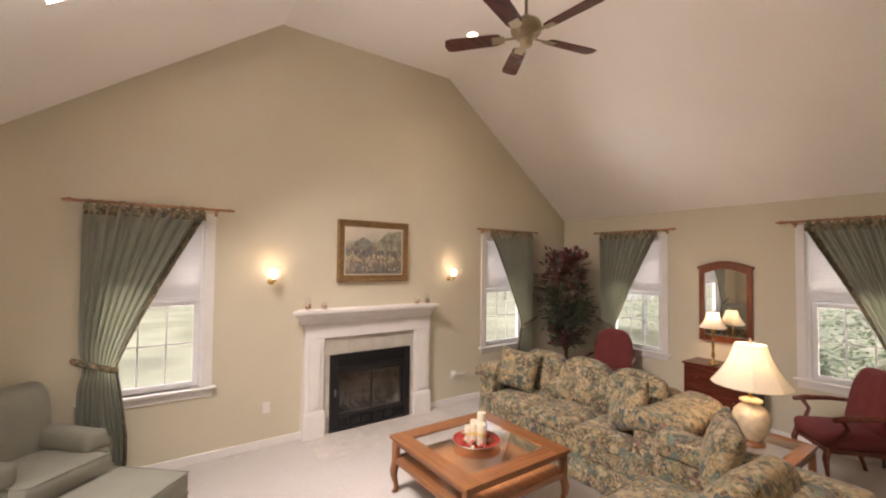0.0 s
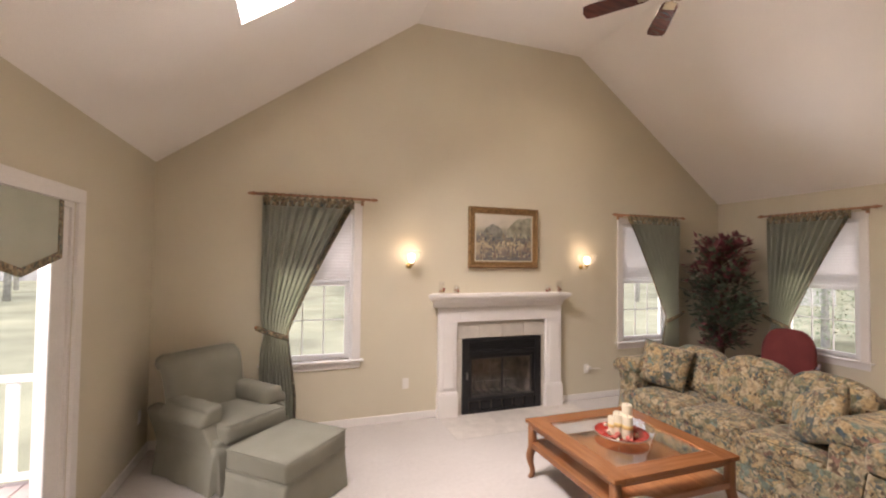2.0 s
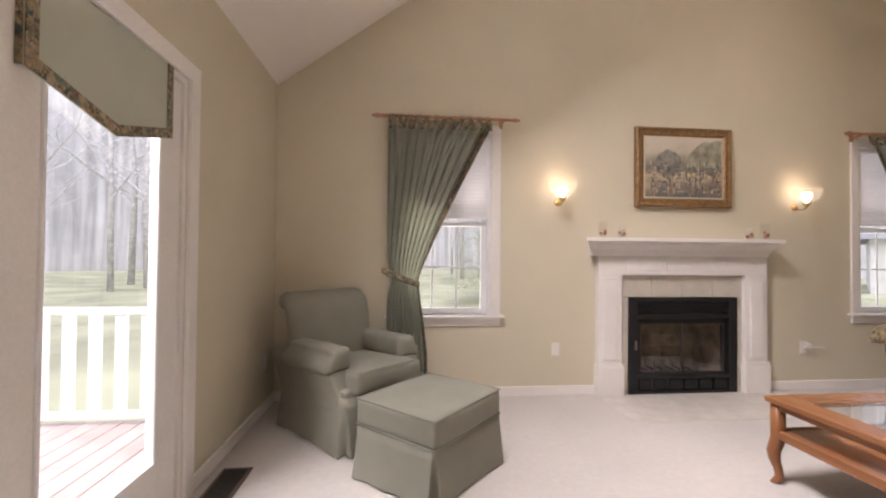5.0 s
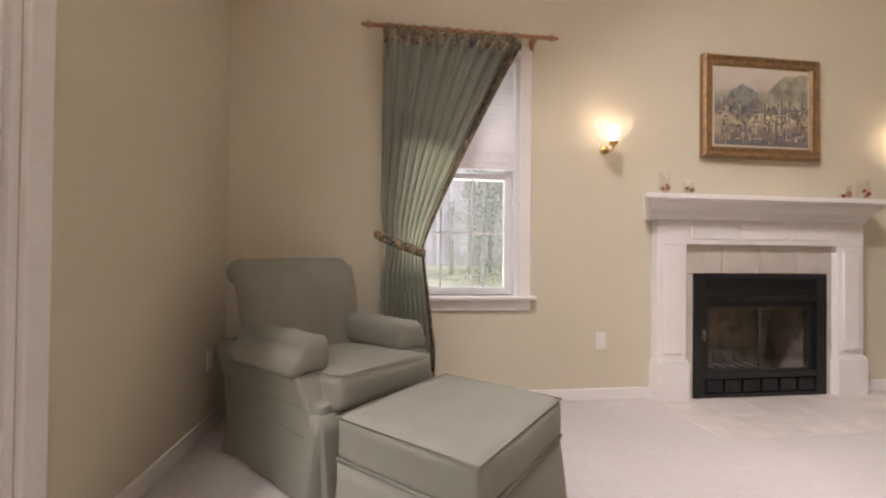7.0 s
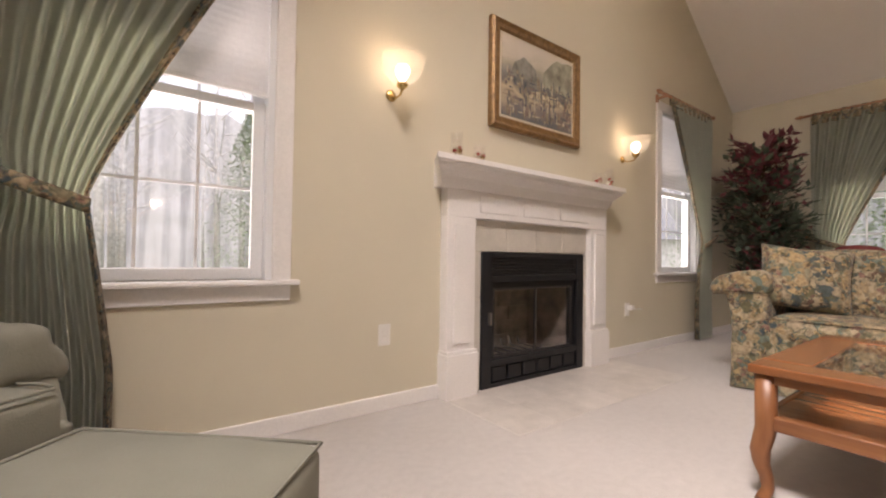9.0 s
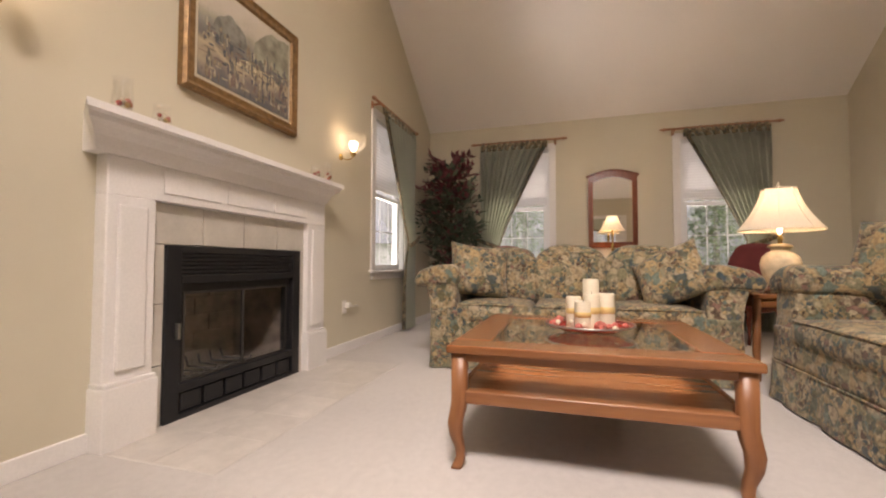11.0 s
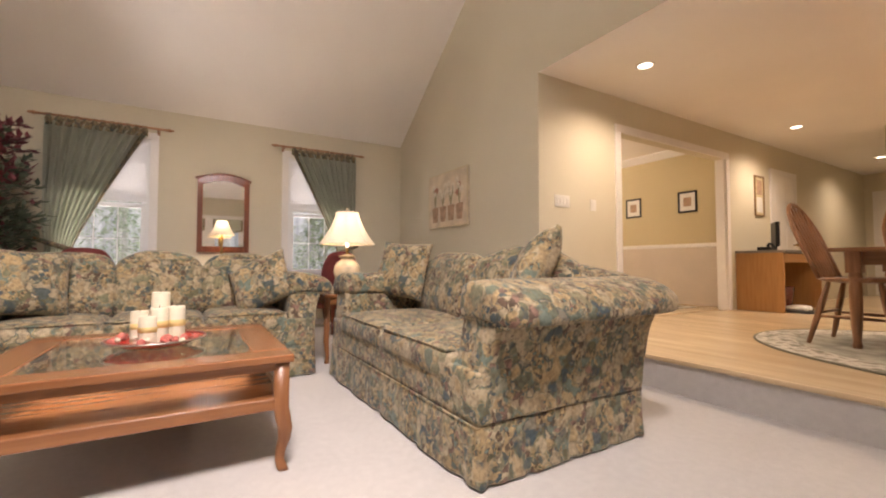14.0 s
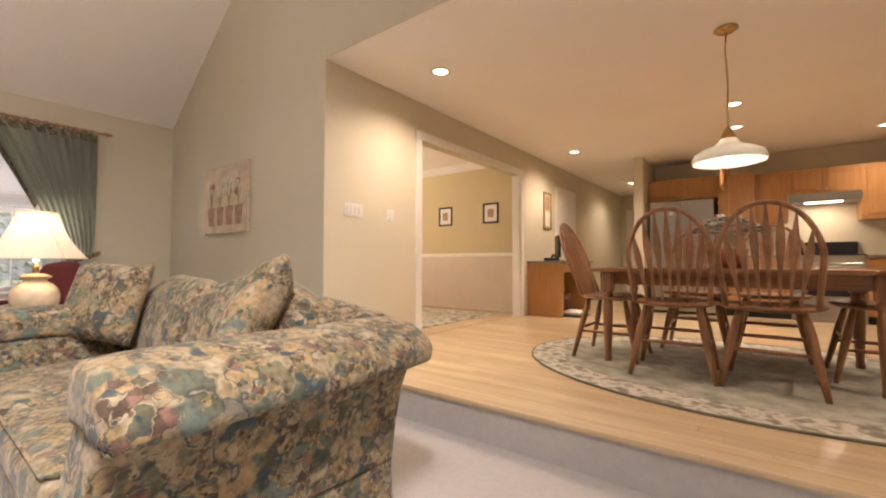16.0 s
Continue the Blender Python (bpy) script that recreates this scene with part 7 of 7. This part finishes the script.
for nm, x0, y0, x1, y1 in (("deck_railing", -4.1, 0.35, -4.1, 4.8), ("deck_railing", -4.1, 4.8, -1.5, 4.8)):
    L = math.hypot(x1 - x0, y1 - y0)
    rl = thing(nm, pose(x0, y0, -0.06, 0, 0, math.degrees(math.atan2(y1 - y0, x1 - x0))), "white baluster railing round the deck", "railing", "deck railings")
    part("top_rail", box(0, -0.04, 0.86, L, 0.04, 0.91, 0.008, 2), RAILP, rl)
    part("bottom_rail", box(0, -0.025, 0.06, L, 0.025, 0.11, 0.004), RAILP, rl)
    for k in range(int(L / 0.19)):
        part("baluster", box(0.06 + k * 0.19, -0.02, 0.11, 0.135 + k * 0.19, 0.02, 0.86), RAILP, rl)
    for k in (0, L):
        part("post", box(k - 0.05, -0.05, 0, k + 0.05, 0.05, 0.98, 0.006), RAILP, rl)

BARK = plain("grey_bark", (0.58, 0.57, 0.57), 0.95, vary=0.3, scale=5)
EVERGREEN = leaf_mat("evergreen_leaf", (0.20, 0.28, 0.16), (0.34, 0.43, 0.27))


def bare_tree(x, y, h, r, seed):
    t = thing("bare_tree", pose(x, y, -0.75), "tall bare grey tree behind the lawn", "tree", "bare trees")
    q = random.Random(seed)
    bm = tube([(0, 0, 0), (q.uniform(-.2, .2), q.uniform(-.2, .2), h * 0.4), (q.uniform(-.4, .4), q.uniform(-.4, .4), h * 0.75), (q.uniform(-.6, .6), q.uniform(-.6, .6), h)], [r, r * 0.75, r * 0.4, r * 0.08], 7)
    part("trunk", bm, BARK, t, smooth=True)
    lm = bmesh.new()
    for k in range(22):
        z = h * q.uniform(0.25, 0.95)
        a, L = q.uniform(0, 6.28), (h - z) * 0.35 + 0.6
        p = Vector((0, 0, z))
        e = p + Vector((L * math.cos(a), L * math.sin(a), L * q.uniform(0.5, 1.1)))
        m_ = (p + e) / 2 + Vector((0, 0, -0.1 * L))
        tube([p, m_, e], [r * 0.28, r * 0.16, r * 0.04], 4, bm=lm)
        for j in range(4):
            b = m_.lerp(e, j / 4)
            d = Vector((q.uniform(-1, 1), q.uniform(-1, 1), q.uniform(0.2, 1))) * L * 0.35
            tube([b, b + d], [r * 0.09, r * 0.02], 3, bm=lm)
    part("limb", lm, BARK, t)


def evergreen(x, y, h, w, seed):
    t = thing("evergreen_tree", pose(x, y, -0.75), "dense green evergreen beside the lawn", "tree", "evergreens")
    q = random.Random(seed)
    part("trunk", tube([(0, 0, 0), (0, 0, h * 0.9)], [0.12, 0.02], 7), BARK, t)
    bm = bmesh.new()
    for k in range(9000):
        z = h * (0.08 + 0.92 * q.random() ** 1.2)
        rr = w * (1 - z / h) ** 0.8 * math.sqrt(q.random()) + 0.05
        a = q.uniform(0, 6.28)
        p = Vector((rr * math.cos(a), rr * math.sin(a), z))
        d = Vector((math.cos(a) + q.uniform(-.7, .7), math.sin(a) + q.uniform(-.7, .7), q.uniform(-.5, .4))).normalized() * q.uniform(0.07, 0.14)
        s = d.cross(Vector((0, 0, 1))).normalized() * q.uniform(0.025, 0.05)
        bm.faces.new([bm.verts.new(v) for v in (p, p + d * 0.6 + s, p + d, p + d * 0.6 - s)])
    tagged(part("crown", bm, EVERGREEN, t), kind="stuff")


q = random.Random(12)
for k in range(84):
    a = radians(q.uniform(60, 215))
    d = q.uniform(24, 46)
    bare_tree(2 + d * math.cos(a), 3 + d * math.sin(a), q.uniform(13, 20), q.uniform(0.12, 0.24), k)
for k in range(16):
    a = radians(-30 + k * 7.5)
    d = q.uniform(20, 34)
    bare_tree(2 + d * math.cos(a), 3 + d * math.sin(a), q.uniform(10, 16), q.uniform(0.1, 0.2), 100 + k)
for x, y, h, w in ((11.0, 1.6, 4.2, 1.7), (11.6, -0.2, 3.6, 1.6), (10.6, 3.4, 2.2, 1.2), (9.0, 16, 6, 2.0), (3.5, 19, 7, 2.2), (5.5, 21, 8, 2.4), (16, 9, 6, 2.2), (14, 4.5, 5, 2.0)):
    evergreen(x, y, h, w, int(h * 10 + x * 3))


def woods_mat():
    """Bare trunks and twigs run together, with distance haze painted in as pale grey."""
    m, t, b = nodes_of("haze_painted_woods", 1.0)
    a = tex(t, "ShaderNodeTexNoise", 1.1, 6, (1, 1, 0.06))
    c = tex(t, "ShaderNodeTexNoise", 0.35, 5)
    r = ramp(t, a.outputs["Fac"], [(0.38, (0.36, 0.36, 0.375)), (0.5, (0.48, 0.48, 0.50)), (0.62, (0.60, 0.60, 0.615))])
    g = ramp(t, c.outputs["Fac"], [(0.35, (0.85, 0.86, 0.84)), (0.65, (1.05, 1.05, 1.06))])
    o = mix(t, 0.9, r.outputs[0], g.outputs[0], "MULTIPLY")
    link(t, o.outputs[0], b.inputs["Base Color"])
    return m


# ring of far woods; its haze is only in the colour
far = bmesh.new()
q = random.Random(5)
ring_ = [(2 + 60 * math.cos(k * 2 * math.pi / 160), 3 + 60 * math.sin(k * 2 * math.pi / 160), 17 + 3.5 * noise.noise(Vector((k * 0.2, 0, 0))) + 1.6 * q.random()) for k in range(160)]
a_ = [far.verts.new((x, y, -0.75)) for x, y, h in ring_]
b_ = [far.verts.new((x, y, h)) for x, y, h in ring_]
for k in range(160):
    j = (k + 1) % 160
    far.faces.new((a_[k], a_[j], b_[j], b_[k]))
structure("backdrop", far, woods_mat(), "distant woods with haze painted in as pale grey", "backdrop")
nh = thing("neighbour_house", pose(34, 24, -0.75, 0, 0, 40), "distant grey clapboard house with a grey roof", "house")
part("wall", box(-6, -4, 0, 6, 4, 3.2), plain("grey_siding", (0.7, 0.7, 0.7), 0.8), nh)
part("roof", prism([(-6.5, 3.2), (6.5, 3.2), (0, 6.2)], -4.4, 4.4), plain("dark_shingle", (0.28, 0.28, 0.29), 0.9), nh)

# ---- floor planks by the step, the nearest laid one by one ----
pf = bpy.data.objects["kitchen_floor"]
rest = bmesh.new()
q = random.Random(2)
PW = 0.083
near = []
for j in range(76):
    y1 = STEP - 0.101 - j * PW
    x = KWEST - q.uniform(0, 0.8)
    while x < KX:
        L = q.uniform(0.7, 1.4)
        a, b = max(KWEST, x), min(KX - 0.001, x + L)
        if b - a > 0.05:
            if len(near) < 290 and -1.2 < b:
                near.append((a, b, y1))
            else:
                box(a + 0.0006, y1 - PW + 0.0008, KFLOOR - 0.011, b - 0.0006, y1, KFLOOR, bm=rest)
        x += L
for a, b, y1 in near:
    part("plank", box(a + 0.0006, y1 - PW + 0.0008, KFLOOR - 0.011, b - 0.0006, y1, KFLOOR), PLANK, pf)
tagged(part("planking", rest, PLANK, pf), kind="stuff")
